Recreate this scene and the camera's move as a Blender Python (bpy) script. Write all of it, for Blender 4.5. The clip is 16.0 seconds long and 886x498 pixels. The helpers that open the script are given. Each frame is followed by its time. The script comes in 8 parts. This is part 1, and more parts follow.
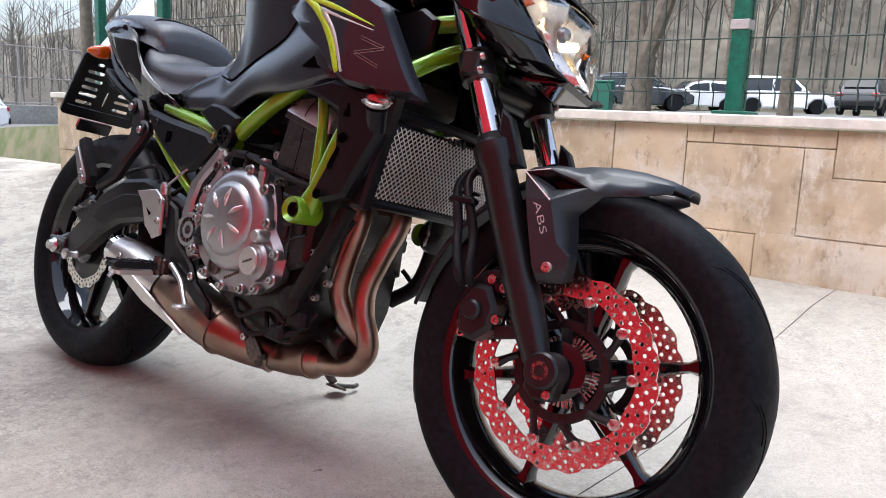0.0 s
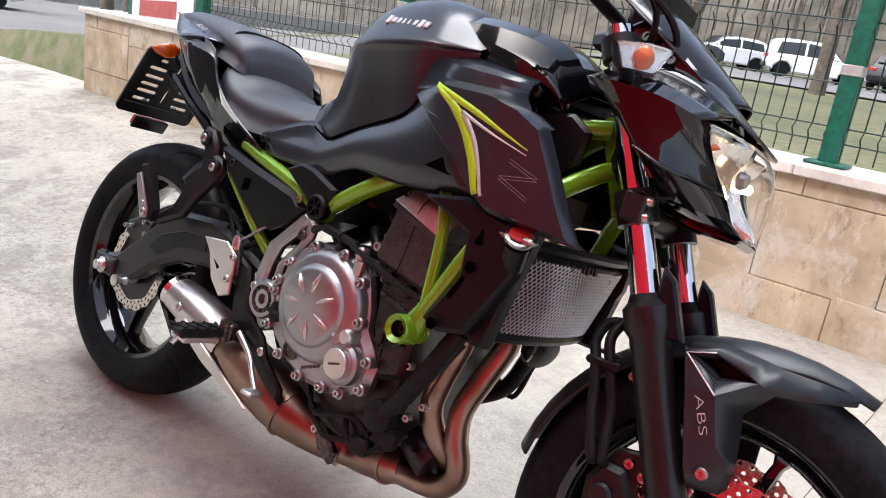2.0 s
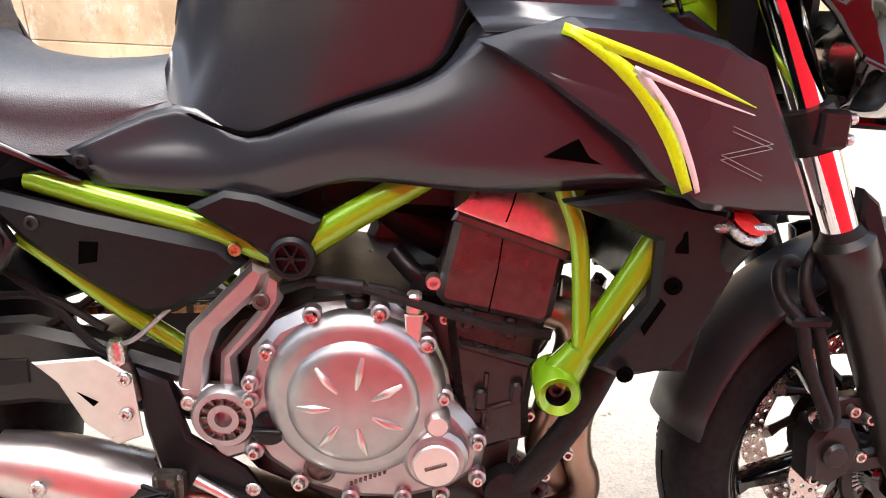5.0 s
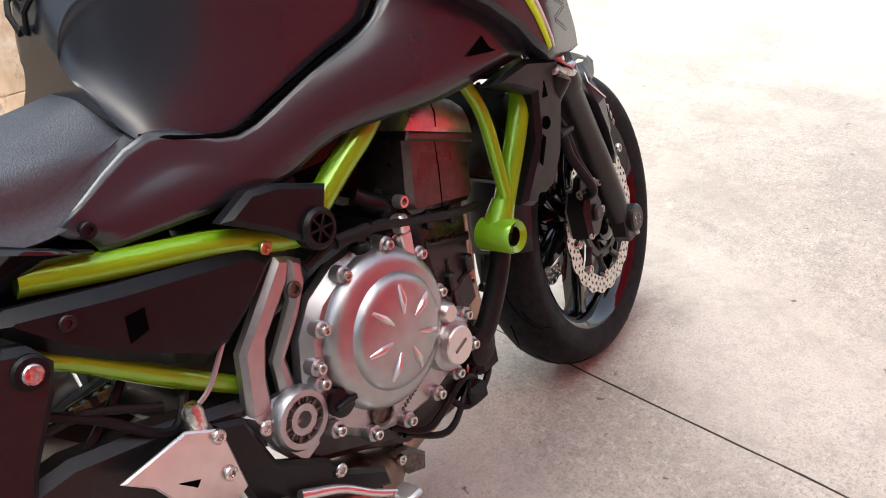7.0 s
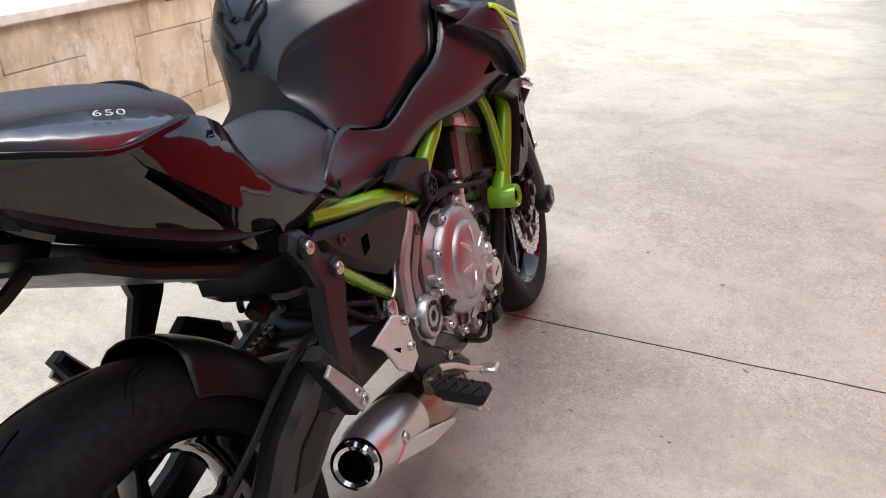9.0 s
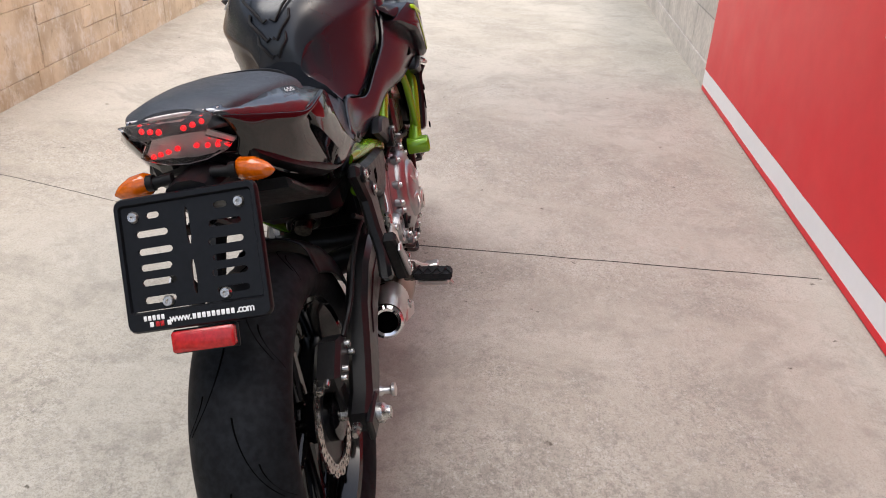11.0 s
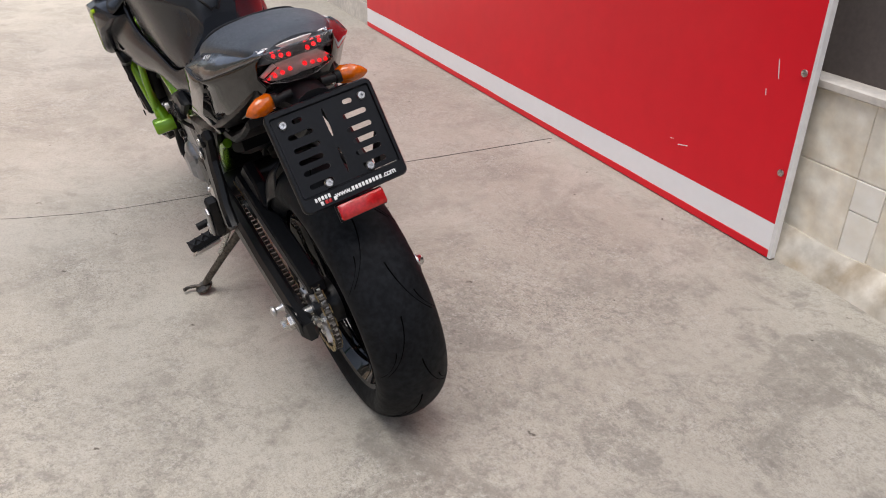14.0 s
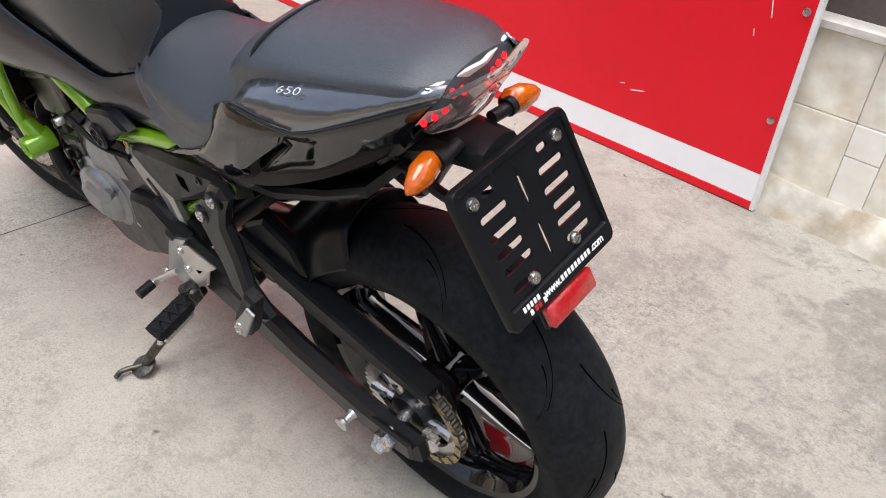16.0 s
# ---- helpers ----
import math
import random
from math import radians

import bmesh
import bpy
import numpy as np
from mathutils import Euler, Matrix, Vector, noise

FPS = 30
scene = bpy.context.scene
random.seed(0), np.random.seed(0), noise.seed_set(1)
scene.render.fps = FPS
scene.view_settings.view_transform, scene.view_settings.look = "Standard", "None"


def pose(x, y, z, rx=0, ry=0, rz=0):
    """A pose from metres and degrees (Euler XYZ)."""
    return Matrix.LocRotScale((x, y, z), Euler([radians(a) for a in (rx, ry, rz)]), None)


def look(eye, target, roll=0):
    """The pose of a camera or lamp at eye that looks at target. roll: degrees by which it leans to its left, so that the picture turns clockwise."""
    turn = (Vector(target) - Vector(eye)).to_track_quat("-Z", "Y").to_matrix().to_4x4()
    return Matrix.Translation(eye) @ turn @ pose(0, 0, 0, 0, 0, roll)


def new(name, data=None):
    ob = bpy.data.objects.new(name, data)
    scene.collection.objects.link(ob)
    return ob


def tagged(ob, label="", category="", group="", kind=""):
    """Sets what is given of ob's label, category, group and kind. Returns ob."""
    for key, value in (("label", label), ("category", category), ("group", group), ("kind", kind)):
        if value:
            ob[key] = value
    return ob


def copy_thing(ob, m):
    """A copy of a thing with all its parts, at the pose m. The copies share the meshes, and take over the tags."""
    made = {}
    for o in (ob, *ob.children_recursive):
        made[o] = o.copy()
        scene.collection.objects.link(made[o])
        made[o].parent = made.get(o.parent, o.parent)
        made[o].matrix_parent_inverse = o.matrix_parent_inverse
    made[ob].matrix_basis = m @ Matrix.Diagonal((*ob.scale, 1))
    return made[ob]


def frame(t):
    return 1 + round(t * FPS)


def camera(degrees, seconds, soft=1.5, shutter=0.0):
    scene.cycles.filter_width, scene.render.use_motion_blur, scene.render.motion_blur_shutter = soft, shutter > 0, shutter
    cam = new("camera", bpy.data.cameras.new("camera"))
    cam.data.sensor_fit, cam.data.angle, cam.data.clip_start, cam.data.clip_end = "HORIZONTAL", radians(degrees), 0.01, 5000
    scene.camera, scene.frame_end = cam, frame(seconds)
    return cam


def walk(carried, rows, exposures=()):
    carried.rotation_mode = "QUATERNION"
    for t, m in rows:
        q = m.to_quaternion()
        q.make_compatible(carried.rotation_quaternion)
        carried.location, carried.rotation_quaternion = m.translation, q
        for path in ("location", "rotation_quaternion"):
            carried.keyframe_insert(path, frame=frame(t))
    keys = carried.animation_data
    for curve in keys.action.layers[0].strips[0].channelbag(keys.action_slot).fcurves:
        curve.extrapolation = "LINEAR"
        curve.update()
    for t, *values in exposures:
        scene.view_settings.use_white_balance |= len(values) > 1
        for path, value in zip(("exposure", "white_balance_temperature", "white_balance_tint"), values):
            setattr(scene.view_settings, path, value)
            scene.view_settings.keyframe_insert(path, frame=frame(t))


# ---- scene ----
cam = camera(59.1, 16.0, soft=1.0)
PATH = [
    (0, (1.966, -1.013, 0.696), (0.747, 0.534, 0.348), 2.2),
    (0.5, (1.965, -1.0, 0.712), (0.677, 0.502, 0.42), 2.6),
    (1, (1.901, -0.987, 0.736), (0.565, 0.483, 0.504), 4.1),
    (1.5, (1.767, -0.986, 0.875), (0.491, 0.508, 0.5), 7.4),
    (2, (1.642, -0.973, 0.969), (0.47, 0.554, 0.428), 9.1),
    (2.5, (1.476, -0.893, 0.953), (0.425, 0.665, 0.27), 8.8),
    (3, (1.302, -0.879, 0.983), (0.451, 0.754, 0.203), 8.8),
    (3.2, (1.234, -0.9, 0.997), (0.489, 0.768, 0.185), 8.6),
    (5.3, (0.673, -0.724, 1.058), (1.015, 0.972, 0.055), 4.0),
    (5.5, (0.599, -0.71, 1.039), (1.182, 0.955, 0.096), 4.4),
    (6, (0.493, -0.644, 1.035), (1.443, 0.755, -0.034), 3.3),
    (6.5, (0.297, -0.613, 1.02), (1.518, 0.587, -0.013), 0.9),
    (6.8, (0.207, -0.611, 1.019), (1.502, 0.521, -0.002), -0.3),
    (7, (0.129, -0.623, 1.023), (1.492, 0.466, 0.047), -0.9),
    (7.5, (-0.052, -0.579, 1.017), (1.465, 0.353, 0.105), -1.1),
    (8, (-0.206, -0.552, 1.026), (1.385, 0.276, 0.141), -0.9),
    (8.2, (-0.274, -0.561, 1.034), (1.337, 0.253, 0.173), -1.2),
    (10.3, (-0.882, -0.323, 1.193), (0.881, -0.065, 0.285), 1.0),
    (10.5, (-0.967, -0.302, 1.207), (0.801, -0.099, 0.294), 1.1),
    (11, (-1.124, -0.216, 1.233), (0.659, -0.179, 0.327), 2.7),
    (11.5, (-1.284, -0.064, 1.232), (0.499, -0.222, 0.338), 4.4),
    (12, (-1.424, 0.051, 1.244), (0.356, -0.202, 0.367), 4.9),
    (12.5, (-1.598, 0.156, 1.254), (0.189, -0.16, 0.412), 3.6),
    (13, (-1.659, 0.298, 1.265), (0.1, -0.206, 0.458), 3.3),
    (13.5, (-1.601, 0.546, 1.263), (0.049, -0.22, 0.431), 2.4),
    (14, (-1.42, 0.653, 1.221), (0.103, -0.233, 0.275), 1.2),
    (14.5, (-1.208, 0.731, 1.198), (0.164, -0.289, 0.161), 2.4),
    (15, (-0.977, 0.876, 1.187), (0.235, -0.309, 0.125), 4.1),
    (15.5, (-0.773, 0.905, 1.186), (0.334, -0.362, 0.104), 4.1),
    (16, (-0.569, 0.834, 1.191), (0.448, -0.47, 0.066), 5.0),
]
EXPOSURES = [(0.0, 1.28, 5980, 10), (1.0, 1.23, 6080, 11), (2.0, 1.3, 6230, 11), (3.0, 1.7, 6130, 11), (5.4, 2.18, 7280, 12), (6.1, 1.93, 7880, 12), (6.8, 1.58, 6780, 9), (7.5, 1.38, 6380, 8), (8.0, 1.3, 6330, 8), (10.5, 0.92, 6630, 11), (13.0, 0.71, 6730, 12), (14.5, 0.76, 6730, 12), (15.2, 0.98, 6580, 10), (16.0, 1.21, 6530, 10)]
walk(cam, [(t, look(eye, target, roll)) for t, eye, target, roll in PATH], EXPOSURES)

# ---- world and light ----
world = bpy.data.worlds.new("overcast_sky")
scene.world = world
world.use_nodes = True
_n, _l = world.node_tree.nodes, world.node_tree.links
_sky = _n.new("ShaderNodeTexSky")
_sky.sky_type, _sky.sun_disc = "NISHITA", False
_sky.sun_elevation, _sky.sun_rotation = radians(50), radians(200)
_sky.dust_density, _sky.air_density = 4.0, 1.0
_hsv = _n.new("ShaderNodeHueSaturation")
_hsv.inputs["Saturation"].default_value = 0.62
_l.new(_sky.outputs[0], _hsv.inputs["Color"])
_l.new(_hsv.outputs[0], _n["Background"].inputs[0])
_n["Background"].inputs[1].default_value = 0.15
sun_data = bpy.data.lights.new("sun", "SUN")
sun_data.energy, sun_data.angle, sun_data.color = 1.5, radians(40), (1.0, 0.98, 0.96)
sun = new("sun", sun_data)
sun.matrix_world = look((-1, 2.5, 8), (0, 0, 0))


# ---- materials ----
def mat(name, color, rough=0.5, metal=0.0, var=0.0, scale=40.0, bump=0.0, bscale=200.0, coat=0.0, color2=None, big=0.0, bigscale=3.0, rvar=0.0, trans=0.0, ior=1.45, emit=0.0, alpha=1.0, obj_rand=0.0, detail=4.0):
    """A principled material with grain at two scales, roughness wear and fine relief."""
    m = bpy.data.materials.new(name)
    m.use_nodes = True
    nt = m.node_tree
    N, L = nt.nodes, nt.links
    b = N["Principled BSDF"]
    b.inputs["Base Color"].default_value = (*color, 1)
    b.inputs["Roughness"].default_value = rough
    b.inputs["Metallic"].default_value = metal
    b.inputs["IOR"].default_value = ior
    b.inputs["Coat Weight"].default_value = coat
    b.inputs["Coat Roughness"].default_value = 0.04
    b.inputs["Transmission Weight"].default_value = trans
    if emit:
        b.inputs["Emission Color"].default_value = (*color, 1)
        b.inputs["Emission Strength"].default_value = emit
    co = N.new("ShaderNodeTexCoord").outputs["Object"]

    def noise_at(sc, det=detail):
        t = N.new("ShaderNodeTexNoise")
        t.inputs["Scale"].default_value, t.inputs["Detail"].default_value = sc, det
        L.new(co, t.inputs["Vector"])
        return t.outputs["Fac"]
    cur = None
    if var or big or color2 or obj_rand:
        mix = N.new("ShaderNodeMix")
        mix.data_type = "RGBA"
        c2 = color2 or tuple(max(0.0, c * (1 - var)) for c in color)
        c1 = color if color2 else tuple(min(1.0, c * (1 + var)) for c in color)
        mix.inputs[6].default_value, mix.inputs[7].default_value = (*c1, 1), (*c2, 1)
        ramp = N.new("ShaderNodeMapRange")
        ramp.inputs[1].default_value, ramp.inputs[2].default_value = 0.35, 0.65
        L.new(noise_at(scale), ramp.inputs[0])
        L.new(ramp.outputs[0], mix.inputs[0])
        cur = mix.outputs[2]
        if big:
            ramp2 = N.new("ShaderNodeMapRange")
            ramp2.inputs[1].default_value, ramp2.inputs[2].default_value = 0.3, 0.7
            ramp2.inputs[3].default_value, ramp2.inputs[4].default_value = 1 - big, 1 + big
            L.new(noise_at(bigscale, 6), ramp2.inputs[0])
            mul = N.new("ShaderNodeVectorMath")
            mul.operation = "SCALE"
            L.new(cur, mul.inputs[0])
            L.new(ramp2.outputs[0], mul.inputs[3])
            cur = mul.outputs[0]
        if obj_rand:
            inf = N.new("ShaderNodeObjectInfo")
            rr = N.new("ShaderNodeMapRange")
            rr.inputs[3].default_value, rr.inputs[4].default_value = 1 - obj_rand, 1 + obj_rand
            L.new(inf.outputs["Random"], rr.inputs[0])
            mul = N.new("ShaderNodeVectorMath")
            mul.operation = "SCALE"
            L.new(cur, mul.inputs[0])
            L.new(rr.outputs[0], mul.inputs[3])
            cur = mul.outputs[0]
        L.new(cur, b.inputs["Base Color"])
    if rvar:
        rr = N.new("ShaderNodeMapRange")
        rr.inputs[1].default_value, rr.inputs[2].default_value = 0.3, 0.7
        rr.inputs[3].default_value, rr.inputs[4].default_value = max(0.02, rough - rvar), min(1, rough + rvar)
        L.new(noise_at(scale * 0.4), rr.inputs[0])
        L.new(rr.outputs[0], b.inputs["Roughness"])
    if bump:
        bp = N.new("ShaderNodeBump")
        bp.inputs["Strength"].default_value, bp.inputs["Distance"].default_value = bump, 0.002
        L.new(noise_at(bscale), bp.inputs["Height"])
        L.new(bp.outputs[0], b.inputs["Normal"])
    return m


SATIN = mat("satin_black_paint", (0.0150, 0.0185, 0.0250), 0.25, 0.0, 0.0, 300, 0.0, 1500, ior=1.58, big=0.06, bigscale=9)
GLOSS = mat("gloss_black_paint", (0.004, 0.004, 0.005), 0.06, 0.0, 0.2, 60, ior=1.62, rvar=0.02)
METBLK = mat("metallic_black_paint", (0.20, 0.21, 0.23), 0.20, 0.9, 0.1, 400, big=0.06, bigscale=9)
PLAST = mat("black_plastic", (0.0046, 0.0052, 0.0068), 0.36, 0.0, 0.2, 120, 0.05, 1800, ior=1.32, rvar=0.06)
FORKB = mat("satin_fork_black", (0.0095, 0.0097, 0.0108), 0.33, 0.0, 0.2, 150, 0.03, 1200, ior=1.42, rvar=0.04)
ENGB = mat("black_engine_paint", (0.016, 0.015, 0.015), 0.33, 0.35, 0.25, 60, 0.08, 500, ior=1.55, rvar=0.08)
HEADS = mat("black_metallic_head_paint", (0.10, 0.092, 0.092), 0.30, 0.9, 0.12, 80, 0.05, 500, rvar=0.05)
HEADM = mat("dark_metallic_engine_paint", (0.60, 0.56, 0.56), 0.32, 0.9, 0.12, 80, 0.06, 500, rvar=0.06)
RUBBER = mat("tyre_rubber", (0.0092, 0.0103, 0.0122), 0.55, 0.0, 0.30, 90, 0.10, 700, big=0.20, bigscale=12, ior=1.17, rvar=0.08)
MUDG = mat("satin_mudguard_plastic", (0.011, 0.013, 0.017), 0.40, 0.0, 0.1, 200, 0.04, 1500, ior=1.50, big=0.06, bigscale=9, rvar=0.04)
# near-black for grooves, gaps and holes: their shade is put into the colour
RECESS_SHADE = mat("recess_shade_black", (0.0015, 0.0015, 0.0015), 0.9, 0.0, 0.2, 80, ior=1.05)
HOSE = mat("hose_rubber", (0.009, 0.009, 0.010), 0.5, 0.0, 0.3, 120, 0.05, 900, ior=1.28, rvar=0.1)
VINYL = mat("seat_vinyl", (0.033, 0.039, 0.050), 0.40, 0.0, 0.2, 300, 0.42, 620, ior=1.60, rvar=0.05)
GREEN = mat("lime_green_paint", (0.175, 0.385, 0.010), 0.25, 0.25, 0.0, 300, coat=0.6, big=0.03, bigscale=6)
ALU = mat("silver_cast_aluminium", (0.37, 0.375, 0.385), 0.36, 0.9, 0.05, 60, 0.03, 900, big=0.05, bigscale=14, rvar=0.03)
ALUD = mat("dull_cast_aluminium", (0.27, 0.28, 0.30), 0.36, 0.9, 0.08, 60, 0.05, 700, big=0.08, bigscale=14, rvar=0.05)
ALUP = mat("brushed_aluminium", (0.62, 0.60, 0.585), 0.30, 0.9, 0.04, 60, 0.02, 900, rvar=0.03)
CHROME = mat("chromed_steel", (0.72, 0.72, 0.74), 0.07, 1.0, 0.04, 60, rvar=0.03)
STEEL = mat("zinc_bolt_steel", (0.55, 0.54, 0.52), 0.3, 1.0, 0.25, 260, 0.1, 900, rvar=0.12)
DISC = mat("stainless_disc", (0.60, 0.56, 0.52), 0.24, 1.0, 0.10, 300, 0.04, 900, rvar=0.06)
PIPE = mat("heat_tinted_exhaust_steel", (0.36, 0.275, 0.22), 0.37, 1.0, 0.2, 14, 0.03, 200, color2=(0.25, 0.165, 0.125), big=0.25, bigscale=9, rvar=0.06)
DARKST = mat("dark_worn_steel", (0.10, 0.09, 0.08), 0.4, 0.8, 0.4, 120, 0.1, 400, rvar=0.15)
BRASS = mat("gold_chain_plate", (0.42, 0.33, 0.17), 0.35, 1.0, 0.3, 200, rvar=0.1)
ORANGE = mat("amber_lens", (0.55, 0.105, 0.003), 0.07, 0.0, 0.12, 160, 0.12, 420, coat=0.8)
REDLENS = mat("red_lens", (0.38, 0.008, 0.010), 0.14, 0.0, 0.2, 160, bump=0.3, bscale=500, coat=0.5)
SMOKE = mat("clear_grey_lens", (0.80, 0.78, 0.78), 0.05, 0.0, ior=1.12, trans=0.97, coat=0.4)
CLEAR = mat("clear_headlamp_lens", (0.96, 0.97, 0.97), 0.02, 0.0, ior=1.25, trans=1.0)
REFL = mat("lamp_reflector", (0.72, 0.70, 0.67), 0.26, 1.0, 0.05, 60, 0.12, 60, rvar=0.08)
BULB = mat("lit_filament", (1.0, 0.66, 0.32), 0.3, emit=40.0)
LED = mat("red_led_cell", (0.60, 0.006, 0.010), 0.2, emit=1.6)
WHITE = mat("white_print", (0.75, 0.75, 0.75), 0.4, 0, 0.05, 300)
LIMEDEC = mat("lime_decal", (0.40, 0.62, 0.002), 0.35, 0, 0.06, 300)
SILVDEC = mat("silver_decal", (0.55, 0.53, 0.53), 0.35, 0.2, 0.06, 300)
REDPLAST = mat("red_plastic", (0.42, 0.02, 0.02), 0.35, 0, 0.1, 200)
GREYPR = mat("faint_grey_print", (0.20, 0.18, 0.18), 0.4, 0, 0.05, 300)
SCREEN = mat("smoked_windscreen", (0.010, 0.010, 0.012), 0.06, 0, coat=0.3)

CONC = bpy.data.materials.new("driveway_concrete")


def concrete():
    """Worn trowelled concrete: fine grit, mottling, soft large stains, pits and faint scratches."""
    CONC.use_nodes = True
    N, L = CONC.node_tree.nodes, CONC.node_tree.links
    b = N["Principled BSDF"]
    co = N.new("ShaderNodeTexCoord").outputs["Object"]

    def nz(scale, detail, lo, hi, o0=0.0, o1=1.0, rough=0.6, dist=0.0):
        t = N.new("ShaderNodeTexNoise")
        t.inputs["Scale"].default_value, t.inputs["Detail"].default_value, t.inputs["Roughness"].default_value, t.inputs["Distortion"].default_value = scale, detail, rough, dist
        L.new(co, t.inputs["Vector"])
        m = N.new("ShaderNodeMapRange")
        for k, v in enumerate((lo, hi, o0, o1)):
            m.inputs[k + 1].default_value = v
        L.new(t.outputs["Fac"], m.inputs[0])
        return m.outputs[0]

    def mixc(fac, a, c):
        m = N.new("ShaderNodeMix")
        m.data_type = "RGBA"
        L.new(fac, m.inputs[0])
        for sock, val in ((m.inputs[6], a), (m.inputs[7], c)):
            if isinstance(val, tuple):
                sock.default_value = (*val, 1)
            else:
                L.new(val, sock)
        return m.outputs[2]
    def mul(p, q):
        m = N.new("ShaderNodeMath")
        m.operation = "MULTIPLY"
        L.new(p, m.inputs[0])
        L.new(q, m.inputs[1])
        return m.outputs[0]
    # the rear of the slab is dirtier than the swept front
    sep = N.new("ShaderNodeSeparateXYZ")
    L.new(co, sep.inputs[0])
    dirt = N.new("ShaderNodeMapRange")
    for k, v in enumerate((0.9, -0.6, 0.40, 1.0)):
        dirt.inputs[k + 1].default_value = v
    L.new(sep.outputs["X"], dirt.inputs[0])
    dirt = dirt.outputs[0]
    worn = nz(1.25, 7, 0.45, 0.60, 0.30, 1.0, 0.62, 0.5)
    base = mixc(nz(0.6, 9, 0.40, 0.60), (0.492, 0.458, 0.394), (0.420, 0.386, 0.326))
    base = mixc(nz(1.9, 10, 0.50, 0.64, 0, 0.50, 0.66, 0.3), base, (0.529, 0.499, 0.438))
    base = mixc(mul(dirt, nz(2.4, 12, 0.50, 0.59, 0, 0.85, 0.72, 0.7)), base, (0.281, 0.259, 0.222))
    base = mixc(mul(dirt, nz(6.5, 13, 0.51, 0.60, 0, 0.75, 0.78, 0.3)), base, (0.267, 0.245, 0.212))
    base = mixc(nz(11.0, 12, 0.54, 0.64, 0, 0.45, 0.78), base, (0.554, 0.528, 0.470))
    base = mixc(mul(mul(worn, dirt), nz(38.0, 12, 0.50, 0.58, 0, 0.95, 0.80)), base, (0.223, 0.203, 0.178))
    base = mixc(mul(worn, nz(52.0, 10, 0.52, 0.62, 0, 0.60, 0.80)), base, (0.588, 0.564, 0.521))
    base = mixc(mul(worn, nz(140.0, 8, 0.50, 0.62, 0, 0.70, 0.75)), base, (0.197, 0.180, 0.160))
    base = mixc(nz(250.0, 4, 0.52, 0.66, 0, 0.38), base, (0.202, 0.186, 0.168))
    wob = N.new("ShaderNodeTexNoise")
    wob.inputs["Scale"].default_value, wob.inputs["Detail"].default_value = 45.0, 6
    L.new(co, wob.inputs["Vector"])
    amp = N.new("ShaderNodeVectorMath")
    amp.operation = "SCALE"
    amp.inputs[3].default_value = 0.05
    L.new(wob.outputs["Color"], amp.inputs[0])
    put = N.new("ShaderNodeVectorMath")
    L.new(co, put.inputs[0])
    L.new(amp.outputs[0], put.inputs[1])
    pit_mask = nz(1.3, 3, 0.58, 0.66)
    for sc, lo, hi in ((1.7, 0.004, 0.014), (9.0, 0.014, 0.045)):
        vo = N.new("ShaderNodeTexVoronoi")
        vo.voronoi_dimensions = "2D"
        vo.inputs["Scale"].default_value, vo.inputs["Randomness"].default_value = sc, 1.0
        L.new(put.outputs[0], vo.inputs["Vector"])
        pit = N.new("ShaderNodeMapRange")
        for k, v in enumerate((lo, hi, 0.85, 0.0)):
            pit.inputs[k + 1].default_value = v
        L.new(vo.outputs["Distance"], pit.inputs[0])
        fac = pit.outputs[0]
        if sc > 5:
            mm = N.new("ShaderNodeMath")
            mm.operation = "MULTIPLY"
            L.new(fac, mm.inputs[0])
            L.new(pit_mask, mm.inputs[1])
            fac = mm.outputs[0]
        base = mixc(fac, base, (0.10, 0.085, 0.07))
    L.new(base, b.inputs["Base Color"])
    L.new(nz(6.0, 8, 0.3, 0.7, 0.72, 0.90), b.inputs["Roughness"])
    b.inputs["IOR"].default_value = 1.22
    bp = N.new("ShaderNodeBump")
    bp.inputs["Strength"].default_value, bp.inputs["Distance"].default_value = 0.30, 0.002
    L.new(nz(130.0, 8, 0.2, 0.8), bp.inputs["Height"])
    L.new(bp.outputs[0], b.inputs["Normal"])


concrete()
STONE = mat("travertine_block", (0.53, 0.425, 0.305), 0.7, 0, 0.2, 7, 0.40, 70, color2=(0.41, 0.315, 0.215), big=0.16, bigscale=5, rvar=0.1, obj_rand=0.10, detail=8)


def weather(m, scale, lo, hi, colour, amount, tall=1.0):
    """Washes ragged pale patches over a material's colour."""
    N, L = m.node_tree.nodes, m.node_tree.links
    b = N["Principled BSDF"]
    src = b.inputs["Base Color"].links[0].from_socket
    t = N.new("ShaderNodeTexNoise")
    t.inputs["Scale"].default_value, t.inputs["Detail"].default_value, t.inputs["Roughness"].default_value = scale, 12, 0.75
    g = N.new("ShaderNodeNewGeometry")
    st = N.new("ShaderNodeVectorMath")
    st.operation = "MULTIPLY"
    st.inputs[1].default_value = (1, 1, 1 / tall)
    L.new(g.outputs["Position"], st.inputs[0])
    L.new(st.outputs[0], t.inputs["Vector"])
    r = N.new("ShaderNodeMapRange")
    for k, v in enumerate((lo, hi, 0.0, amount)):
        r.inputs[k + 1].default_value = v
    L.new(t.outputs["Fac"], r.inputs[0])
    x = N.new("ShaderNodeMix")
    x.data_type = "RGBA"
    L.new(r.outputs[0], x.inputs[0])
    L.new(src, x.inputs[6])
    x.inputs[7].default_value = (*colour, 1)
    L.new(x.outputs[2], b.inputs["Base Color"])


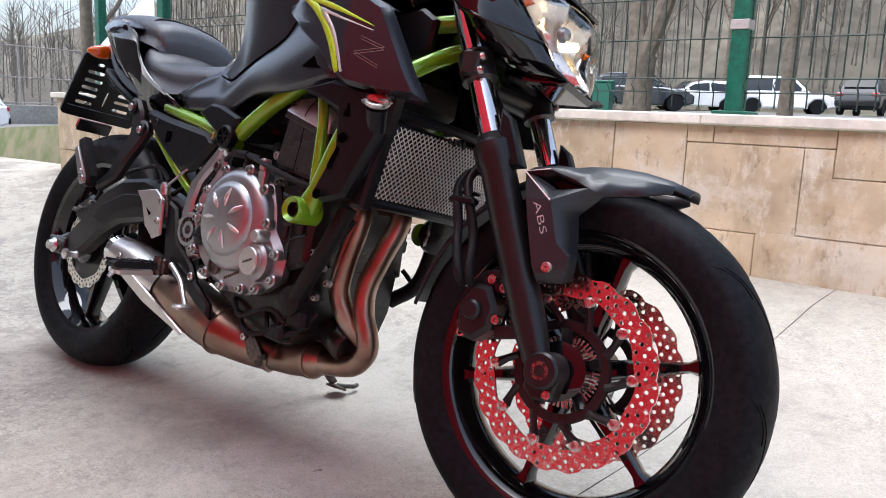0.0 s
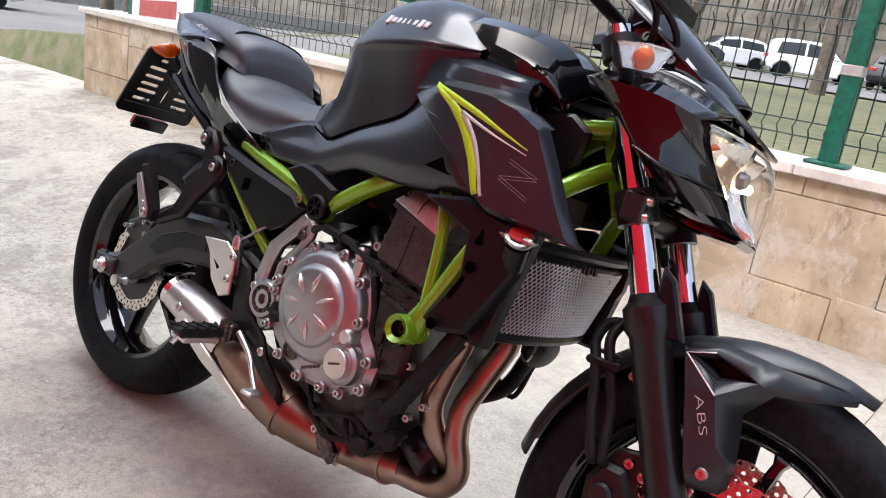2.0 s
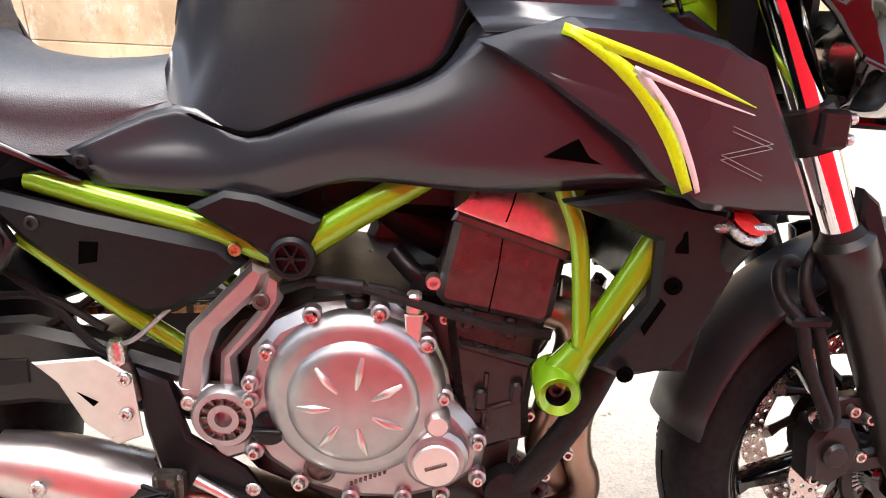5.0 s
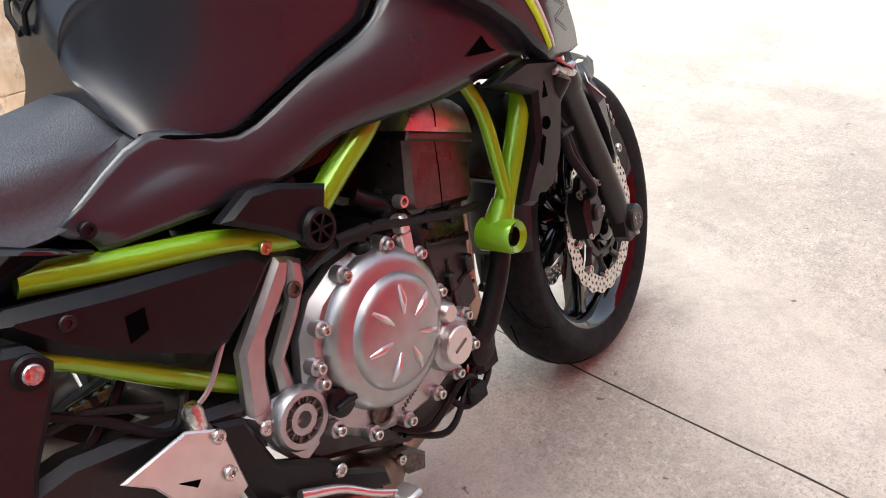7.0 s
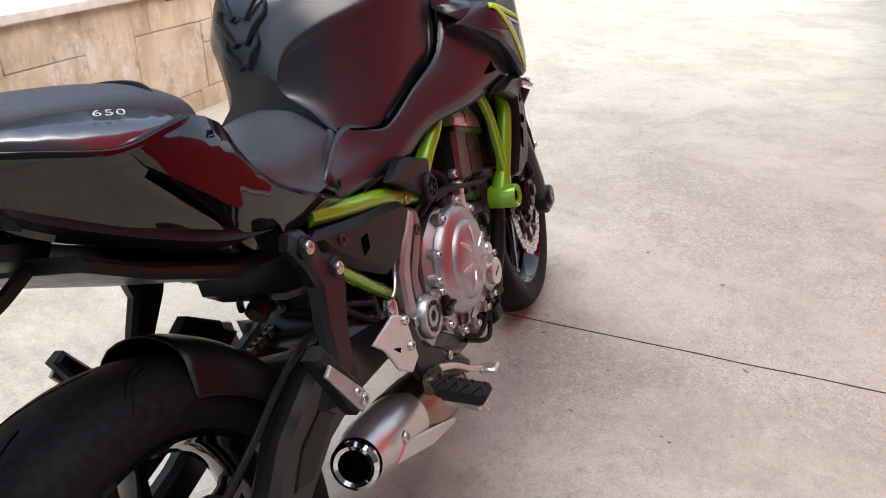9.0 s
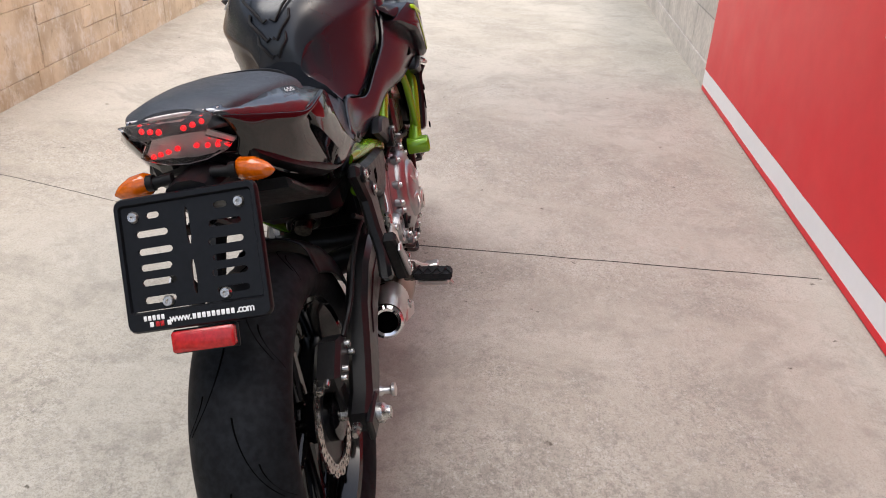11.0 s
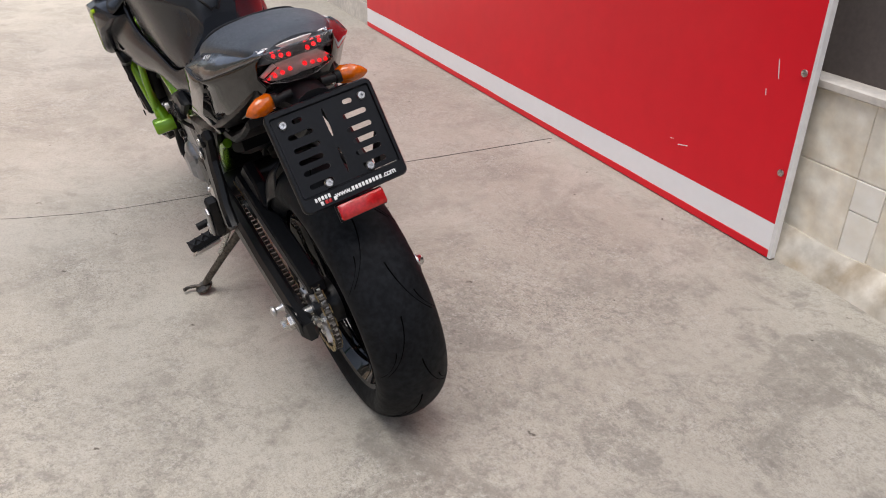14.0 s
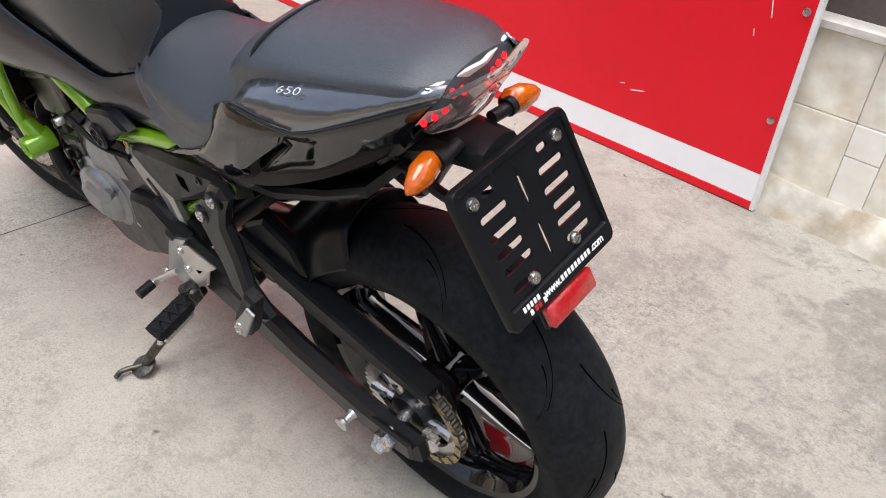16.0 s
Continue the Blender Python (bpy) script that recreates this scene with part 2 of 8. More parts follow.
weather(STONE, 2.8, 0.51, 0.61, (0.60, 0.555, 0.50), 0.65)
weather(STONE, 11.0, 0.55, 0.64, (0.64, 0.60, 0.55), 0.60, 2.2)
weather(STONE, 7.0, 0.53, 0.64, (0.30, 0.205, 0.115), 0.45, 3.0)
weather(STONE, 26.0, 0.57, 0.64, (0.20, 0.15, 0.10), 0.55, 2.0)
CAPST = mat("limestone_cap", (0.62, 0.575, 0.52), 0.65, 0, 0.1, 30, 0.2, 160, big=0.12, bigscale=4, obj_rand=0.05)
MORTAR = mat("stone_mortar", (0.34, 0.275, 0.205), 0.9, 0, 0.25, 40, 0.4, 150)
GROUT = mat("cream_tile_grout", (0.55, 0.49, 0.40), 0.9, 0, 0.2, 40, 0.2, 150)
SKIRTM = mat("dirty_cement_skirt", (0.74, 0.70, 0.62), 0.9, 0, 0.3, 9, 0.9, 60, color2=(0.42, 0.35, 0.26), big=0.30, bigscale=7, detail=14)
LAMPBK = mat("grey_lamp_housing", (0.72, 0.66, 0.66), 0.35, 0.0, 0.1, 60, rvar=0.05)
MARBLE = mat("cream_marble_tile", (0.92, 0.88, 0.78), 0.35, 0, 0.1, 10, 0.06, 120, color2=(0.74, 0.655, 0.52), big=0.16, bigscale=12, obj_rand=0.04, detail=11)
MARBLEP = mat("pale_marble_square", (0.93, 0.90, 0.83), 0.35, 0, 0.04, 14, 0.06, 120, color2=(0.87, 0.82, 0.72), big=0.05, bigscale=12, detail=9)
SHEETPR = mat("faded_red_print", (0.42, 0.10, 0.10), 0.5, 0, 0.1, 40)
GREYW = mat("taupe_plaster", (0.12, 0.10, 0.095), 0.75, 0, 0.08, 60, 0.25, 220, big=0.08, bigscale=2)
BANRED = mat("red_vinyl_banner", (0.80, 0.012, 0.026), 0.34, 0, 0.02, 12, big=0.03, bigscale=2, ior=1.35, rvar=0.04)
BANWHT = mat("white_vinyl_band", (0.92, 0.92, 0.93), 0.4, 0, 0.01, 30, big=0.015, bigscale=4)
EDGE = mat("pale_painted_edge", (0.78, 0.77, 0.76), 0.45, 0, 0.04, 40, big=0.06, bigscale=6)
ALFR = mat("grey_sign_frame", (0.45, 0.43, 0.42), 0.4, 0.3, 0.1, 60, rvar=0.1)
FENCE = mat("green_fence_coating", (0.008, 0.10, 0.065), 0.4, 0, 0.2, 50, rvar=0.1)
GLOVEM = mat("dark_glove_cloth", (0.020, 0.018, 0.017), 0.85, 0, 0.4, 60, 0.6, 220)
WIRE = mat("dark_green_wire", (0.008, 0.026, 0.020), 0.5, 0, 0.2, 50)
JOINT = mat("joint_dirt", (0.04, 0.035, 0.03), 0.9, 0, 0.3, 60)
GRASS = mat("winter_grass", (0.075, 0.095, 0.032), 0.9, 0, 0.4, 8, 0.5, 30, color2=(0.15, 0.13, 0.08), big=0.3, bigscale=0.3)
ASPH = mat("grey_asphalt", (0.16, 0.155, 0.15), 0.85, 0, 0.2, 30, 0.3, 120, big=0.15, bigscale=0.5)
BARK = mat("grey_bark", (0.15, 0.125, 0.10), 0.9, 0, 0.35, 8, 0.6, 30, color2=(0.09, 0.075, 0.06))
TWIG = mat("bare_twigs", (0.135, 0.12, 0.105), 0.9, 0, 0.3, 4)
WOODS = mat("far_bare_woods", (0.145, 0.13, 0.10), 0.95, 0, 0.3, 0.6, color2=(0.085, 0.075, 0.06), big=0.3, bigscale=0.08)
CONCP = mat("pale_concrete", (0.33, 0.315, 0.30), 0.8, 0, 0.15, 10, 0.2, 60, big=0.15, bigscale=1)
MESHGREY = mat("weathered_wire_mesh", (0.24, 0.225, 0.215), 0.6, 0.3, 0.2, 5)
CARW = mat("white_car_paint", (0.70, 0.72, 0.75), 0.15, 0, 0.03, 5, coat=0.5)
CARB = mat("dark_blue_car_paint", (0.015, 0.02, 0.03), 0.12, 0.2, 0.1, 5, coat=0.6)
CARS = mat("silver_car_paint", (0.42, 0.44, 0.46), 0.2, 0.6, 0.05, 5, coat=0.5)
CARG = mat("car_glass", (0.02, 0.025, 0.03), 0.06, 0, 0.1, 3)
YELLOW = mat("yellow_sign", (0.65, 0.50, 0.03), 0.5, 0, 0.05, 20)


# ---- mesh tools ----
def curve_pts(pts, n=6):
    """Catmull-Rom through the points."""
    P = [Vector(p) for p in pts]
    if len(P) < 3:
        return P
    P = [P[0] * 2 - P[1]] + P + [P[-1] * 2 - P[-2]]
    out = []
    for i in range(1, len(P) - 2):
        a, b, c, d = P[i - 1:i + 3]
        for k in range(n):
            t = k / n
            out.append(0.5 * ((2 * b) + (c - a) * t + (2 * a - 5 * b + 4 * c - d) * t * t + (3 * b - a - 3 * c + d) * t ** 3))
    out.append(P[-2])
    return out


class Shape:
    """Collects vertices and faces of one part."""

    def __init__(self):
        self.v, self.f = [], []

    def add(self, verts, faces):
        o = len(self.v)
        self.v += [tuple(p) for p in verts]
        self.f += [tuple(i + o for i in f) for f in faces]
        return self

    def rings(self, rings, cap=True, closed=True, loop=False):
        n = len(rings[0])
        v = [p for r in rings for p in r]
        f = []
        m = len(rings)
        for i in range(m if loop else m - 1):
            a, b = i * n, ((i + 1) % m) * n
            for k in range(n if closed else n - 1):
                q = (k + 1) % n
                f.append((a + k, a + q, b + q, b + k))
        if cap and not loop:
            f.append(tuple(range(n))[::-1])
            f.append(tuple((m - 1) * n + k for k in range(n)))
        return self.add(v, f)

    def tube(self, pts, r, seg=12, n=6, cap=True, flat=1.0):
        P = curve_pts(pts, n) if n > 1 else [Vector(p) for p in pts]
        R = r if isinstance(r, (list, tuple)) else [r, r]
        rings, up = [], None
        for i, p in enumerate(P):
            d = (P[min(i + 1, len(P) - 1)] - P[max(i - 1, 0)]).normalized()
            if up is None:
                up = Vector((0, 0, 1)) if abs(d.z) < 0.9 else Vector((0, 1, 0))
            s = d.cross(up).normalized()
            up = s.cross(d).normalized()
            k = i / (len(P) - 1) * (len(R) - 1)
            j = min(int(k), len(R) - 2)
            rr = R[j] + (R[j + 1] - R[j]) * (k - j)
            rings.append([p + (s * math.cos(a) * flat + up * math.sin(a)) * rr for a in (2 * math.pi * q / seg for q in range(seg))])
        return self.rings(rings, cap)

    def lathe(self, prof, c=(0, 0, 0), axis=(0, 1, 0), seg=32, cap=True, loop=False):
        """prof: (radius, place along the axis)."""
        ax = Vector(axis).normalized()
        s = ax.orthogonal().normalized()
        u = ax.cross(s)
        c = Vector(c)
        rings = [[c + ax * h + (s * math.cos(a) + u * math.sin(a)) * r for a in (2 * math.pi * q / seg for q in range(seg))] for r, h in prof]
        return self.rings(rings, cap, True, loop)

    def prism(self, outline, y0, y1, bev=0.003, warp=None, plane="xz"):
        """An outline (a, b) drawn between two depths, with chamfered rims."""
        pts = [Vector(p) for p in outline]
        n = len(pts)
        area = sum(pts[i].x * pts[(i + 1) % n].y - pts[(i + 1) % n].x * pts[i].y for i in range(n))
        if area < 0:
            pts.reverse()
        ins = []
        for i in range(n):
            a, b, c = pts[i - 1], pts[i], pts[(i + 1) % n]
            d1, d2 = (b - a).normalized(), (c - b).normalized()
            n1, n2 = Vector((-d1.y, d1.x)), Vector((-d2.y, d2.x))
            m = n1 + n2
            m = m.normalized() if m.length > 1e-6 else n1
            ins.append(b + m * bev / max(0.4, m.dot(n1)))
        if y0 > y1:
            y0, y1 = y1, y0
        b = min(bev, (y1 - y0) / 2.01)

        def put(q, y):
            if plane == "xz":
                p = Vector((q.x, y, q.y))
            elif plane == "xy":
                p = Vector((q.x, q.y, y))
            else:
                p = Vector((y, q.x, q.y))
            return warp(p) if warp else p
        rings = [[put(q, y0) for q in ins], [put(q, y0 + b) for q in pts], [put(q, y1 - b) for q in pts], [put(q, y1) for q in ins]]
        return self.rings(rings)

    def box(self, c, size, bev=0.002, m=None):
        x, y, z = (s / 2 for s in size)
        b = min(bev, x * 0.8, y * 0.8, z * 0.8)
        out = [(-x + b, -y), (x - b, -y), (x, -y + b), (x, y - b), (x - b, y), (-x + b, y), (-x, y - b), (-x, -y + b)]
        inn = [(px * (x - b) / x, py * (y - b) / y) for px, py in out]
        M = m or Matrix.Identity(4)
        C = Vector(c)
        rings = [[C + M @ Vector((px, py, h)) for px, py in o] for o, h in ((inn, -z), (out, -z + b), (out, z - b), (inn, z))]
        return self.rings(rings)

    def grid(self, rows, n=4, n2=None, lin=False):
        """A sheet through rows of places."""
        n2 = n2 or n
        R = [curve_pts(r, n) for r in rows] if n > 1 else [[Vector(p) for p in r] for r in rows]
        if not lin and n2 > 1 and len(R) > 2:
            cols = [curve_pts([r[i] for r in R], n2) for i in range(len(R[0]))]
            R = [[c[i] for c in cols] for i in range(len(cols[0]))]
        return self.rings(R, cap=False, closed=False)

    def mirror(self, also=True):
        o = len(self.v)
        w = [(x, -y, z) for x, y, z in self.v]
        g = [tuple(i + o for i in f[::-1]) for f in self.f]
        if also:
            self.v += w
            self.f += g
        else:
            self.v, self.f = w, [f[::-1] for f in self.f]
        return self

    def move(self, m):
        self.v = [tuple(m @ Vector(p)) for p in self.v]
        return self


def make(name, shape, material, sharp=38, solid=0.0, smooth=True, off=-1.0, weld=False):
    me = bpy.data.meshes.new(name)
    me.from_pydata(shape.v, [], shape.f)
    me.validate()
    bm = bmesh.new()
    bm.from_mesh(me)
    if weld:
        bmesh.ops.remove_doubles(bm, verts=bm.verts, dist=2e-5)
    bmesh.ops.recalc_face_normals(bm, faces=bm.faces)
    bm.to_mesh(me)
    bm.free()
    if smooth:
        me.polygons.foreach_set("use_smooth", [True] * len(me.polygons))
        me.set_sharp_from_angle(angle=radians(sharp))
    me.materials.append(material)
    ob = new(name, me)
    if solid:
        md = ob.modifiers.new("thickness", "SOLIDIFY")
        md.thickness, md.offset = solid, off
    return ob


def part(name, shape, material, parent, label="", **kw):
    ob = make(name, shape, material, **kw)
    ob.parent = parent
    if label:
        ob["label"] = label
    return ob


def thing(name, label, category, loc=(0, 0, 0), rot=(0, 0, 0), group="", kind=""):
    e = new(name)
    e.empty_display_size = 0.1
    e.matrix_basis = pose(*loc, *rot)
    return tagged(e, label, category, group, kind)


# ---- ground, drive and walls ----
WALL_Y = 1.75


def smooth01(t):
    t = max(0.0, min(1.0, t))
    return t * t * (3 - 2 * t)


def facets(rows, n=6, mid=1, flip=False):
    """Strips between rows of places, each with its own edge, for creased panels."""
    s = Shape()
    R = [curve_pts(r, n) if n > 1 else [Vector(p) for p in r] for r in rows]
    for a, b in zip(R, R[1:]):
        s.rings([[p.lerp(q, k / mid) for p, q in zip(a, b)] for k in range(mid + 1)], cap=False, closed=False)
    return s.mirror(False) if flip else s


def drive_z(x, y):
    """The concrete drive is level round the motorcycle, rises gently to the stone wall and falls away towards the street."""
    rise = 0.17 * smooth01((y - 0.35) / 1.45)
    fall = -0.62 * smooth01((-4.0 - x) / 14.0)
    return rise * (1 - 0.5 * smooth01((-6 - x) / 5)) + fall


def ground_z(x, y):
    """The land behind the wall lies higher; it falls to the street."""
    h = 0.45 + 0.019 * max(0, y - 2)
    lot = smooth01((y - 15) / 8.0) * smooth01((x + 26) / 9.0)
    h += (-0.62 - h) * smooth01((-4.5 - x) / 8.0) * (1 - lot)
    if y < 2.0 and x > -18:
        h = drive_z(x, y) - 0.35
    if y < -7:
        h = -0.3
    return h


def sheet(xs, ys, fz):
    s = Shape()
    v = [(x, y, fz(x, y)) for y in ys for x in xs]
    n = len(xs)
    f = [(j * n + i, j * n + i + 1, (j + 1) * n + i + 1, (j + 1) * n + i) for j in range(len(ys) - 1) for i in range(n - 1)]
    return s.add(v, f)


def spread(*spans):
    out = []
    for a, b, n in spans:
        out += [a + (b - a) * i / n for i in range(n)]
    return out + [spans[-1][1]]


def add_floor():
    xs = spread((-18, -4, 20), (-4, 5, 30), (5, 30, 12))
    ys = spread((-2.7, -2, 2), (-2, 0.3, 8), (0.3, 1.95, 14))
    ob = make("driveway", sheet(xs, ys, drive_z), CONC, 180)
    tagged(ob, "worn beige concrete driveway with fine stains and pits", "driveway", kind="structure")
    # the saw-cut joint across the slab
    a, b = Vector((1.236, -1.45)), Vector((1.431, 1.74))
    s = Shape()
    L, n = [], 60
    for i in range(n + 1):
        p = a.lerp(b, i / n)
        w = (0.0020 + 0.0012 * noise.noise((i * 0.7, 2, 0))) * (1.0 if p.y < 0.05 else 0.42)
        o = 0.004 * noise.noise((i * 0.35, 0, 5))
        L.append([Vector((p.x - w + o, p.y, drive_z(p.x, p.y) + 0.0012)), Vector((p.x + w + o, p.y, drive_z(p.x, p.y) + 0.0012))])
    s.rings(L, cap=False, closed=False)
    part("joint", s, JOINT, ob, "dark dirt-filled saw-cut joint", solid=0.001)
    xs = spread((-400, -60, 8), (-60, -20, 10), (-20, -4, 20), (-4, 6, 12), (6, 60, 12), (60, 400, 6))
    ys = spread((-400, -60, 5), (-60, -7.2, 5), (-7.2, 1.9, 6), (1.9, 2.1, 1), (2.1, 12, 12), (12, 80, 14), (80, 400, 6))
    g = make("ground", sheet(xs, ys, ground_z), GRASS, 180)
    tagged(g, "patchy winter grass ground sloping towards the street", "ground", kind="structure")
    # street on the far side of the drive and the car park behind the fence
    st = make("road", sheet(spread((-34, -16, 8)), spread((-40, 60, 30)), lambda x, y: ground_z(x, y) + 0.05 if y > 2.4 or x < -18.1 else drive_z(x, y) - 0.012), ASPH, 180)
    tagged(st, "grey asphalt street beyond the driveway", "road", kind="structure")
    lot = make("car_park", sheet(spread((-12, 40, 20)), spread((22, 40, 8)), lambda x, y: ground_z(x, y) + 0.05), ASPH, 180)
    tagged(lot, "grey asphalt car park behind the fence", "car park", kind="structure")


def block(name, parent, m, x0, x1, y0, y1, z0, z1, bev=0.0025):
    s = Shape().box(((x0 + x1) / 2, (y0 + y1) / 2, (z0 + z1) / 2), (x1 - x0, y1 - y0, z1 - z0), bev)
    return part(name, s, m, parent)


def add_left_wall():
    """The low travertine wall with its cap."""
    s = Shape()
    L = []
    for i in range(41):
        x = -3.82 + 23.82 * i / 40
        zb = drive_z(x, WALL_Y) - 0.12
        L.append([Vector((x, y, z)) for y, z in ((WALL_Y + 0.03, zb), (WALL_Y + 0.30, zb - 0.2), (WALL_Y + 0.30, 0.68), (WALL_Y + 0.03, 0.68))])
    s.rings(L)
    w = make("wall_north", s, MORTAR, 30)
    tagged(w, "low retaining wall clad in beige travertine blocks", "wall", kind="structure")
    rnd = random.Random(4)

    def stone(x0, x1, z0, z1):
        zb = min(z0, drive_z(x0, WALL_Y) - 0.05) if z0 < 0.2 else z0
        block("stone", w, STONE, x0 + 0.0012, x1 - 0.0012, WALL_Y - rnd.uniform(0, 0.006), WALL_Y + 0.03, zb, z1 - 0.0024)
    # the stretch beside the motorcycle, stone by stone
    for q in ((0.28, 0.60, 0.305, 0.684), (0.60, 0.885, 0.305, 0.684), (0.885, 0.98, 0.622, 0.684), (0.98, 1.38, 0.622, 0.684), (0.885, 1.285, 0.318, 0.622), (1.285, 1.38, 0.525, 0.622), (1.38, 1.74, 0.53, 0.684), (1.285, 1.74, 0.33, 0.53), (0.28, 0.66, 0.1, 0.305), (0.66, 1.155, 0.1, 0.318), (1.155, 1.74, 0.1, 0.33),
              (1.74, 2.005, 0.255, 0.684), (2.005, 2.10, 0.548, 0.684), (2.10, 2.51, 0.548, 0.684), (2.005, 2.42, 0.255, 0.548), (2.42, 2.51, 0.456, 0.548), (2.51, 2.96, 0.456, 0.684), (2.42, 2.846, 0.262, 0.456), (2.846, 2.96, 0.357, 0.456), (2.846, 3.25, 0.262, 0.357), (2.96, 3.25, 0.357, 0.684), (1.74, 2.36, 0.1, 0.255), (2.36, 2.846, 0.1, 0.262), (2.846, 3.25, 0.1, 0.262), (3.25, 3.3, 0.262, 0.684), (3.25, 3.3, 0.1, 0.262)):
        stone(*q)
    for xa, xb in ((-3.82, 0.28), (3.3, 14.0)):
        x = xa
        while x < xb - 0.01:
            nx = min(xb, x + rnd.uniform(0.42, 0.68))
            if xb - nx < 0.2:
                nx = xb
            kind = rnd.random()
            zs = rnd.uniform(0.305, 0.335)
            stone(x, nx, 0.1, zs)
            if kind < 0.35:
                stone(x, nx, zs, 0.684)
            elif kind < 0.7:
                zm, k = rnd.uniform(0.58, 0.625), rnd.uniform(0.25, 0.75)
                stone(x, nx, zs, zm)
                stone(x, x + (nx - x) * k, zm, 0.684)
                stone(x + (nx - x) * k, nx, zm, 0.684)
            else:
                zm, k = rnd.uniform(0.5, 0.55), rnd.uniform(0.3, 0.45)
                stone(x, nx, zs, zm)
                stone(x, x + (nx - x) * k, zm, 0.684)
                stone(x + (nx - x) * k, nx, zm, 0.684)
            x = nx
    x = -3.86
    while x < 14:
        nx = x + 1.2
        block("cap_stone", w, CAPST, x + 0.0015, nx - 0.0015, WALL_Y - 0.035, WALL_Y + 0.33, 0.684, 0.722, 0.005)
        x = nx


def add_fence():
    f = thing("fence", "green welded wire fence with square posts on the stone wall", "fence")
    y = WALL_Y + 0.13
    for x in (5.0, 3.0, 1.0, -0.99, -2.63):
        s = Shape().box((x, y, 0.722 + 0.475), (0.06, 0.06, 0.95), 0.004)
        s.box((x, y, 0.729), (0.13, 0.12, 0.012), 0.003)
        s.box((x, y, 1.68), (0.064, 0.064, 0.012), 0.003)
        p = part("post", s, FENCE, f)
        c = Shape().box((x, y - 0.004, 1.035), (0.066, 0.066, 0.035), 0.003)
        part("clamp", c, ALFR, p, "grey ribbed clamp")
    for x0, x1 in ((3.03, 4.97), (1.03, 2.97), (-0.96, 0.97), (-2.6, -1.02)):
        s = Shape()
        k = int((x1 - x0) / 0.052)
        for i in range(k + 1):
            x = x0 + (x1 - x0) * i / k
            pts = [(x, y, 0.745), (x, y, 0.80), (x, y - 0.03, 0.825), (x, y, 0.85), (x, y, 1.14), (x, y - 0.03, 1.165), (x, y, 1.19), (x, y, 1.48), (x, y - 0.03, 1.505), (x, y, 1.53), (x, y, 1.66)]
            s.tube(pts, 0.0026, 4, 1)
        for z in (0.80, 0.85, 0.99, 1.14, 1.19, 1.33, 1.48, 1.53, 1.64):
            s.tube([(x0 - 0.02, y - 0.004, z), (x1 + 0.02, y - 0.004, z)], 0.0026, 4, 1)
        part("wire_panel", s, WIRE, f)["kind"] = "stuff"
    # end of the fence by the street with its advertising sheet
    g = thing("street_fence", "green wire fence end carrying a white advertising sheet", "fence")
    for (x, yy) in ((-2.80, 1.98), (-3.60, 1.98)):
        s = Shape().box((x, yy, 0.95), (0.06, 0.06, 0.9), 0.004)
        part("post", s, FENCE, g)
    s = Shape().prism([(-3.56, 0.68), (-2.84, 0.70), (-2.84, 1.42), (-3.56, 1.06)], 1.94, 1.946, 0.001)
    b = part("sheet", s, BANWHT, g, "white advertising sheet with red print")
    t = Shape().prism([(-3.44, 0.93), (-3.22, 0.98), (-3.22, 1.13), (-3.44, 1.05)], 1.935, 1.938, 0.0005)
    t.prism([(-3.46, 0.73), (-3.02, 0.75), (-3.02, 0.86), (-3.46, 0.83)], 1.935, 1.938, 0.0005)
    part("print", t, SHEETPR, b, "faded red printed bars")


def add_gloves():
    """A pair of dark gloves left lying on the wall's cap."""
    for x, y, turn, flip in ((0.275, 1.785, 8, 1), (0.415, 1.800, -14, -1)):
        g = thing("glove", "dark worn riding glove lying on the stone wall cap", "glove", (x, y, 0.722), (0, 0, turn), "gloves on the wall")
        rings = []
        for i in range(9):
            u = i / 8
            w = 0.042 + 0.008 * math.sin(5 * u + flip)
            h = (0.017 + 0.007 * math.sin(7 * u + 1.3 * flip)) * (0.75 + 0.5 * math.sin(math.pi * u))
            rings.append([Vector((-0.075 + 0.11 * u, w * math.cos(a) * flip, max(0.001, h + h * 1.05 * math.sin(a) + 0.003 * math.sin(3 * a + 9 * u)))) for a in [2 * math.pi * q / 14 for q in range(14)]])
        part("palm", Shape().rings(rings), GLOVEM, g)
        for q in range(4):
            v = (q - 1.5) * 0.021 * flip
            part("finger", Shape().tube([(0.028, v, 0.018), (0.055, v * 1.2, 0.026 - 0.003 * q), (0.085 - 0.006 * abs(q - 1), v * 1.35, 0.013)], [0.0125, 0.0120, 0.0095], 10, 3), GLOVEM, g)
        part("thumb", Shape().tube([(-0.03, 0.035 * flip, 0.016), (0.005, 0.055 * flip, 0.018), (0.03, 0.060 * flip, 0.012)], [0.013, 0.012, 0.009], 10, 3), GLOVEM, g)
        part("cuff", Shape().tube([(-0.105, 0.0, 0.022), (-0.072, 0, 0.023)], [0.021, 0.020], 16, 2, flat=1.9), GLOVEM, g)
        part("tag", Shape().box((-0.085, 0.006, 0.046), (0.024, 0.018, 0.003), 0.001), REDLENS, g, "small red tag")


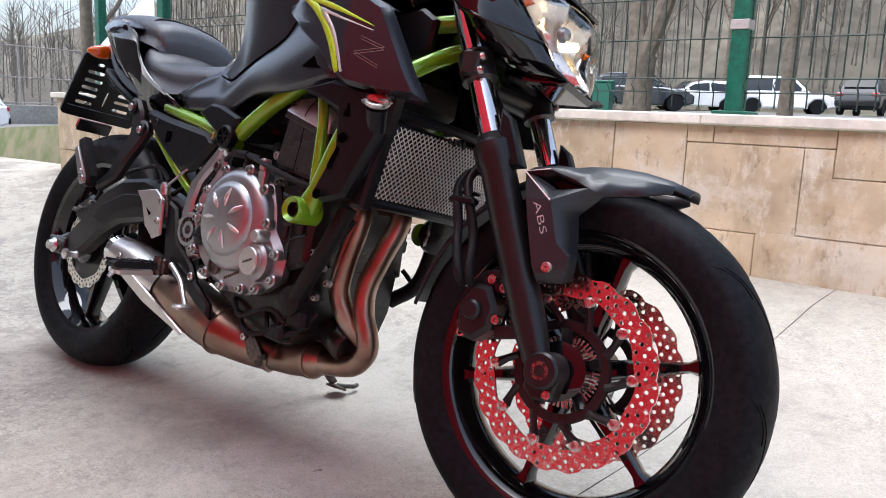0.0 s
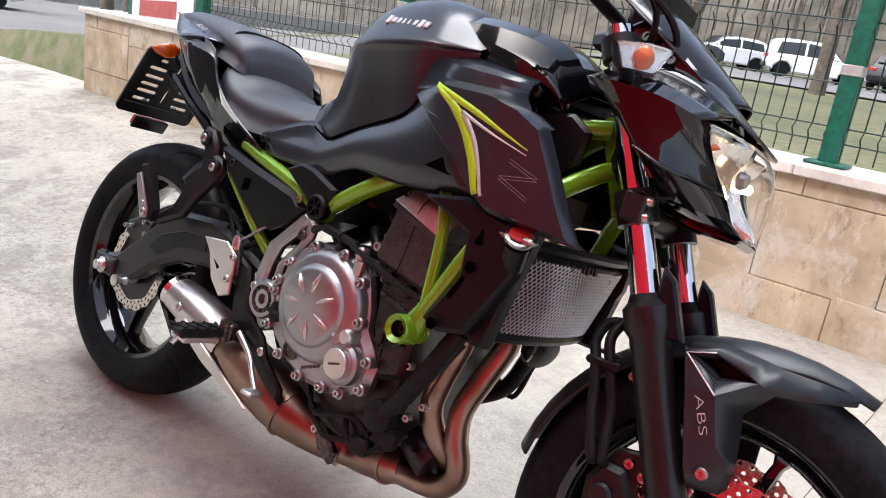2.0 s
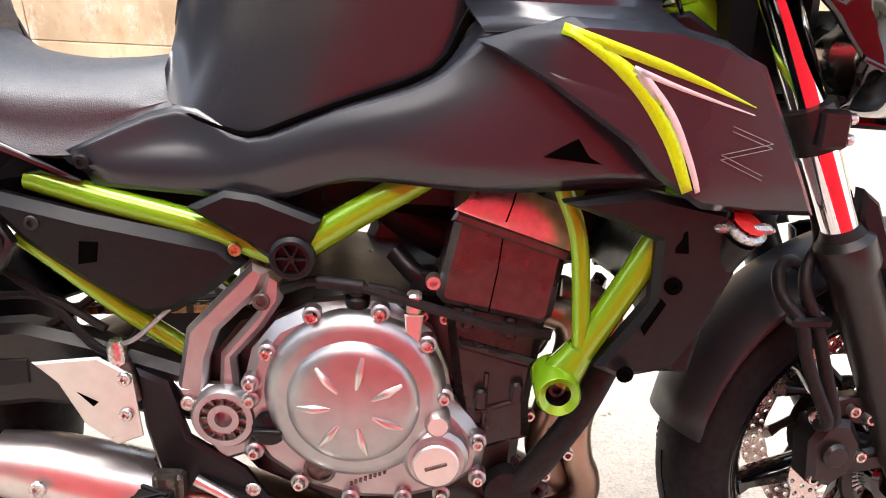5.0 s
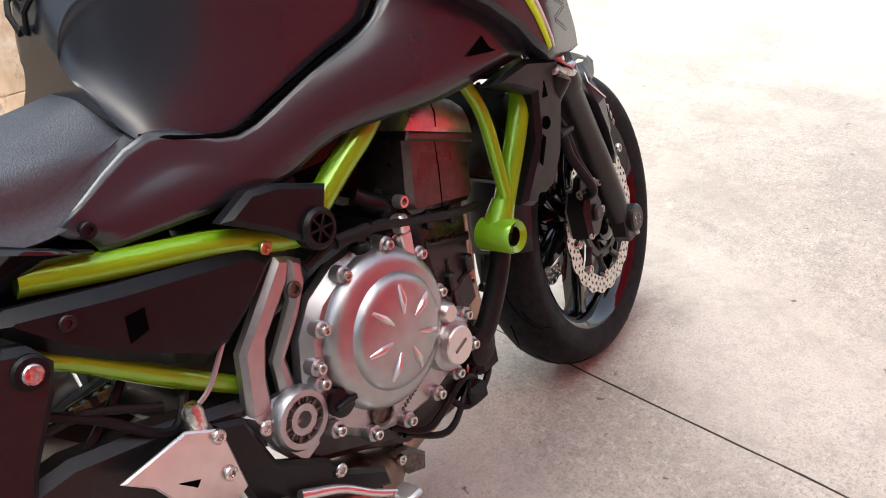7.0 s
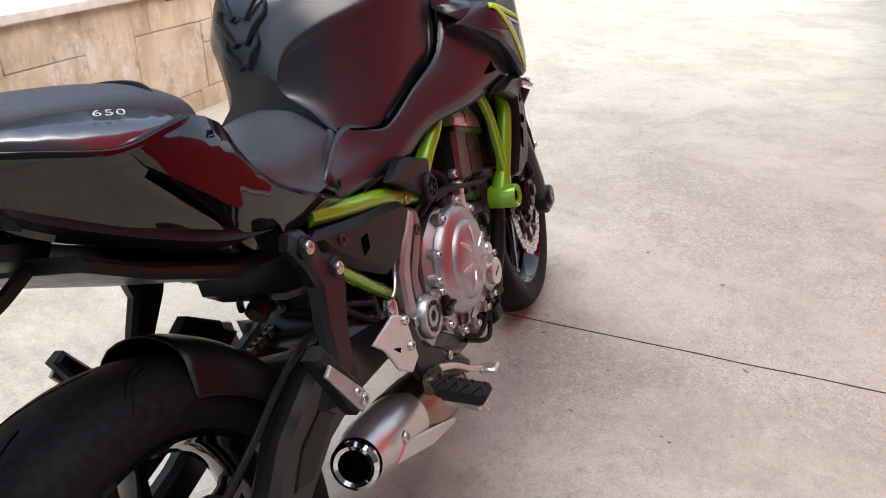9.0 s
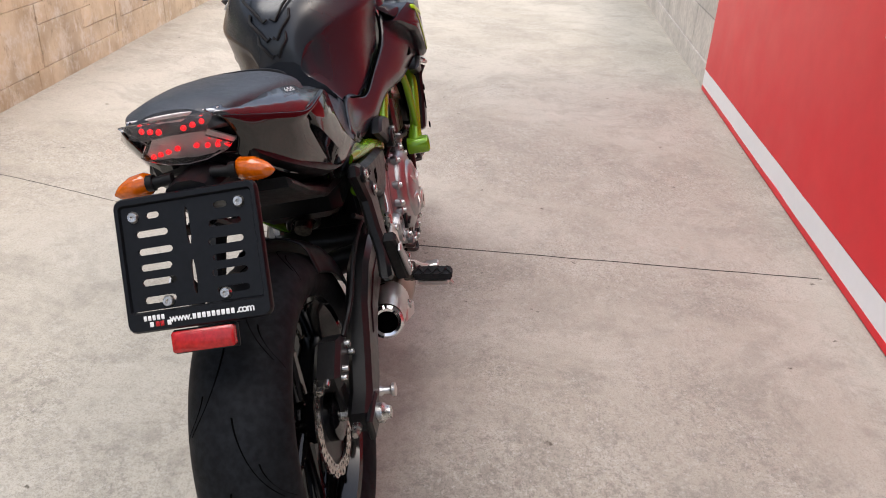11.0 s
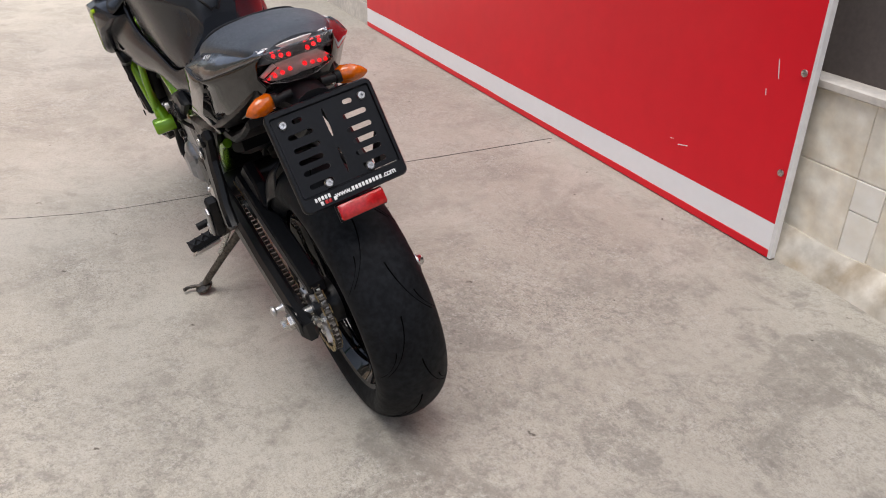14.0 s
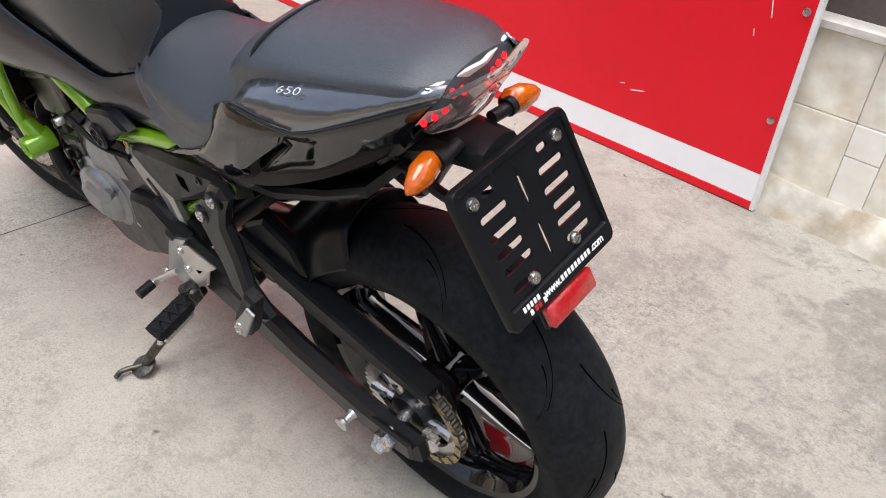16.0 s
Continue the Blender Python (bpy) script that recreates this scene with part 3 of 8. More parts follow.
def add_right_side():
    """The advertising panel, the low wall beyond it and the house wall."""
    a, b = Vector((-0.005, -1.40)), Vector((3.66, -1.655))
    ang = math.degrees(math.atan2(b.y - a.y, b.x - a.x))
    L = (b - a).length
    p = thing("advertising_panel", "large red vinyl advertising panel with a white band along its foot", "banner", (a.x, a.y, 0), (0, 0, ang))
    H = 2.75
    s = Shape()
    rows = []
    for j in range(9):
        z = 0.125 + (H - 0.125) * j / 8
        rows.append([Vector((L * i / 24, 0.004 * noise.noise((i * 0.5, j * 0.6, 1.0)), z)) for i in range(25)])
    s.rings(rows, cap=False, closed=False)
    part("red_sheet", s, BANRED, p)
    rows = [[Vector((L * i / 24, 0.003 * noise.noise((i * 0.5, z * 3, 1.0)) + 0.001, z)) for i in range(25)] for z in (0.032, 0.08, 0.125)]
    part("white_band", Shape().rings(rows, cap=False, closed=False), BANWHT, p, "white printed band")
    part("red_hem", Shape().box((L / 2, -0.002, 0.018), (L, 0.008, 0.03), 0.002), BANRED, p)
    part("frame_post", Shape().box((-0.007, -0.008, H / 2 + 0.004), (0.014, 0.024, H), 0.002), EDGE, p, "light grey metal frame edge")
    part("backing", Shape().box((L / 2, -0.03, H / 2 + 0.01), (L - 0.01, 0.03, H - 0.03), 0.002), ALFR, p)
    for z in (0.295, 0.61, 0.93, 1.25, 1.57, 1.89, 2.21, 2.53):
        part("rivet", Shape().lathe([(0.012, 0), (0.011, 0.004), (0.004, 0.006)], (0.022, 0.003, z), (0, 1, 0), 10), STEEL, p)
    for x, z, dx, dz in ((0.115, 0.60, 0.003, 0.060), (0.145, 0.52, 0.002, 0.020), (0.46, 0.235, 0.050, 0.003), (0.52, 0.242, 0.018, 0.002), (1.35, 0.95, 0.003, 0.110), (1.37, 0.80, 0.002, 0.040)):
        part("scratch", Shape().box((x, 0.0055, z), (dx, 0.002, dz), 0.0004, Matrix.Rotation(radians(12), 4, "Y")), EDGE, p, "pale scratch in the red vinyl")
    # low wall going on beyond the panel
    ang2 = math.degrees(math.atan2(-2.02 + 1.655, 8.33 - 3.66))
    w = thing("wall_east", "low stone-clad garden wall with a pale cap", "wall", (3.68, -1.66, 0), (0, 0, ang2), kind="structure")
    part("core", Shape().box((4.5, -0.16, 0.25), (8.98, 0.24, 0.7), 0.004), MORTAR, w)
    x = 0.0
    rnd = random.Random(9)
    while x < 8.6:
        nx = x + rnd.uniform(0.5, 0.8)
        block("stone", w, CAPST, x + 0.002, nx - 0.002, -0.04, -0.012 + rnd.uniform(0, 0.004), -0.1, 0.14)
        block("stone", w, CAPST, x + 0.002, nx - 0.002, -0.04, -0.018 + rnd.uniform(0, 0.004), 0.144, 0.40)
        block("stone", w, CAPST, x + 0.002, nx - 0.002, -0.04, -0.018 + rnd.uniform(0, 0.004), 0.404, 0.59)
        x = nx
    block("stone", w, CAPST, -0.02, -0.001, -0.28, -0.014, -0.1, 0.59)
    block("cap_stone", w, CAPST, -0.05, 8.7, -0.33, 0.015, 0.605, 0.645, 0.005)
    # house wall with marble plinth
    h = thing("wall_south", "taupe plastered house wall with a cream marble plinth", "wall", (0, -1.475, 0), (0, 0, ang), kind="structure")
    part("plaster", Shape().box((-3.7, -0.22, 1.85), (7.8, 0.2, 2.6), 0.004), GREYW, h)
    part("core", Shape().box((-2.0, -0.15, 0.2), (11.2, 0.2, 0.74), 0.004), GROUT, h)
    block("trim", h, CAPST, -7.6, 3.6, -0.06, 0.022, 0.565, 0.592, 0.004)
    xs = [-0.19 - 0.38 * i for i in range(14)]
    block("tile", h, MARBLE, -0.1892, 3.5, -0.05, 0, 0.3408, 0.562)
    block("tile", h, MARBLE, -0.1892, 3.5, -0.05, 0, 0.09, 0.3392)
    for k, x in enumerate(xs):
        block("tile", h, MARBLE, x - 0.3792, x - 0.0008, -0.05, 0, 0.3408, 0.562)
        block("tile", h, MARBLEP, x - 0.0992, x - 0.0008, -0.05, 0.001, 0.2428, 0.3392)
        block("tile", h, MARBLEP, x - 0.0992, x - 0.0008, -0.05, 0, 0.09, 0.2412)
        block("tile", h, MARBLE, x - 0.3792, x - 0.1008, -0.05, 0, 0.09, 0.3392)
    s = Shape()
    rows = []
    for i in range(320):
        x = 3.4 - 10.8 * i / 319
        q = 0.014 * noise.noise((x * 3, 0, 0)) + 0.008 * noise.noise((x * 11, 4, 0))
        rough = lambda k: 0.007 * noise.noise((x * 24, k * 0.9, 7)) + 0.004 * noise.noise((x * 60, k * 2.1, 3))
        rows.append([Vector((x, y + rough(z * 30), z)) for y, z in ((-0.05, 0.112), (0.006, 0.108 + q), (0.020 + q, 0.092), (0.034 + q, 0.070), (0.042 + q, 0.045), (0.052 + q, 0.02), (0.062 + q, -0.03), (-0.05, -0.03))])
    part("skirt", s.rings(rows), SKIRTM, h, "rough dirty cement skirt")


add_floor()
add_left_wall()
add_fence()
add_right_side()


# ---- beyond the fence ----
def car(name, label, loc, yaw, paint, kind="hatch", group="parked cars"):
    """A parked car, x forward: body with cabin, windows, wheels and lamps."""
    c = thing(name, label, "car", loc, (0, 0, yaw), group)
    L = 4.2 if kind != "pickup" else 4.9

    def tuck(p):
        k = max(0, p.z - 0.85)
        return Vector((p.x, p.y * (1 - 0.32 * k) * (1 - 0.05 * max(0, abs(p.x) - 1.6)), p.z))
    low = [(-2.05, 0.35), (-2.1, 0.62), (-2.02, 0.92), (-0.9, 0.97), (0.75, 0.95), (1.75, 0.82), (2.08, 0.62), (2.08, 0.32), (1.75, 0.24), (1.72, 0.42), (1.5, 0.62), (1.2, 0.62), (0.98, 0.42), (0.95, 0.22), (-0.95, 0.22), (-0.98, 0.42), (-1.2, 0.62), (-1.5, 0.62), (-1.72, 0.42), (-1.75, 0.26)]
    if kind == "hatch":
        cab = [(-2.0, 0.9), (-1.72, 1.36), (-1.2, 1.47), (-0.2, 1.47), (0.35, 1.32), (1.05, 0.92)]
    elif kind == "suv":
        cab = [(-2.05, 0.9), (-1.95, 1.5), (-1.5, 1.62), (0.0, 1.62), (0.45, 1.45), (1.0, 0.92)]
    else:
        cab = [(-0.6, 0.9), (-0.5, 1.55), (-0.2, 1.64), (0.4, 1.62), (0.8, 1.42), (1.3, 0.92)]
    part("body", Shape().prism(low, -0.86, 0.86, 0.06, warp=tuck), paint, c)
    cabin = part("cabin", Shape().prism(cab, -0.80, 0.80, 0.07, warp=tuck), paint, c)
    x0, x1 = cab[0][0], cab[-1][0]
    zt = max(z for _, z in cab)
    for sy in (-1, 1):
        w = [(x0 + 0.35, 0.96), (x0 + 0.45, zt - 0.17), ((x0 + x1) / 2 - 0.05, zt - 0.10), ((x0 + x1) / 2 - 0.05, 0.97)]
        w2 = [((x0 + x1) / 2 + 0.05, 0.97), ((x0 + x1) / 2 + 0.05, zt - 0.10), (x1 - 0.70, zt - 0.19), (x1 - 0.22, 0.97)]
        for q in (w, w2):
            part("side_window", Shape().prism(q, sy * 0.775, sy * 0.815, 0.005, warp=tuck), CARG, cabin)
    part("rear_window", Shape().box((x0 + 0.14, 0, (0.98 + zt) / 2 + 0.02), (0.03, 1.15, 0.34), 0.01, Matrix.Rotation(radians(30 if kind == "hatch" else 10), 4, "Y")), CARG, cabin)
    part("windscreen", Shape().box((x1 - 0.36, 0, (0.92 + zt) / 2 + 0.04), (0.03, 1.2, 0.58), 0.01, Matrix.Rotation(radians(-52), 4, "Y")), CARG, cabin)
    for x in (-1.35, 1.35):
        for sy in (-1, 1):
            wh = part("wheel", Shape().lathe([(0.20, 0.09), (0.31, 0.10), (0.325, 0.06), (0.325, -0.06), (0.31, -0.10), (0.2, -0.09)], (x, sy * 0.76, 0.325), (0, 1, 0), 24), RUBBER, c)
            part("rim", Shape().lathe([(0.205, 0.0), (0.20, sy * 0.03), (0.06, sy * 0.02), (0.0, sy * 0.03)], (x, sy * 0.80, 0.325), (0, 1, 0), 16, cap=False), CARS, wh)
    for sy in (-1, 1):
        part("tail_light", Shape().box((-2.05, sy * 0.66, 0.82), (0.08, 0.28, 0.14), 0.02), REDLENS, c)
        part("head_light", Shape().box((1.95, sy * 0.62, 0.68), (0.16, 0.30, 0.14), 0.03), REFL, c)
        part("mirror", Shape().box((x1 - 0.35, sy * 0.93, 1.0), (0.1, 0.16, 0.12), 0.03), paint, c)
    part("bumper", Shape().box((-2.06, 0, 0.45), (0.12, 1.6, 0.2), 0.03), PLAST, c)
    return c


def bare_tree(name, label, loc, seed, height=9.0, girth=0.2, spin=0, fork=False):
    """A leafless tree: trunk and limbs in one part, the fine crown of twigs in another."""
    t = thing(name, label, "tree", loc, (0, 0, spin), "bare trees")
    rnd = random.Random(seed)
    limbs, twigs = Shape(), Shape()

    def grow(p, d, length, r, level):
        pts, q, dd = [p], p.copy(), d.copy()
        n = 4
        for i in range(n):
            dd = (dd + Vector((rnd.uniform(-1, 1), rnd.uniform(-1, 1), rnd.uniform(-0.3, 0.7))) * (0.10 + 0.07 * level)).normalized()
            q = q + dd * length / n
            pts.append(q.copy())
        (limbs if level < 3 else twigs).tube(pts, [r, r * 0.55], 8 if level < 2 else (5 if level < 3 else 3), 1, cap=False)
        if level >= 5:
            return
        k = (4, 4, 4, 4, 3)[level]
        for i in range(k):
            f = 0.45 + 0.55 * (i + 1) / k if level else 0.35 + 0.65 * (i + 1) / k
            j = min(n - 1, int(f * n))
            b = pts[j].lerp(pts[min(n, j + 1)], f * n - j if f < 1 else 1)
            side = Vector((rnd.uniform(-1, 1), rnd.uniform(-1, 1), rnd.uniform(0.0, 0.6))).normalized()
            nd = (dd * 0.55 + side * 0.75 + Vector((0, 0, 0.15))).normalized()
            grow(b, nd, length * rnd.uniform(0.48, 0.68), r * (0.52 if level else 0.6) * rnd.uniform(0.7, 1.0), level + 1)
    if fork:
        limbs.tube([(0, 0, -0.4), (0.0, 0, 0.4), (0.05, 0, 1.1)], [girth * 1.3, girth * 1.1, girth], 10, 2)
        grow(Vector((0.05, 0, 1.0)), Vector((0.35, 0, 1)).normalized(), height * 0.5, girth * 0.72, 0)
        grow(Vector((0.0, 0, 0.9)), Vector((-0.22, 0.1, 1)).normalized(), height * 0.5, girth * 0.8, 0)
    else:
        limbs.tube([(0, 0, -0.4), (0, 0, 0.6), (0, 0, 1.2)], [girth * 1.3, girth, girth], 10, 2)
        grow(Vector((0, 0, 1.1)), Vector((0.05, 0.02, 1)), height * 0.5, girth, 0)
    part("trunk", limbs, BARK, t)
    part("crown", twigs, TWIG, t)
    return t


def add_background():
    gz = ground_z
    car("parked_car", "white hatchback parked across the street", (-25.7, 8.3, gz(-25.7, 8.3) + 0.03), -111, CARW)
    lot = [("dark blue estate parked in the car park", (-12.2, 29.6), 30, CARB, "hatch"), ("white hatchback parked in the car park", (-13.1, 38.0), 222, CARW, "hatch"), ("white van-like estate parked in the car park", (-8.5, 36.6), 24, CARW, "suv"), ("dark saloon seen from behind in the car park", (-4.9, 36.2), 88, CARB, "hatch"), ("dark saloon parked in the car park", (-2.0, 31.5), 100, CARB, "hatch")]
    for lab, (x, y), yaw, p, k in lot:
        car("parked_car", lab, (x, y, gz(x, y) + 0.05), yaw, p, k)
    bare_tree("bare_tree", "leafless forked tree behind the fence", (-3.9, 11.6, gz(-3.9, 11.6)), 11, 8.5, 0.22, 10, True)
    bare_tree("bare_tree", "slender leafless tree behind the fence", (-3.6, 19.3, gz(-3.6, 19.3)), 5, 8.0, 0.17, 60)
    bare_tree("bare_tree", "pale leafless birch by the street", (-25.0, 13.8, gz(-25, 13.8)), 7, 11.0, 0.16, 0)
    bare_tree("bare_tree", "leafless tree with hanging twigs by the street", (-35.0, 10.5, gz(-35, 10.5)), 8, 12.0, 0.2, 200)
    a = bare_tree("bare_tree", "leafless tree at the edge of the woods", (4.5, 26, gz(4.5, 26)), 21, 10, 0.11, 0)
    rnd = random.Random(17)
    for i in range(12):
        x, y = rnd.uniform(-45, 16), rnd.uniform(40, 58)
        if x < -30:
            y -= 14
        copy_thing(a, pose(x, y, gz(x, y), 0, 0, rnd.uniform(0, 360)) @ Matrix.Scale(rnd.uniform(0.9, 1.4), 4))
    # the far bank of bare woods
    s = Shape()
    for i in range(1300):
        ang = radians(rnd.uniform(20, 178))
        d = rnd.uniform(58, 84)
        x, y = math.cos(ang) * d, math.sin(ang) * d
        if y < 12:
            continue
        z = gz(x, y) + bank(ang, (d - 55) / 35) * 0.6
        h = rnd.uniform(6, 11) * (0.7 if ang > 2.6 else 1)
        lean = Vector((rnd.uniform(-0.6, 0.6), rnd.uniform(-0.6, 0.6), h))
        b = Vector((x, y, z - 0.5))
        s.tube([b, b + lean], [rnd.uniform(0.04, 0.09), 0.015], 4, 1, cap=False)
        for k in range(7):
            f = rnd.uniform(0.3, 0.95)
            q = b + lean * f
            s.tube([q, q + Vector((rnd.uniform(-1, 1), rnd.uniform(-1, 1), rnd.uniform(0.4, 1.6))) * rnd.uniform(0.8, 1.9)], [0.035, 0.01], 3, 1, cap=False)
    tagged(make("far_woods", s, TWIG, 60), "far belt of bare winter trees on the hillside", "woods", kind="stuff")
    rows = []
    for j in range(8):
        row = []
        for i in range(60):
            ang = radians(15 + 165 * i / 59)
            d = 62 + 6 * j
            x, y = math.cos(ang) * d, math.sin(ang) * d
            row.append(Vector((x, y, gz(x, max(y, 3)) - 0.3 + bank(ang, j / 7) + noise.noise((i * 0.4, j * 0.7, 0)) * 0.8)))
        rows.append(row)
    tagged(make("hillside", Shape().rings(rows, cap=False, closed=False), WOODS, 60), "brown leaf-covered wooded hillside in the distance", "hillside", kind="structure")
    # sports-ground fence on a pale concrete kerb wall across the street
    f = thing("sports_fence", "tall pale wire fence on a concrete kerb wall across the street", "fence")
    A, B = Vector((-33.0, -4.0)), Vector((-37.0, 40.0))
    n = 14
    pts = [A.lerp(B, i / n) for i in range(n + 1)]
    base = -0.55
    for p in pts:
        part("post", Shape().box((p.x, p.y, base + 1.7), (0.08, 0.08, 3.4), 0.01), CONCP, f)
    dirv = (B - A).normalized()
    angf = math.atan2(dirv.y, dirv.x)
    mid = (A + B) / 2
    M = Matrix.Rotation(angf, 4, "Z")
    part("kerb_wall", Shape().box((mid.x, mid.y, base + 0.35), ((B - A).length, 0.25, 0.9), 0.02, M), CONCP, f)
    for z in (0.9, 2.0, 3.35):
        part("rail", Shape().box((mid.x, mid.y, base + z), ((B - A).length, 0.05, 0.05), 0.01, M), CONCP, f)
    s = Shape()
    L = (B - A).length
    for sg in (-1, 1):
        for k in range(-14, int(L / 0.22) + 14):
            p0, p1 = k * 0.22, k * 0.22 + sg * 2.5
            a0, a1 = max(0, min(L, p0)), max(0, min(L, p1))
            if abs(a1 - a0) < 0.2:
                continue
            z0 = base + 0.85 + 2.5 * (a0 - p0) / (p1 - p0)
            z1 = base + 0.85 + 2.5 * (a1 - p0) / (p1 - p0)
            q0, q1 = A + dirv * a0, A + dirv * a1
            s.tube([(q0.x, q0.y, z0), (q1.x, q1.y, z1)], 0.008, 3, 1, cap=False)
    m_ = part("wire_mesh", s, MESHGREY, f)
    m_["kind"] = "stuff"
    po = thing("utility_pole", "weathered wooden utility pole by the street", "pole", (-15.8, 8.2, -0.4))
    part("shaft", Shape().tube([(0, 0, -0.2), (0, 0, 8.0)], [0.15, 0.11], 14, 1), BARK, po)
    bb = thing("basketball_hoop", "yellow basketball board on pale posts beyond the fence", "basketball hoop", (-40.0, 12.6, -0.55), (0, 0, 70))
    part("board", Shape().box((0, 0, 3.1), (1.8, 0.06, 1.1), 0.02), YELLOW, bb)
    part("post", Shape().box((-0.5, 0.2, 1.4), (0.1, 0.1, 2.9), 0.01), CONCP, bb)
    part("post", Shape().box((0.5, 0.2, 1.4), (0.1, 0.1, 2.9), 0.01), CONCP, bb)
    bin_ = thing("waste_bin", "green plastic waste bin in the car park", "bin", (-11.4, 24.9, gz(-11.4, 24.9) + 0.02), (0, 0, 15))
    part("body", Shape().prism([(-0.3, 0), (0.3, 0), (0.36, 1.0), (-0.36, 1.0)], -0.3, 0.3, 0.03), FENCE, bin_)
    part("lid", Shape().box((0, 0, 1.04), (0.76, 0.66, 0.07), 0.02), FENCE, bin_)


def bank(ang, k):
    """Height of the wooded hillside: high behind the car park, low towards the street."""
    right = smooth01((radians(165) - ang) / radians(50))
    return max(0.0, k) * (6.0 + 28.0 * right)


add_gloves()
add_background()


# ---- motorcycle ----
LEAN_DEG, MID_Y = 13.0, 0.058
bike = new("motorcycle")
bike.empty_display_size = 0.1
bike.matrix_basis = Matrix.Translation((0, MID_Y, 0.305)) @ pose(0, 0, 0, -LEAN_DEG, 0, 0) @ Matrix.Translation((0, 0, -0.312))
tagged(bike, "satin black motorcycle with lime green frame leaning on its stand", "motorcycle")
_axis = Vector((0.4224, 0, -0.9064))
_piv = Matrix.Translation((1.145, 0, 0.75))
STEER = Matrix.Translation((-0.006, 0, 0)) @ _piv @ Matrix.Rotation(radians(-5.5), 4, _axis) @ _piv.inverted()
FW, RW = Vector((1.408, 0, 0.304)), Vector((-0.004, 0.002, 0.304))


def bolt(parent, c, axis=(0, -1, 0), r=0.007, h=0.006, material=None, name="bolt", socket=True):
    prof = [(r, 0), (r, h * 0.7), (r * 0.85, h)]
    if socket:
        prof += [(r * 0.5, h), (r * 0.45, h * 0.35)]
    return part(name, Shape().lathe(prof, c, axis, 14), material or STEEL, parent)


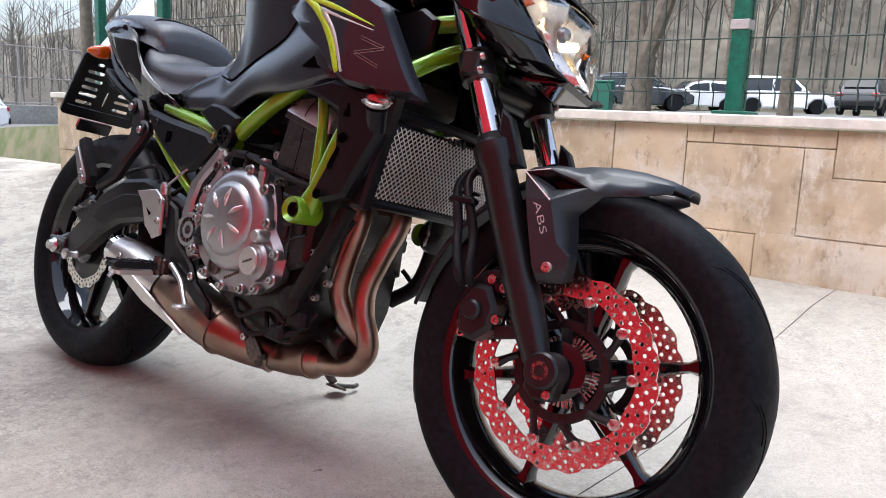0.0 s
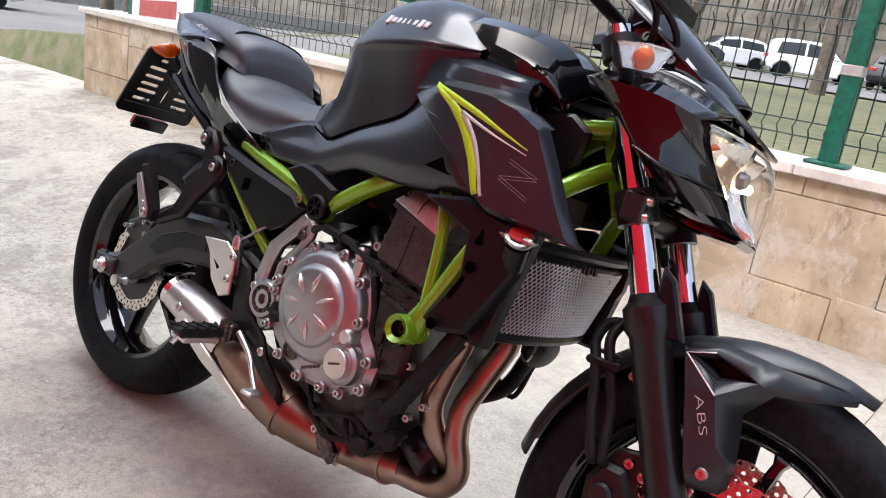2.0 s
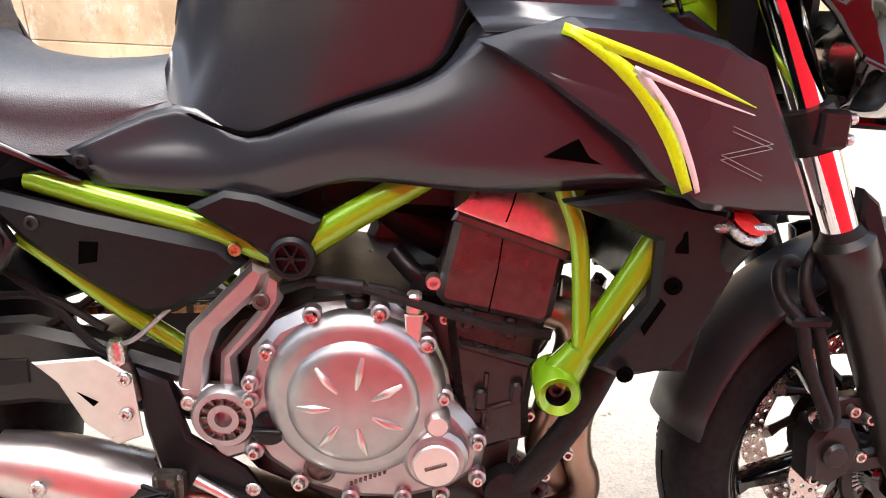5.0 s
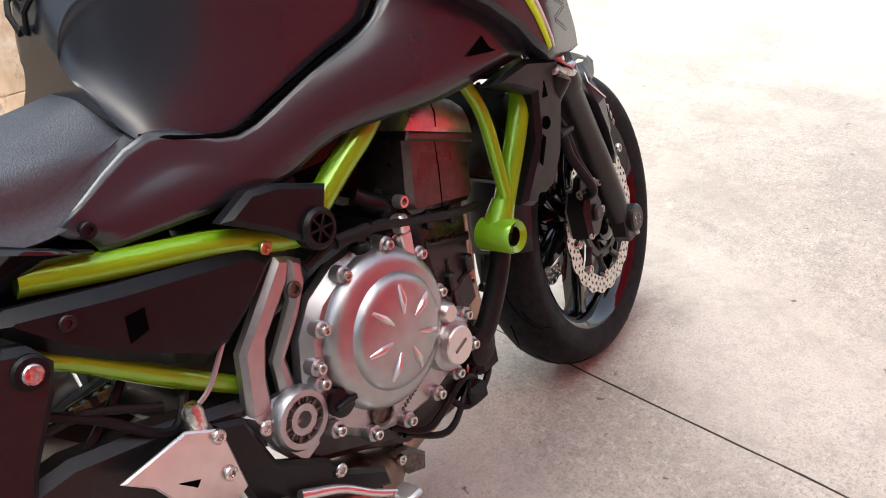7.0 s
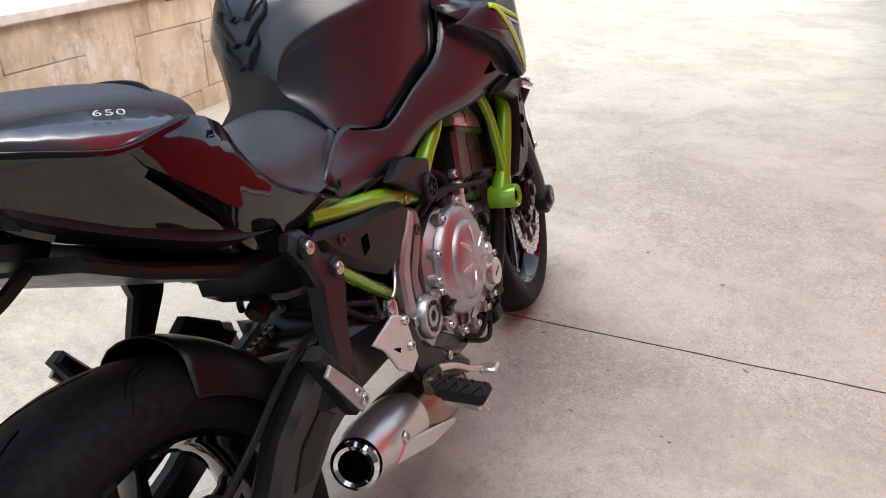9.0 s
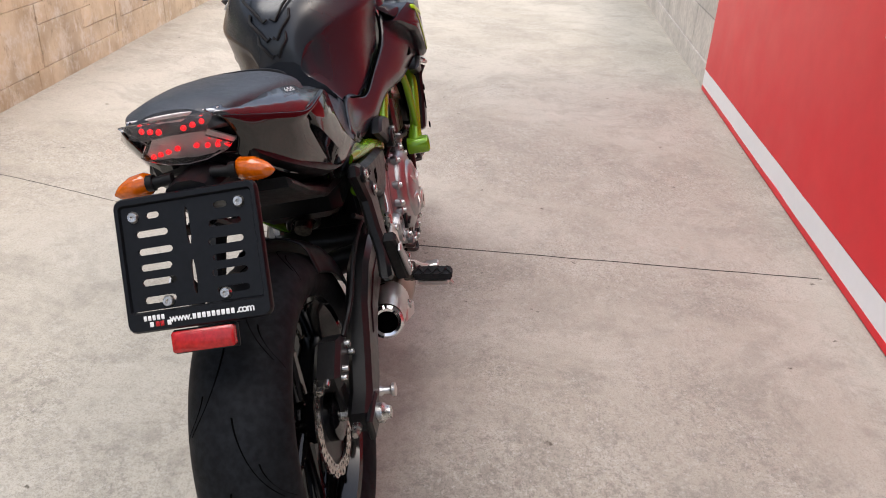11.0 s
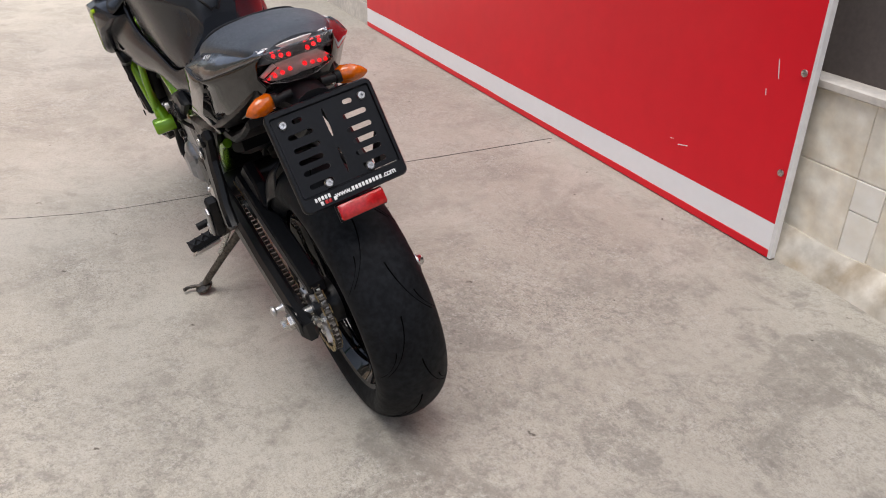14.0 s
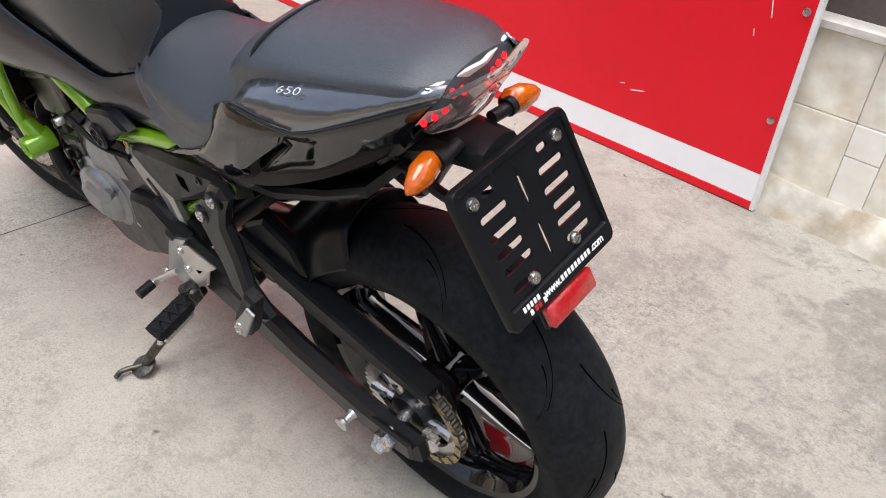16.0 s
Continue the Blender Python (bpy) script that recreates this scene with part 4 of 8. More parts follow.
def wheel(parent, c, R, width, rim_w, name, groove_seed):
    """Tyre, rim, spokes and hub, turning about y."""
    hub = part(name, Shape().lathe([(0.032, -0.085), (0.045, -0.08), (0.046, -0.03), (0.036, -0.02), (0.036, 0.02), (0.046, 0.03), (0.045, 0.08), (0.032, 0.085)], c, (0, 1, 0), 28), GLOSS, parent, "gloss black cast wheel")
    rr, hw = 0.2159, width / 2
    prof = []
    n = 22
    # crown of the tread and round shoulders
    for i in range(n + 1):
        a = -1 + 2 * i / n
        y = hw * math.sin(a * 1.45) / math.sin(1.45)
        drop = (hw * 0.92) * (1 - math.cos(a * 1.45)) * 0.72
        prof.append((R - drop, y))
    side = [(rr + 0.032, hw * 0.985), (rr + 0.016, hw * 0.90), (rr + 0.006, rim_w / 2 + 0.004), (rr - 0.004, rim_w / 2 - 0.006)]
    full = [(r, -y) for r, y in side[::-1]] + prof + side
    part("tyre", Shape().lathe(full, c, (0, 1, 0), 96, cap=False), RUBBER, hub, "black sport tyre with sparse grooves", sharp=60)

    def surf(a, u, lift):
        """A place on the tread: angle round, -1..1 across."""
        y = hw * math.sin(u * 1.45) / math.sin(1.45)
        r = R - (hw * 0.92) * (1 - math.cos(u * 1.45)) * 0.72 + lift
        return Vector((c[0] + r * math.cos(a), c[1] + y, c[2] + r * math.sin(a)))
    rnd = random.Random(groove_seed)
    g = Shape()
    for k in range(9):
        a0 = 2 * math.pi * k / 9
        for sgn, sh in ((1, 0.0), (-1, 0.35)):
            for (u0, u1, da, bend, w) in ((0.06, 0.62, 0.42, 0.16, 0.0030), (0.35, 0.86, 0.22, 0.06, 0.0026)):
                st = a0 + sh + (0.23 if u0 > 0.3 else 0.0) + (0.45 if u1 < 0.4 else 0)
                L = []
                m = 12
                for i in range(m + 1):
                    t = i / m
                    u = sgn * (u0 + (u1 - u0) * (t ** 1.5))
                    a = st + da * t + bend * math.sin(t * 3.14) * 0.3
                    ww = w / R * (0.25 + 0.75 * math.sin(min(1, t * 1.15 + 0.08) * 3.0))
                    L.append([surf(a - ww * 0.5, u - 0.012 * sgn, 0.0006), surf(a + ww * 0.5, u + 0.012 * sgn, 0.0006)])
                g.rings(L, cap=False, closed=False)
    # strips laid on the tread; their black paints the shade inside cut grooves
    part("tread_groove", g, RECESS_SHADE, hub, solid=0.0008)
    # rim with its two flanges and drop centre
    h = rim_w / 2
    rim = [(rr - 0.004, -h), (rr + 0.006, -h - 0.004), (rr + 0.007, -h - 0.001), (rr - 0.003, -h + 0.006), (rr - 0.008, -h * 0.6), (rr - 0.016, -h * 0.25), (rr - 0.016, h * 0.25), (rr - 0.008, h * 0.6), (rr - 0.003, h - 0.006), (rr + 0.007, h + 0.001), (rr + 0.006, h + 0.004), (rr - 0.004, h), (rr - 0.012, h * 0.75), (rr - 0.023, h * 0.4), (rr - 0.025, 0), (rr - 0.023, -h * 0.4), (rr - 0.012, -h * 0.75)]
    part("rim", Shape().lathe(rim, c, (0, 1, 0), 80, loop=True), GLOSS, hub)
    for k in range(6):
        a = 2 * math.pi * k / 6 + 0.26
        L = []
        for t in (0.0, 0.25, 0.6, 0.9, 1.0):
            r = 0.040 + (rr - 0.021 - 0.040) * t
            w = 0.017 - 0.010 * t + (0.008 if t == 1 else 0)
            d = 0.026 - 0.008 * t + (0.004 if t > 0.9 else 0)
            e, u = Vector((math.cos(a), 0, math.sin(a))), Vector((-math.sin(a), 0, math.cos(a)))
            q = Vector(c) + e * r
            L.append([q + u * w * 0.6 - Vector((0, d, 0)), q + u * w - Vector((0, d * 0.5, 0)), q + u * w + Vector((0, d * 0.5, 0)), q + u * w * 0.6 + Vector((0, d, 0)), q - u * w * 0.6 + Vector((0, d, 0)), q - u * w + Vector((0, d * 0.5, 0)), q - u * w - Vector((0, d * 0.5, 0)), q - u * w * 0.6 - Vector((0, d, 0))])
        part("spoke", Shape().rings(L), GLOSS, hub)
    return hub


def petal_disc(parent, c, y, R, r0, petals, rows, sectors, name="brake_disc", phase=0.0):
    """A wavy-edged brake disc drilled right through."""
    s = Shape()
    t = 0.0022

    def edge(a):
        return R - 0.0055 * (0.5 - 0.5 * math.cos(petals * a)) ** 2

    def inner(a):
        return r0 + 0.004 * (0.5 + 0.5 * math.cos(petals * a / 2))
    P = lambda r, a, yy: (c[0] + r * math.cos(a), yy, c[2] + r * math.sin(a))
    for j in range(rows):
        for i in range(sectors):
            a0 = 2 * math.pi * (i + 0.5 * (j % 2)) / sectors + phase
            da = 2 * math.pi / sectors

            def rad(a, k):
                lo, hi = inner(a), edge(a)
                return lo + (hi - lo) * k
            k0, k1 = j / rows, (j + 1) / rows
            per = [(0, 0), (0.5, 0), (1, 0), (1, 0.5), (1, 1), (0.5, 1), (0, 1), (0, 0.5)]
            out = [(rad(a0 + da * u, k0 + (k1 - k0) * w), a0 + da * u) for u, w in per]
            ac = a0 + da / 2
            rc = (rad(ac, k0) + rad(ac, k1)) / 2
            hr = 0.0034
            hole = []
            for u, w in per:
                b = math.atan2(w - 0.5, u - 0.5)
                hole.append((rc + hr * math.sin(b), ac + hr * math.cos(b) / rc))
            v = [P(r, a, y - t) for r, a in out] + [P(r, a, y - t) for r, a in hole] + [P(r, a, y + t) for r, a in out] + [P(r, a, y + t) for r, a in hole]
            f = []
            for q in range(8):
                w = (q + 1) % 8
                f += [(q, w, 8 + w, 8 + q), (16 + q, 24 + q, 24 + w, 16 + w), (8 + q, 8 + w, 24 + w, 24 + q)]
            if j == 0:
                f += [(0, 16, 17, 1), (1, 17, 18, 2)]
            if j == rows - 1:
                f += [(4, 20, 21, 5), (5, 21, 22, 6)]
            s.add(v, f)
    return part(name, s, DISC, parent, "drilled petal-edged steel brake disc", sharp=25, weld=True)


# front wheel with two discs
fw = wheel(bike, FW, 0.297, 0.120, 0.092, "front_wheel", 1)
fw.matrix_basis = STEER
for sy in (-1, 1):
    y = sy * 0.066
    d = petal_disc(fw, FW, y, 0.151, 0.113, 20, 3, 48)
    car = Shape().lathe([(0.064, y - sy * 0.003), (0.078, y - sy * 0.003), (0.080, y), (0.078, y + sy * 0.004), (0.064, y + sy * 0.004)], FW, (0, 1, 0), 40, loop=True)
    arms = []
    for k in range(10):
        a = 2 * math.pi * k / 10 + 0.1
        q = Vector((math.cos(a), 0, math.sin(a)))
        arms.append(Shape().tube([FW + Vector((math.cos(a - 0.22) * 0.074, y, math.sin(a - 0.22) * 0.074)), FW + Vector((math.cos(a - 0.1) * 0.092, y, math.sin(a - 0.1) * 0.092)), FW + q * 0.108 + Vector((0, y, 0))], [0.0075, 0.006, 0.0085], 8, 2))
    for k in range(5):
        a = 2 * math.pi * k / 5 + 0.4
        car.tube([FW + Vector((math.cos(a) * 0.04, y * 0.8, math.sin(a) * 0.04)), FW + Vector((math.cos(a) * 0.068, y, math.sin(a) * 0.068))], 0.009, 8, 1)
    cr = part("disc_carrier", car, FORKB, fw, "satin black floating disc carrier")
    for arm in arms:
        part("carrier_arm", arm, FORKB, cr)
    for k in range(10):
        a = 2 * math.pi * k / 10 + 0.1
        part("rivet", Shape().lathe([(0.0085, -0.005), (0.0085, 0.005), (0.006, 0.0062), (0.003, 0.0062), (0.003, 0.002)], FW + Vector((math.cos(a) * 0.112, y + sy * 0.002, math.sin(a) * 0.112)), (0, sy, 0), 14), STEEL, cr)
ring = Shape()
for k in range(48):
    a = 2 * math.pi * k / 48
    ring.box(FW + Vector((math.cos(a) * 0.05, -0.052, math.sin(a) * 0.05)), (0.012, 0.003, 0.0032), 0.0004, Matrix.Rotation(-a, 4, "Y"))
ring.lathe([(0.036, -0.0535), (0.046, -0.0535), (0.046, -0.0505), (0.036, -0.0505)], FW, (0, 1, 0), 32, loop=True)
part("sensor_ring", ring, STEEL, fw, "toothed steel speed sensor ring")
part("axle", Shape().lathe([(0.011, -0.128), (0.0115, -0.12), (0.0115, 0.125), (0.010, 0.13)], FW, (0, 1, 0), 20), STEEL, fw)

# rear wheel with disc, sprocket and chain
rw = wheel(bike, RW, 0.310, 0.162, 0.118, "rear_wheel", 2)
petal_disc(rw, RW, -0.066, 0.110, 0.082, 16, 2, 38)
part("disc_carrier", Shape().lathe([(0.040, -0.062), (0.085, -0.064), (0.085, -0.060), (0.040, -0.056)], RW, (0, 1, 0), 36, loop=True), FORKB, rw)
SPR = 0.101
sp = Shape()
out, inn = [], []
for k in range(46 * 4):
    a = 2 * math.pi * k / (46 * 4)
    out.append((SPR + (0.004 if k % 4 in (0, 1) else -0.002), a))
pts_o = [[Vector((RW.x + r * math.cos(a), yy, RW.z + r * math.sin(a))) for r, a in out] for yy in (0.0925, 0.0995)]
pts_i = [[Vector((RW.x + 0.078 * math.cos(a), yy, RW.z + 0.078 * math.sin(a))) for r, a in out] for yy in (0.0995, 0.0925)]
sp.rings(pts_o + pts_i, loop=True)
sprocket = part("sprocket", sp, ALUP, rw, "worn steel rear sprocket")
for k in range(6):
    a = 2 * math.pi * k / 6
    q = Vector((math.cos(a), 0, math.sin(a)))
    part("arm", Shape().tube([RW + q * 0.036 + Vector((0, 0.096, 0)), RW + q * 0.084 + Vector((0, 0.096, 0))], [0.007, 0.011], 8, 1), ALUP, sprocket)
for k in range(6):
    a = 2 * math.pi * k / 6
    part("nut", Shape().lathe([(0.008, 0), (0.008, 0.008), (0.005, 0.009)], RW + Vector((0.055 * math.cos(a), 0.1005, 0.055 * math.sin(a))), (0, 1, 0), 6), STEEL, sprocket)
part("cush_hub", Shape().lathe([(0.052, 0.05), (0.05, 0.07), (0.035, 0.108), (0.02, 0.110)], RW, (0, 1, 0), 30), FORKB, rw)
part("axle", Shape().lathe([(0.012, -0.15), (0.012, 0.155)], RW, (0, 1, 0), 16), STEEL, rw)

FS = Vector((0.545, 0.096, 0.405))
chain_top = [RW + Vector((0.0, 0.096, SPR)), FS + Vector((0.0, 0, 0.036))]
chain_low = [RW + Vector((0.0, 0.096, -SPR)), (0.28, 0.096, 0.270), FS + Vector((0.0, 0, -0.036))]
path = []
for i in range(40):
    path.append(chain_top[1].lerp(chain_top[0], i / 40))
for i in range(19):
    a = math.pi / 2 + math.pi * i / 18
    path.append(RW + Vector((SPR * math.cos(a), 0.096, SPR * math.sin(a))))
low = curve_pts(chain_low, 20)
path += low[1:]
lens = [0.0]
for i in range(1, len(path)):
    lens.append(lens[-1] + (path[i] - path[i - 1]).length)
pitch = 0.0159
ch_a, ch_b = Shape(), Shape()
k, q = 0, 0.0
while q < lens[-1] - pitch:
    def at(s):
        j = max(i for i in range(len(lens)) if lens[i] <= s)
        j = min(j, len(path) - 2)
        return path[j].lerp(path[j + 1], (s - lens[j]) / max(1e-6, lens[j + 1] - lens[j]))
    a, b = at(q), at(q + pitch)
    d = (b - a)
    ang = math.atan2(d.z, d.x)
    M = Matrix.Rotation(-ang, 4, "Y")
    off = 0.0085 if k % 2 else 0.0062
    for sg in (-1, 1):
        (ch_a if k % 2 else ch_b).box((a + b) / 2 + Vector((0, sg * off, 0)), (0.0215, 0.0016, 0.0125), 0.003, M)
    ch_b.lathe([(0.0050, -0.006), (0.0050, 0.006)], a, (0, 1, 0), 8)
    q += pitch
    k += 1
chain = part("chain", ch_a, BRASS, bike, "worn gold drive chain")
part("inner_link", ch_b, DARKST, chain)

# fork legs
RAKE = 0.466


def fork_x(z):
    return 1.185 + (0.75 - z) * RAKE


for sy in (-1, 1):
    y = sy * 0.116
    ax = Vector((fork_x(0.30) - fork_x(0.90), 0, -0.6)).normalized()
    low = Shape().tube([(fork_x(z), y, z) for z in (0.635, 0.628, 0.60, 0.592, 0.45, 0.36, 0.315)], [0.026, 0.0335, 0.0335, 0.0285, 0.0285, 0.0265, 0.021], 24, 1)
    low.lathe([(0.024, -0.026), (0.0275, -0.022), (0.0275, 0.022), (0.024, 0.026)], (FW.x, y - sy * -0.004, FW.z), (0, 1, 0), 24)
    low.prism([(FW.x - 0.012, FW.z - 0.045), (FW.x + 0.020, FW.z - 0.042), (FW.x + 0.026, FW.z - 0.01), (FW.x - 0.03, FW.z + 0.03), (FW.x - 0.028, FW.z - 0.03)], y - 0.017, y + 0.017, 0.004)
    leg = part("fork_leg", low, FORKB, bike, "satin black fork leg")
    leg.matrix_basis = STEER
    part("stanchion", Shape().tube([(fork_x(0.615), y, 0.615), (fork_x(1.0), y, 1.0)], 0.0205, 28, 1), CHROME, leg, "chromed fork tube")
    part("dust_seal", Shape().tube([(fork_x(0.634), y, 0.634), (fork_x(0.645), y, 0.645)], [0.026, 0.0215], 24, 1), HOSE, leg)
    bolt(leg, (FW.x, y + sy * 0.022, FW.z), (0, sy, 0), 0.0165, 0.008, STEEL, "axle_end")
    bolt(leg, (FW.x + 0.012, y + sy * 0.016, FW.z - 0.033), (0.2, sy, 0), 0.007, 0.006)
    # lower triple clamp with two pinch bolts
    z = 0.755
    cl = Shape().tube([(fork_x(z - 0.022), y, z - 0.022), (fork_x(z + 0.022), y, z + 0.022)], 0.0295, 20, 1)
    cl.box((fork_x(z) + 0.005, y + sy * 0.026, z), (0.034, 0.02, 0.042), 0.004)
    cl.tube([(fork_x(z) - 0.01, y, z), (fork_x(z) - 0.045, 0, z)], 0.024, 10, 1)
    part("upper_clamp", Shape().tube([(fork_x(0.955), y, 0.955), (fork_x(0.985), y, 0.985)], 0.028, 20, 1), FORKB, leg)
    cp = part("triple_clamp", cl, FORKB, leg)
    for dz in (-0.011, 0.011):
        bolt(cp, (fork_x(z) + 0.021, y + sy * 0.028, z + dz), (1, 0, 0.2), 0.0065, 0.008)
    # guide fin at the top of the slider
    fin = Shape().prism([(fork_x(0.60) + 0.022, 0.595), (fork_x(0.60) + 0.05, 0.60), (fork_x(0.68) + 0.052, 0.675), (fork_x(0.69) + 0.036, 0.69), (fork_x(0.66) + 0.024, 0.655)], y - 0.012, y + 0.012, 0.004)
    part("guide_fin", fin, PLAST, leg)

# front mudguard
rows = []
for i in range(15):
    t = i / 14
    a = radians(66 + 104 * t)
    R = 0.334 - 0.018 * t
    hw = (0.030 + 0.045 * smooth01(t / 0.35))
    row = []
    for u in (-1, -0.8, -0.45, 0, 0.45, 0.8, 1):
        r = R - 0.030 * abs(u) ** 2.5 * (0.4 + 0.6 * smooth01(t / 0.3))
        row.append(Vector((FW.x + r * math.cos(a), u * hw, FW.z + r * math.sin(a))))
    rows.append(row)
mg = part("front_mudguard", Shape().grid(rows, 3, 1), MUDG, bike, "satin black front mudguard", solid=0.004)
mg.matrix_basis = STEER
for sy in (-1, 1):
    m_ = lambda pts: [(x, sy * q, z) for x, q, z in pts]
    left = m_([(1.310, 0.121, 0.595), (1.329, 0.139, 0.550), (1.346, 0.143, 0.499), (1.361, 0.140, 0.449), (1.371, 0.133, 0.427)])
    crease = m_([(1.316, 0.131, 0.592), (1.367, 0.135, 0.552), (1.387, 0.128, 0.490), (1.405, 0.117, 0.474), (1.408, 0.123, 0.433)])
    outer = m_([(1.367, 0.135, 0.552), (1.402, 0.099, 0.538), (1.409, 0.102, 0.506), (1.414, 0.103, 0.476), (1.415, 0.106, 0.440)])
    rim = m_([(1.316, 0.131, 0.592), (1.348, 0.111, 0.603), (1.385, 0.100, 0.592), (1.407, 0.094, 0.583), (1.429, 0.086, 0.574), (1.470, 0.074, 0.581), (1.520, 0.052, 0.596)])
    top = m_([(1.312, 0.096, 0.606), (1.346, 0.076, 0.616), (1.385, 0.074, 0.615), (1.407, 0.073, 0.613), (1.429, 0.072, 0.610), (1.470, 0.062, 0.610), (1.520, 0.042, 0.608)])
    corner, pocket, rear = m_([(1.359, 0.115, 0.570)])[0], m_([(1.340, 0.080, 0.588), (1.358, 0.082, 0.592), (1.395, 0.080, 0.580), (1.362, 0.080, 0.572)]), [(x - 0.010, q - sy * 0.035, z) for x, q, z in left]
    s = Shape()
    for a, b in ((left, crease), (crease, outer), (rear, left)):
        s.rings([a, b], cap=False, closed=False)
    s.rings([rim, top], cap=False, closed=False)
    s.add([rim[0], crease[1], rim[3], corner, outer[1], rim[4]], [(0, 1, 3), (1, 2, 3), (1, 4, 5, 2)])
    st = part("stay", s, MUDG, mg, "creased satin black mudguard stay", solid=0.003, sharp=14, weld=True)
    ring_ = [rim[0], rim[1], rim[3], corner]
    part("recess", Shape().rings([ring_, pocket], cap=False, closed=True).add(pocket, [(0, 1, 2, 3)]), PLAST, st, solid=0.001, sharp=14, weld=True)
    part("edge_line", Shape().tube([Vector(p) + Vector((0, sy * 0.002, 0)) for p in (rim[1], rim[0], crease[1])], 0.0011, 6, 1), EDGE, st)
    bolt(st, (1.384, sy * 0.136, 0.452), (0, sy, 0), 0.0085, 0.006)
    bolt(mg, (1.248, sy * 0.085, 0.528), (0, sy, 0), 0.007, 0.006)
    if sy < 0:
        cu = bpy.data.curves.new("abs_text", "FONT")
        cu.body, cu.size, cu.extrude = "ABS", 0.0155, 0.0003
        cu.space_character, cu.offset = 1.02, -0.0003
        tx = new("lettering", cu)
        tx.data.materials.append(SILVDEC)
        tx.parent = mg
        e1 = Vector((0.022, 0.001, -0.047)).normalized()
        e3 = e1.cross(Vector((0.038, 0.006, 0.002))).normalized()
        e2 = e3.cross(e1)
        tx.matrix_basis = Matrix.Translation((1.345, -0.1455, 0.545)) @ Matrix((e1, e2, e3)).transposed().to_4x4() @ Matrix.Diagonal((2.0, 1, 1, 1))

# front calipers, hoses
for sy in (-1, 1):
    y = sy * 0.104
    cb = Shape().prism([(1.232, 0.372), (1.250, 0.402), (1.282, 0.402), (1.300, 0.372), (1.296, 0.335), (1.268, 0.312), (1.238, 0.318)], y - 0.024, y + 0.024, 0.008)
    cb.prism([(1.245, 0.40), (1.262, 0.425), (1.292, 0.43), (1.345, 0.405), (1.34, 0.385), (1.30, 0.39)], y - 0.010, y + 0.010, 0.003)
    cb.prism([(1.295, 0.345), (1.345, 0.352), (1.36, 0.335), (1.30, 0.322)], y - 0.010, y + 0.010, 0.003)
    cb.lathe([(0.016, 0), (0.016, sy * 0.03), (0.012, sy * 0.034)], (1.262, y, 0.36), (0, 1, 0), 18)
    cal = part("front_caliper", cb, FORKB, bike, "satin black two-piston brake caliper")
    cal.matrix_basis = STEER @ Matrix.Translation((0.008, 0, 0.008))
    for p in ((1.283, 0.412), (1.306, 0.402), (1.302, 0.352), (1.246, 0.322)):
        bolt(cal, (p[0], y + sy * 0.011, p[1]), (0, sy, 0), 0.008, 0.010)
    bolt(cal, (1.240, y + sy * 0.012, 0.400), (-0.5, sy, 0.6), 0.0085, 0.012, STEEL, "banjo_bolt")
    if sy < 0:
        part("hose", Shape().tube([(1.236, -0.128, 0.398), (1.234, -0.146, 0.412), (1.218, -0.138, 0.450), (1.206, -0.128, 0.485), (1.194, -0.126, 0.525), (1.177, -0.104, 0.552), (1.180, -0.086, 0.577), (1.198, -0.074, 0.585), (1.220, -0.060, 0.575)], 0.0078, 10), HOSE, cal, "black rubber brake hose")
        part("hose", Shape().tube([(1.250, -0.124, 0.398), (1.247, -0.138, 0.415), (1.234, -0.122, 0.472), (1.216, -0.122, 0.522), (1.200, -0.114, 0.560), (1.206, -0.100, 0.588), (1.224, -0.085, 0.615), (1.214, -0.060, 0.67), (1.17, -0.05, 0.73)], 0.0078, 10), HOSE, cal, "black rubber brake hose")
        part("hose_clip", Shape().box((1.204, -0.124, 0.527), (0.048, 0.020, 0.012), 0.003), PLAST, cal)
        part("hose_clip", Shape().box((1.200, -0.112, 0.541), (0.044, 0.018, 0.005), 0.002), PLAST, cal)

# ---- fuel tank and bodywork ----
def ring_half(x, ztop, w, zsh, ws, zs, sharp=0.0):
    """Half section of the tank, from its ridge down to the seam."""
    return [Vector((x, 0, ztop)), Vector((x, -w * 0.40, ztop - 0.004)), Vector((x, -w * 0.72, ztop - (ztop - zsh) * 0.32)), Vector((x, -w * 0.95, zsh + (ztop - zsh) * 0.18)), Vector((x, -w, zsh)), Vector((x, -w * 0.975, zsh - (zsh - zs) * 0.12)), Vector((x, -(w * 0.65 + ws * 0.35) + 0.008 * min(1.0, (zsh - zs) / 0.12), zsh * 0.5 + zs * 0.5)), Vector((x, -ws, zs))]


stations = [(0.484, 0.850, 0.046, 0.832, 0.088, 0.785), (0.491, 0.892, 0.054, 0.855, 0.102, 0.760), (0.507, 0.932, 0.070, 0.876, 0.114, 0.740), (0.535, 0.966, 0.104, 0.892, 0.124, 0.732), (0.587, 1.000, 0.146, 0.904, 0.136, 0.728), (0.64, 1.020, 0.171, 0.910, 0.148, 0.750), (0.72, 1.028, 0.190, 0.914, 0.158, 0.781), (0.775, 1.020, 0.193, 0.918, 0.166, 0.803), (0.815, 1.000, 0.184, 0.922, 0.164, 0.872), (0.868, 0.958, 0.150, 0.930, 0.146, 0.920)]
half = [ring_half(*s) for s in stations]
full = []
for h in half:
    left = [Vector((p.x, -p.y * 0.86, p.z)) for p in h[1:]]
    full.append(left[::-1] + h)
tank_s = Shape()
cols = [curve_pts([r[i] for r in full], 5) for i in range(len(full[0]))]
dense = [curve_pts([c[j] for c in cols], 4) for j in range(len(cols[0]))]
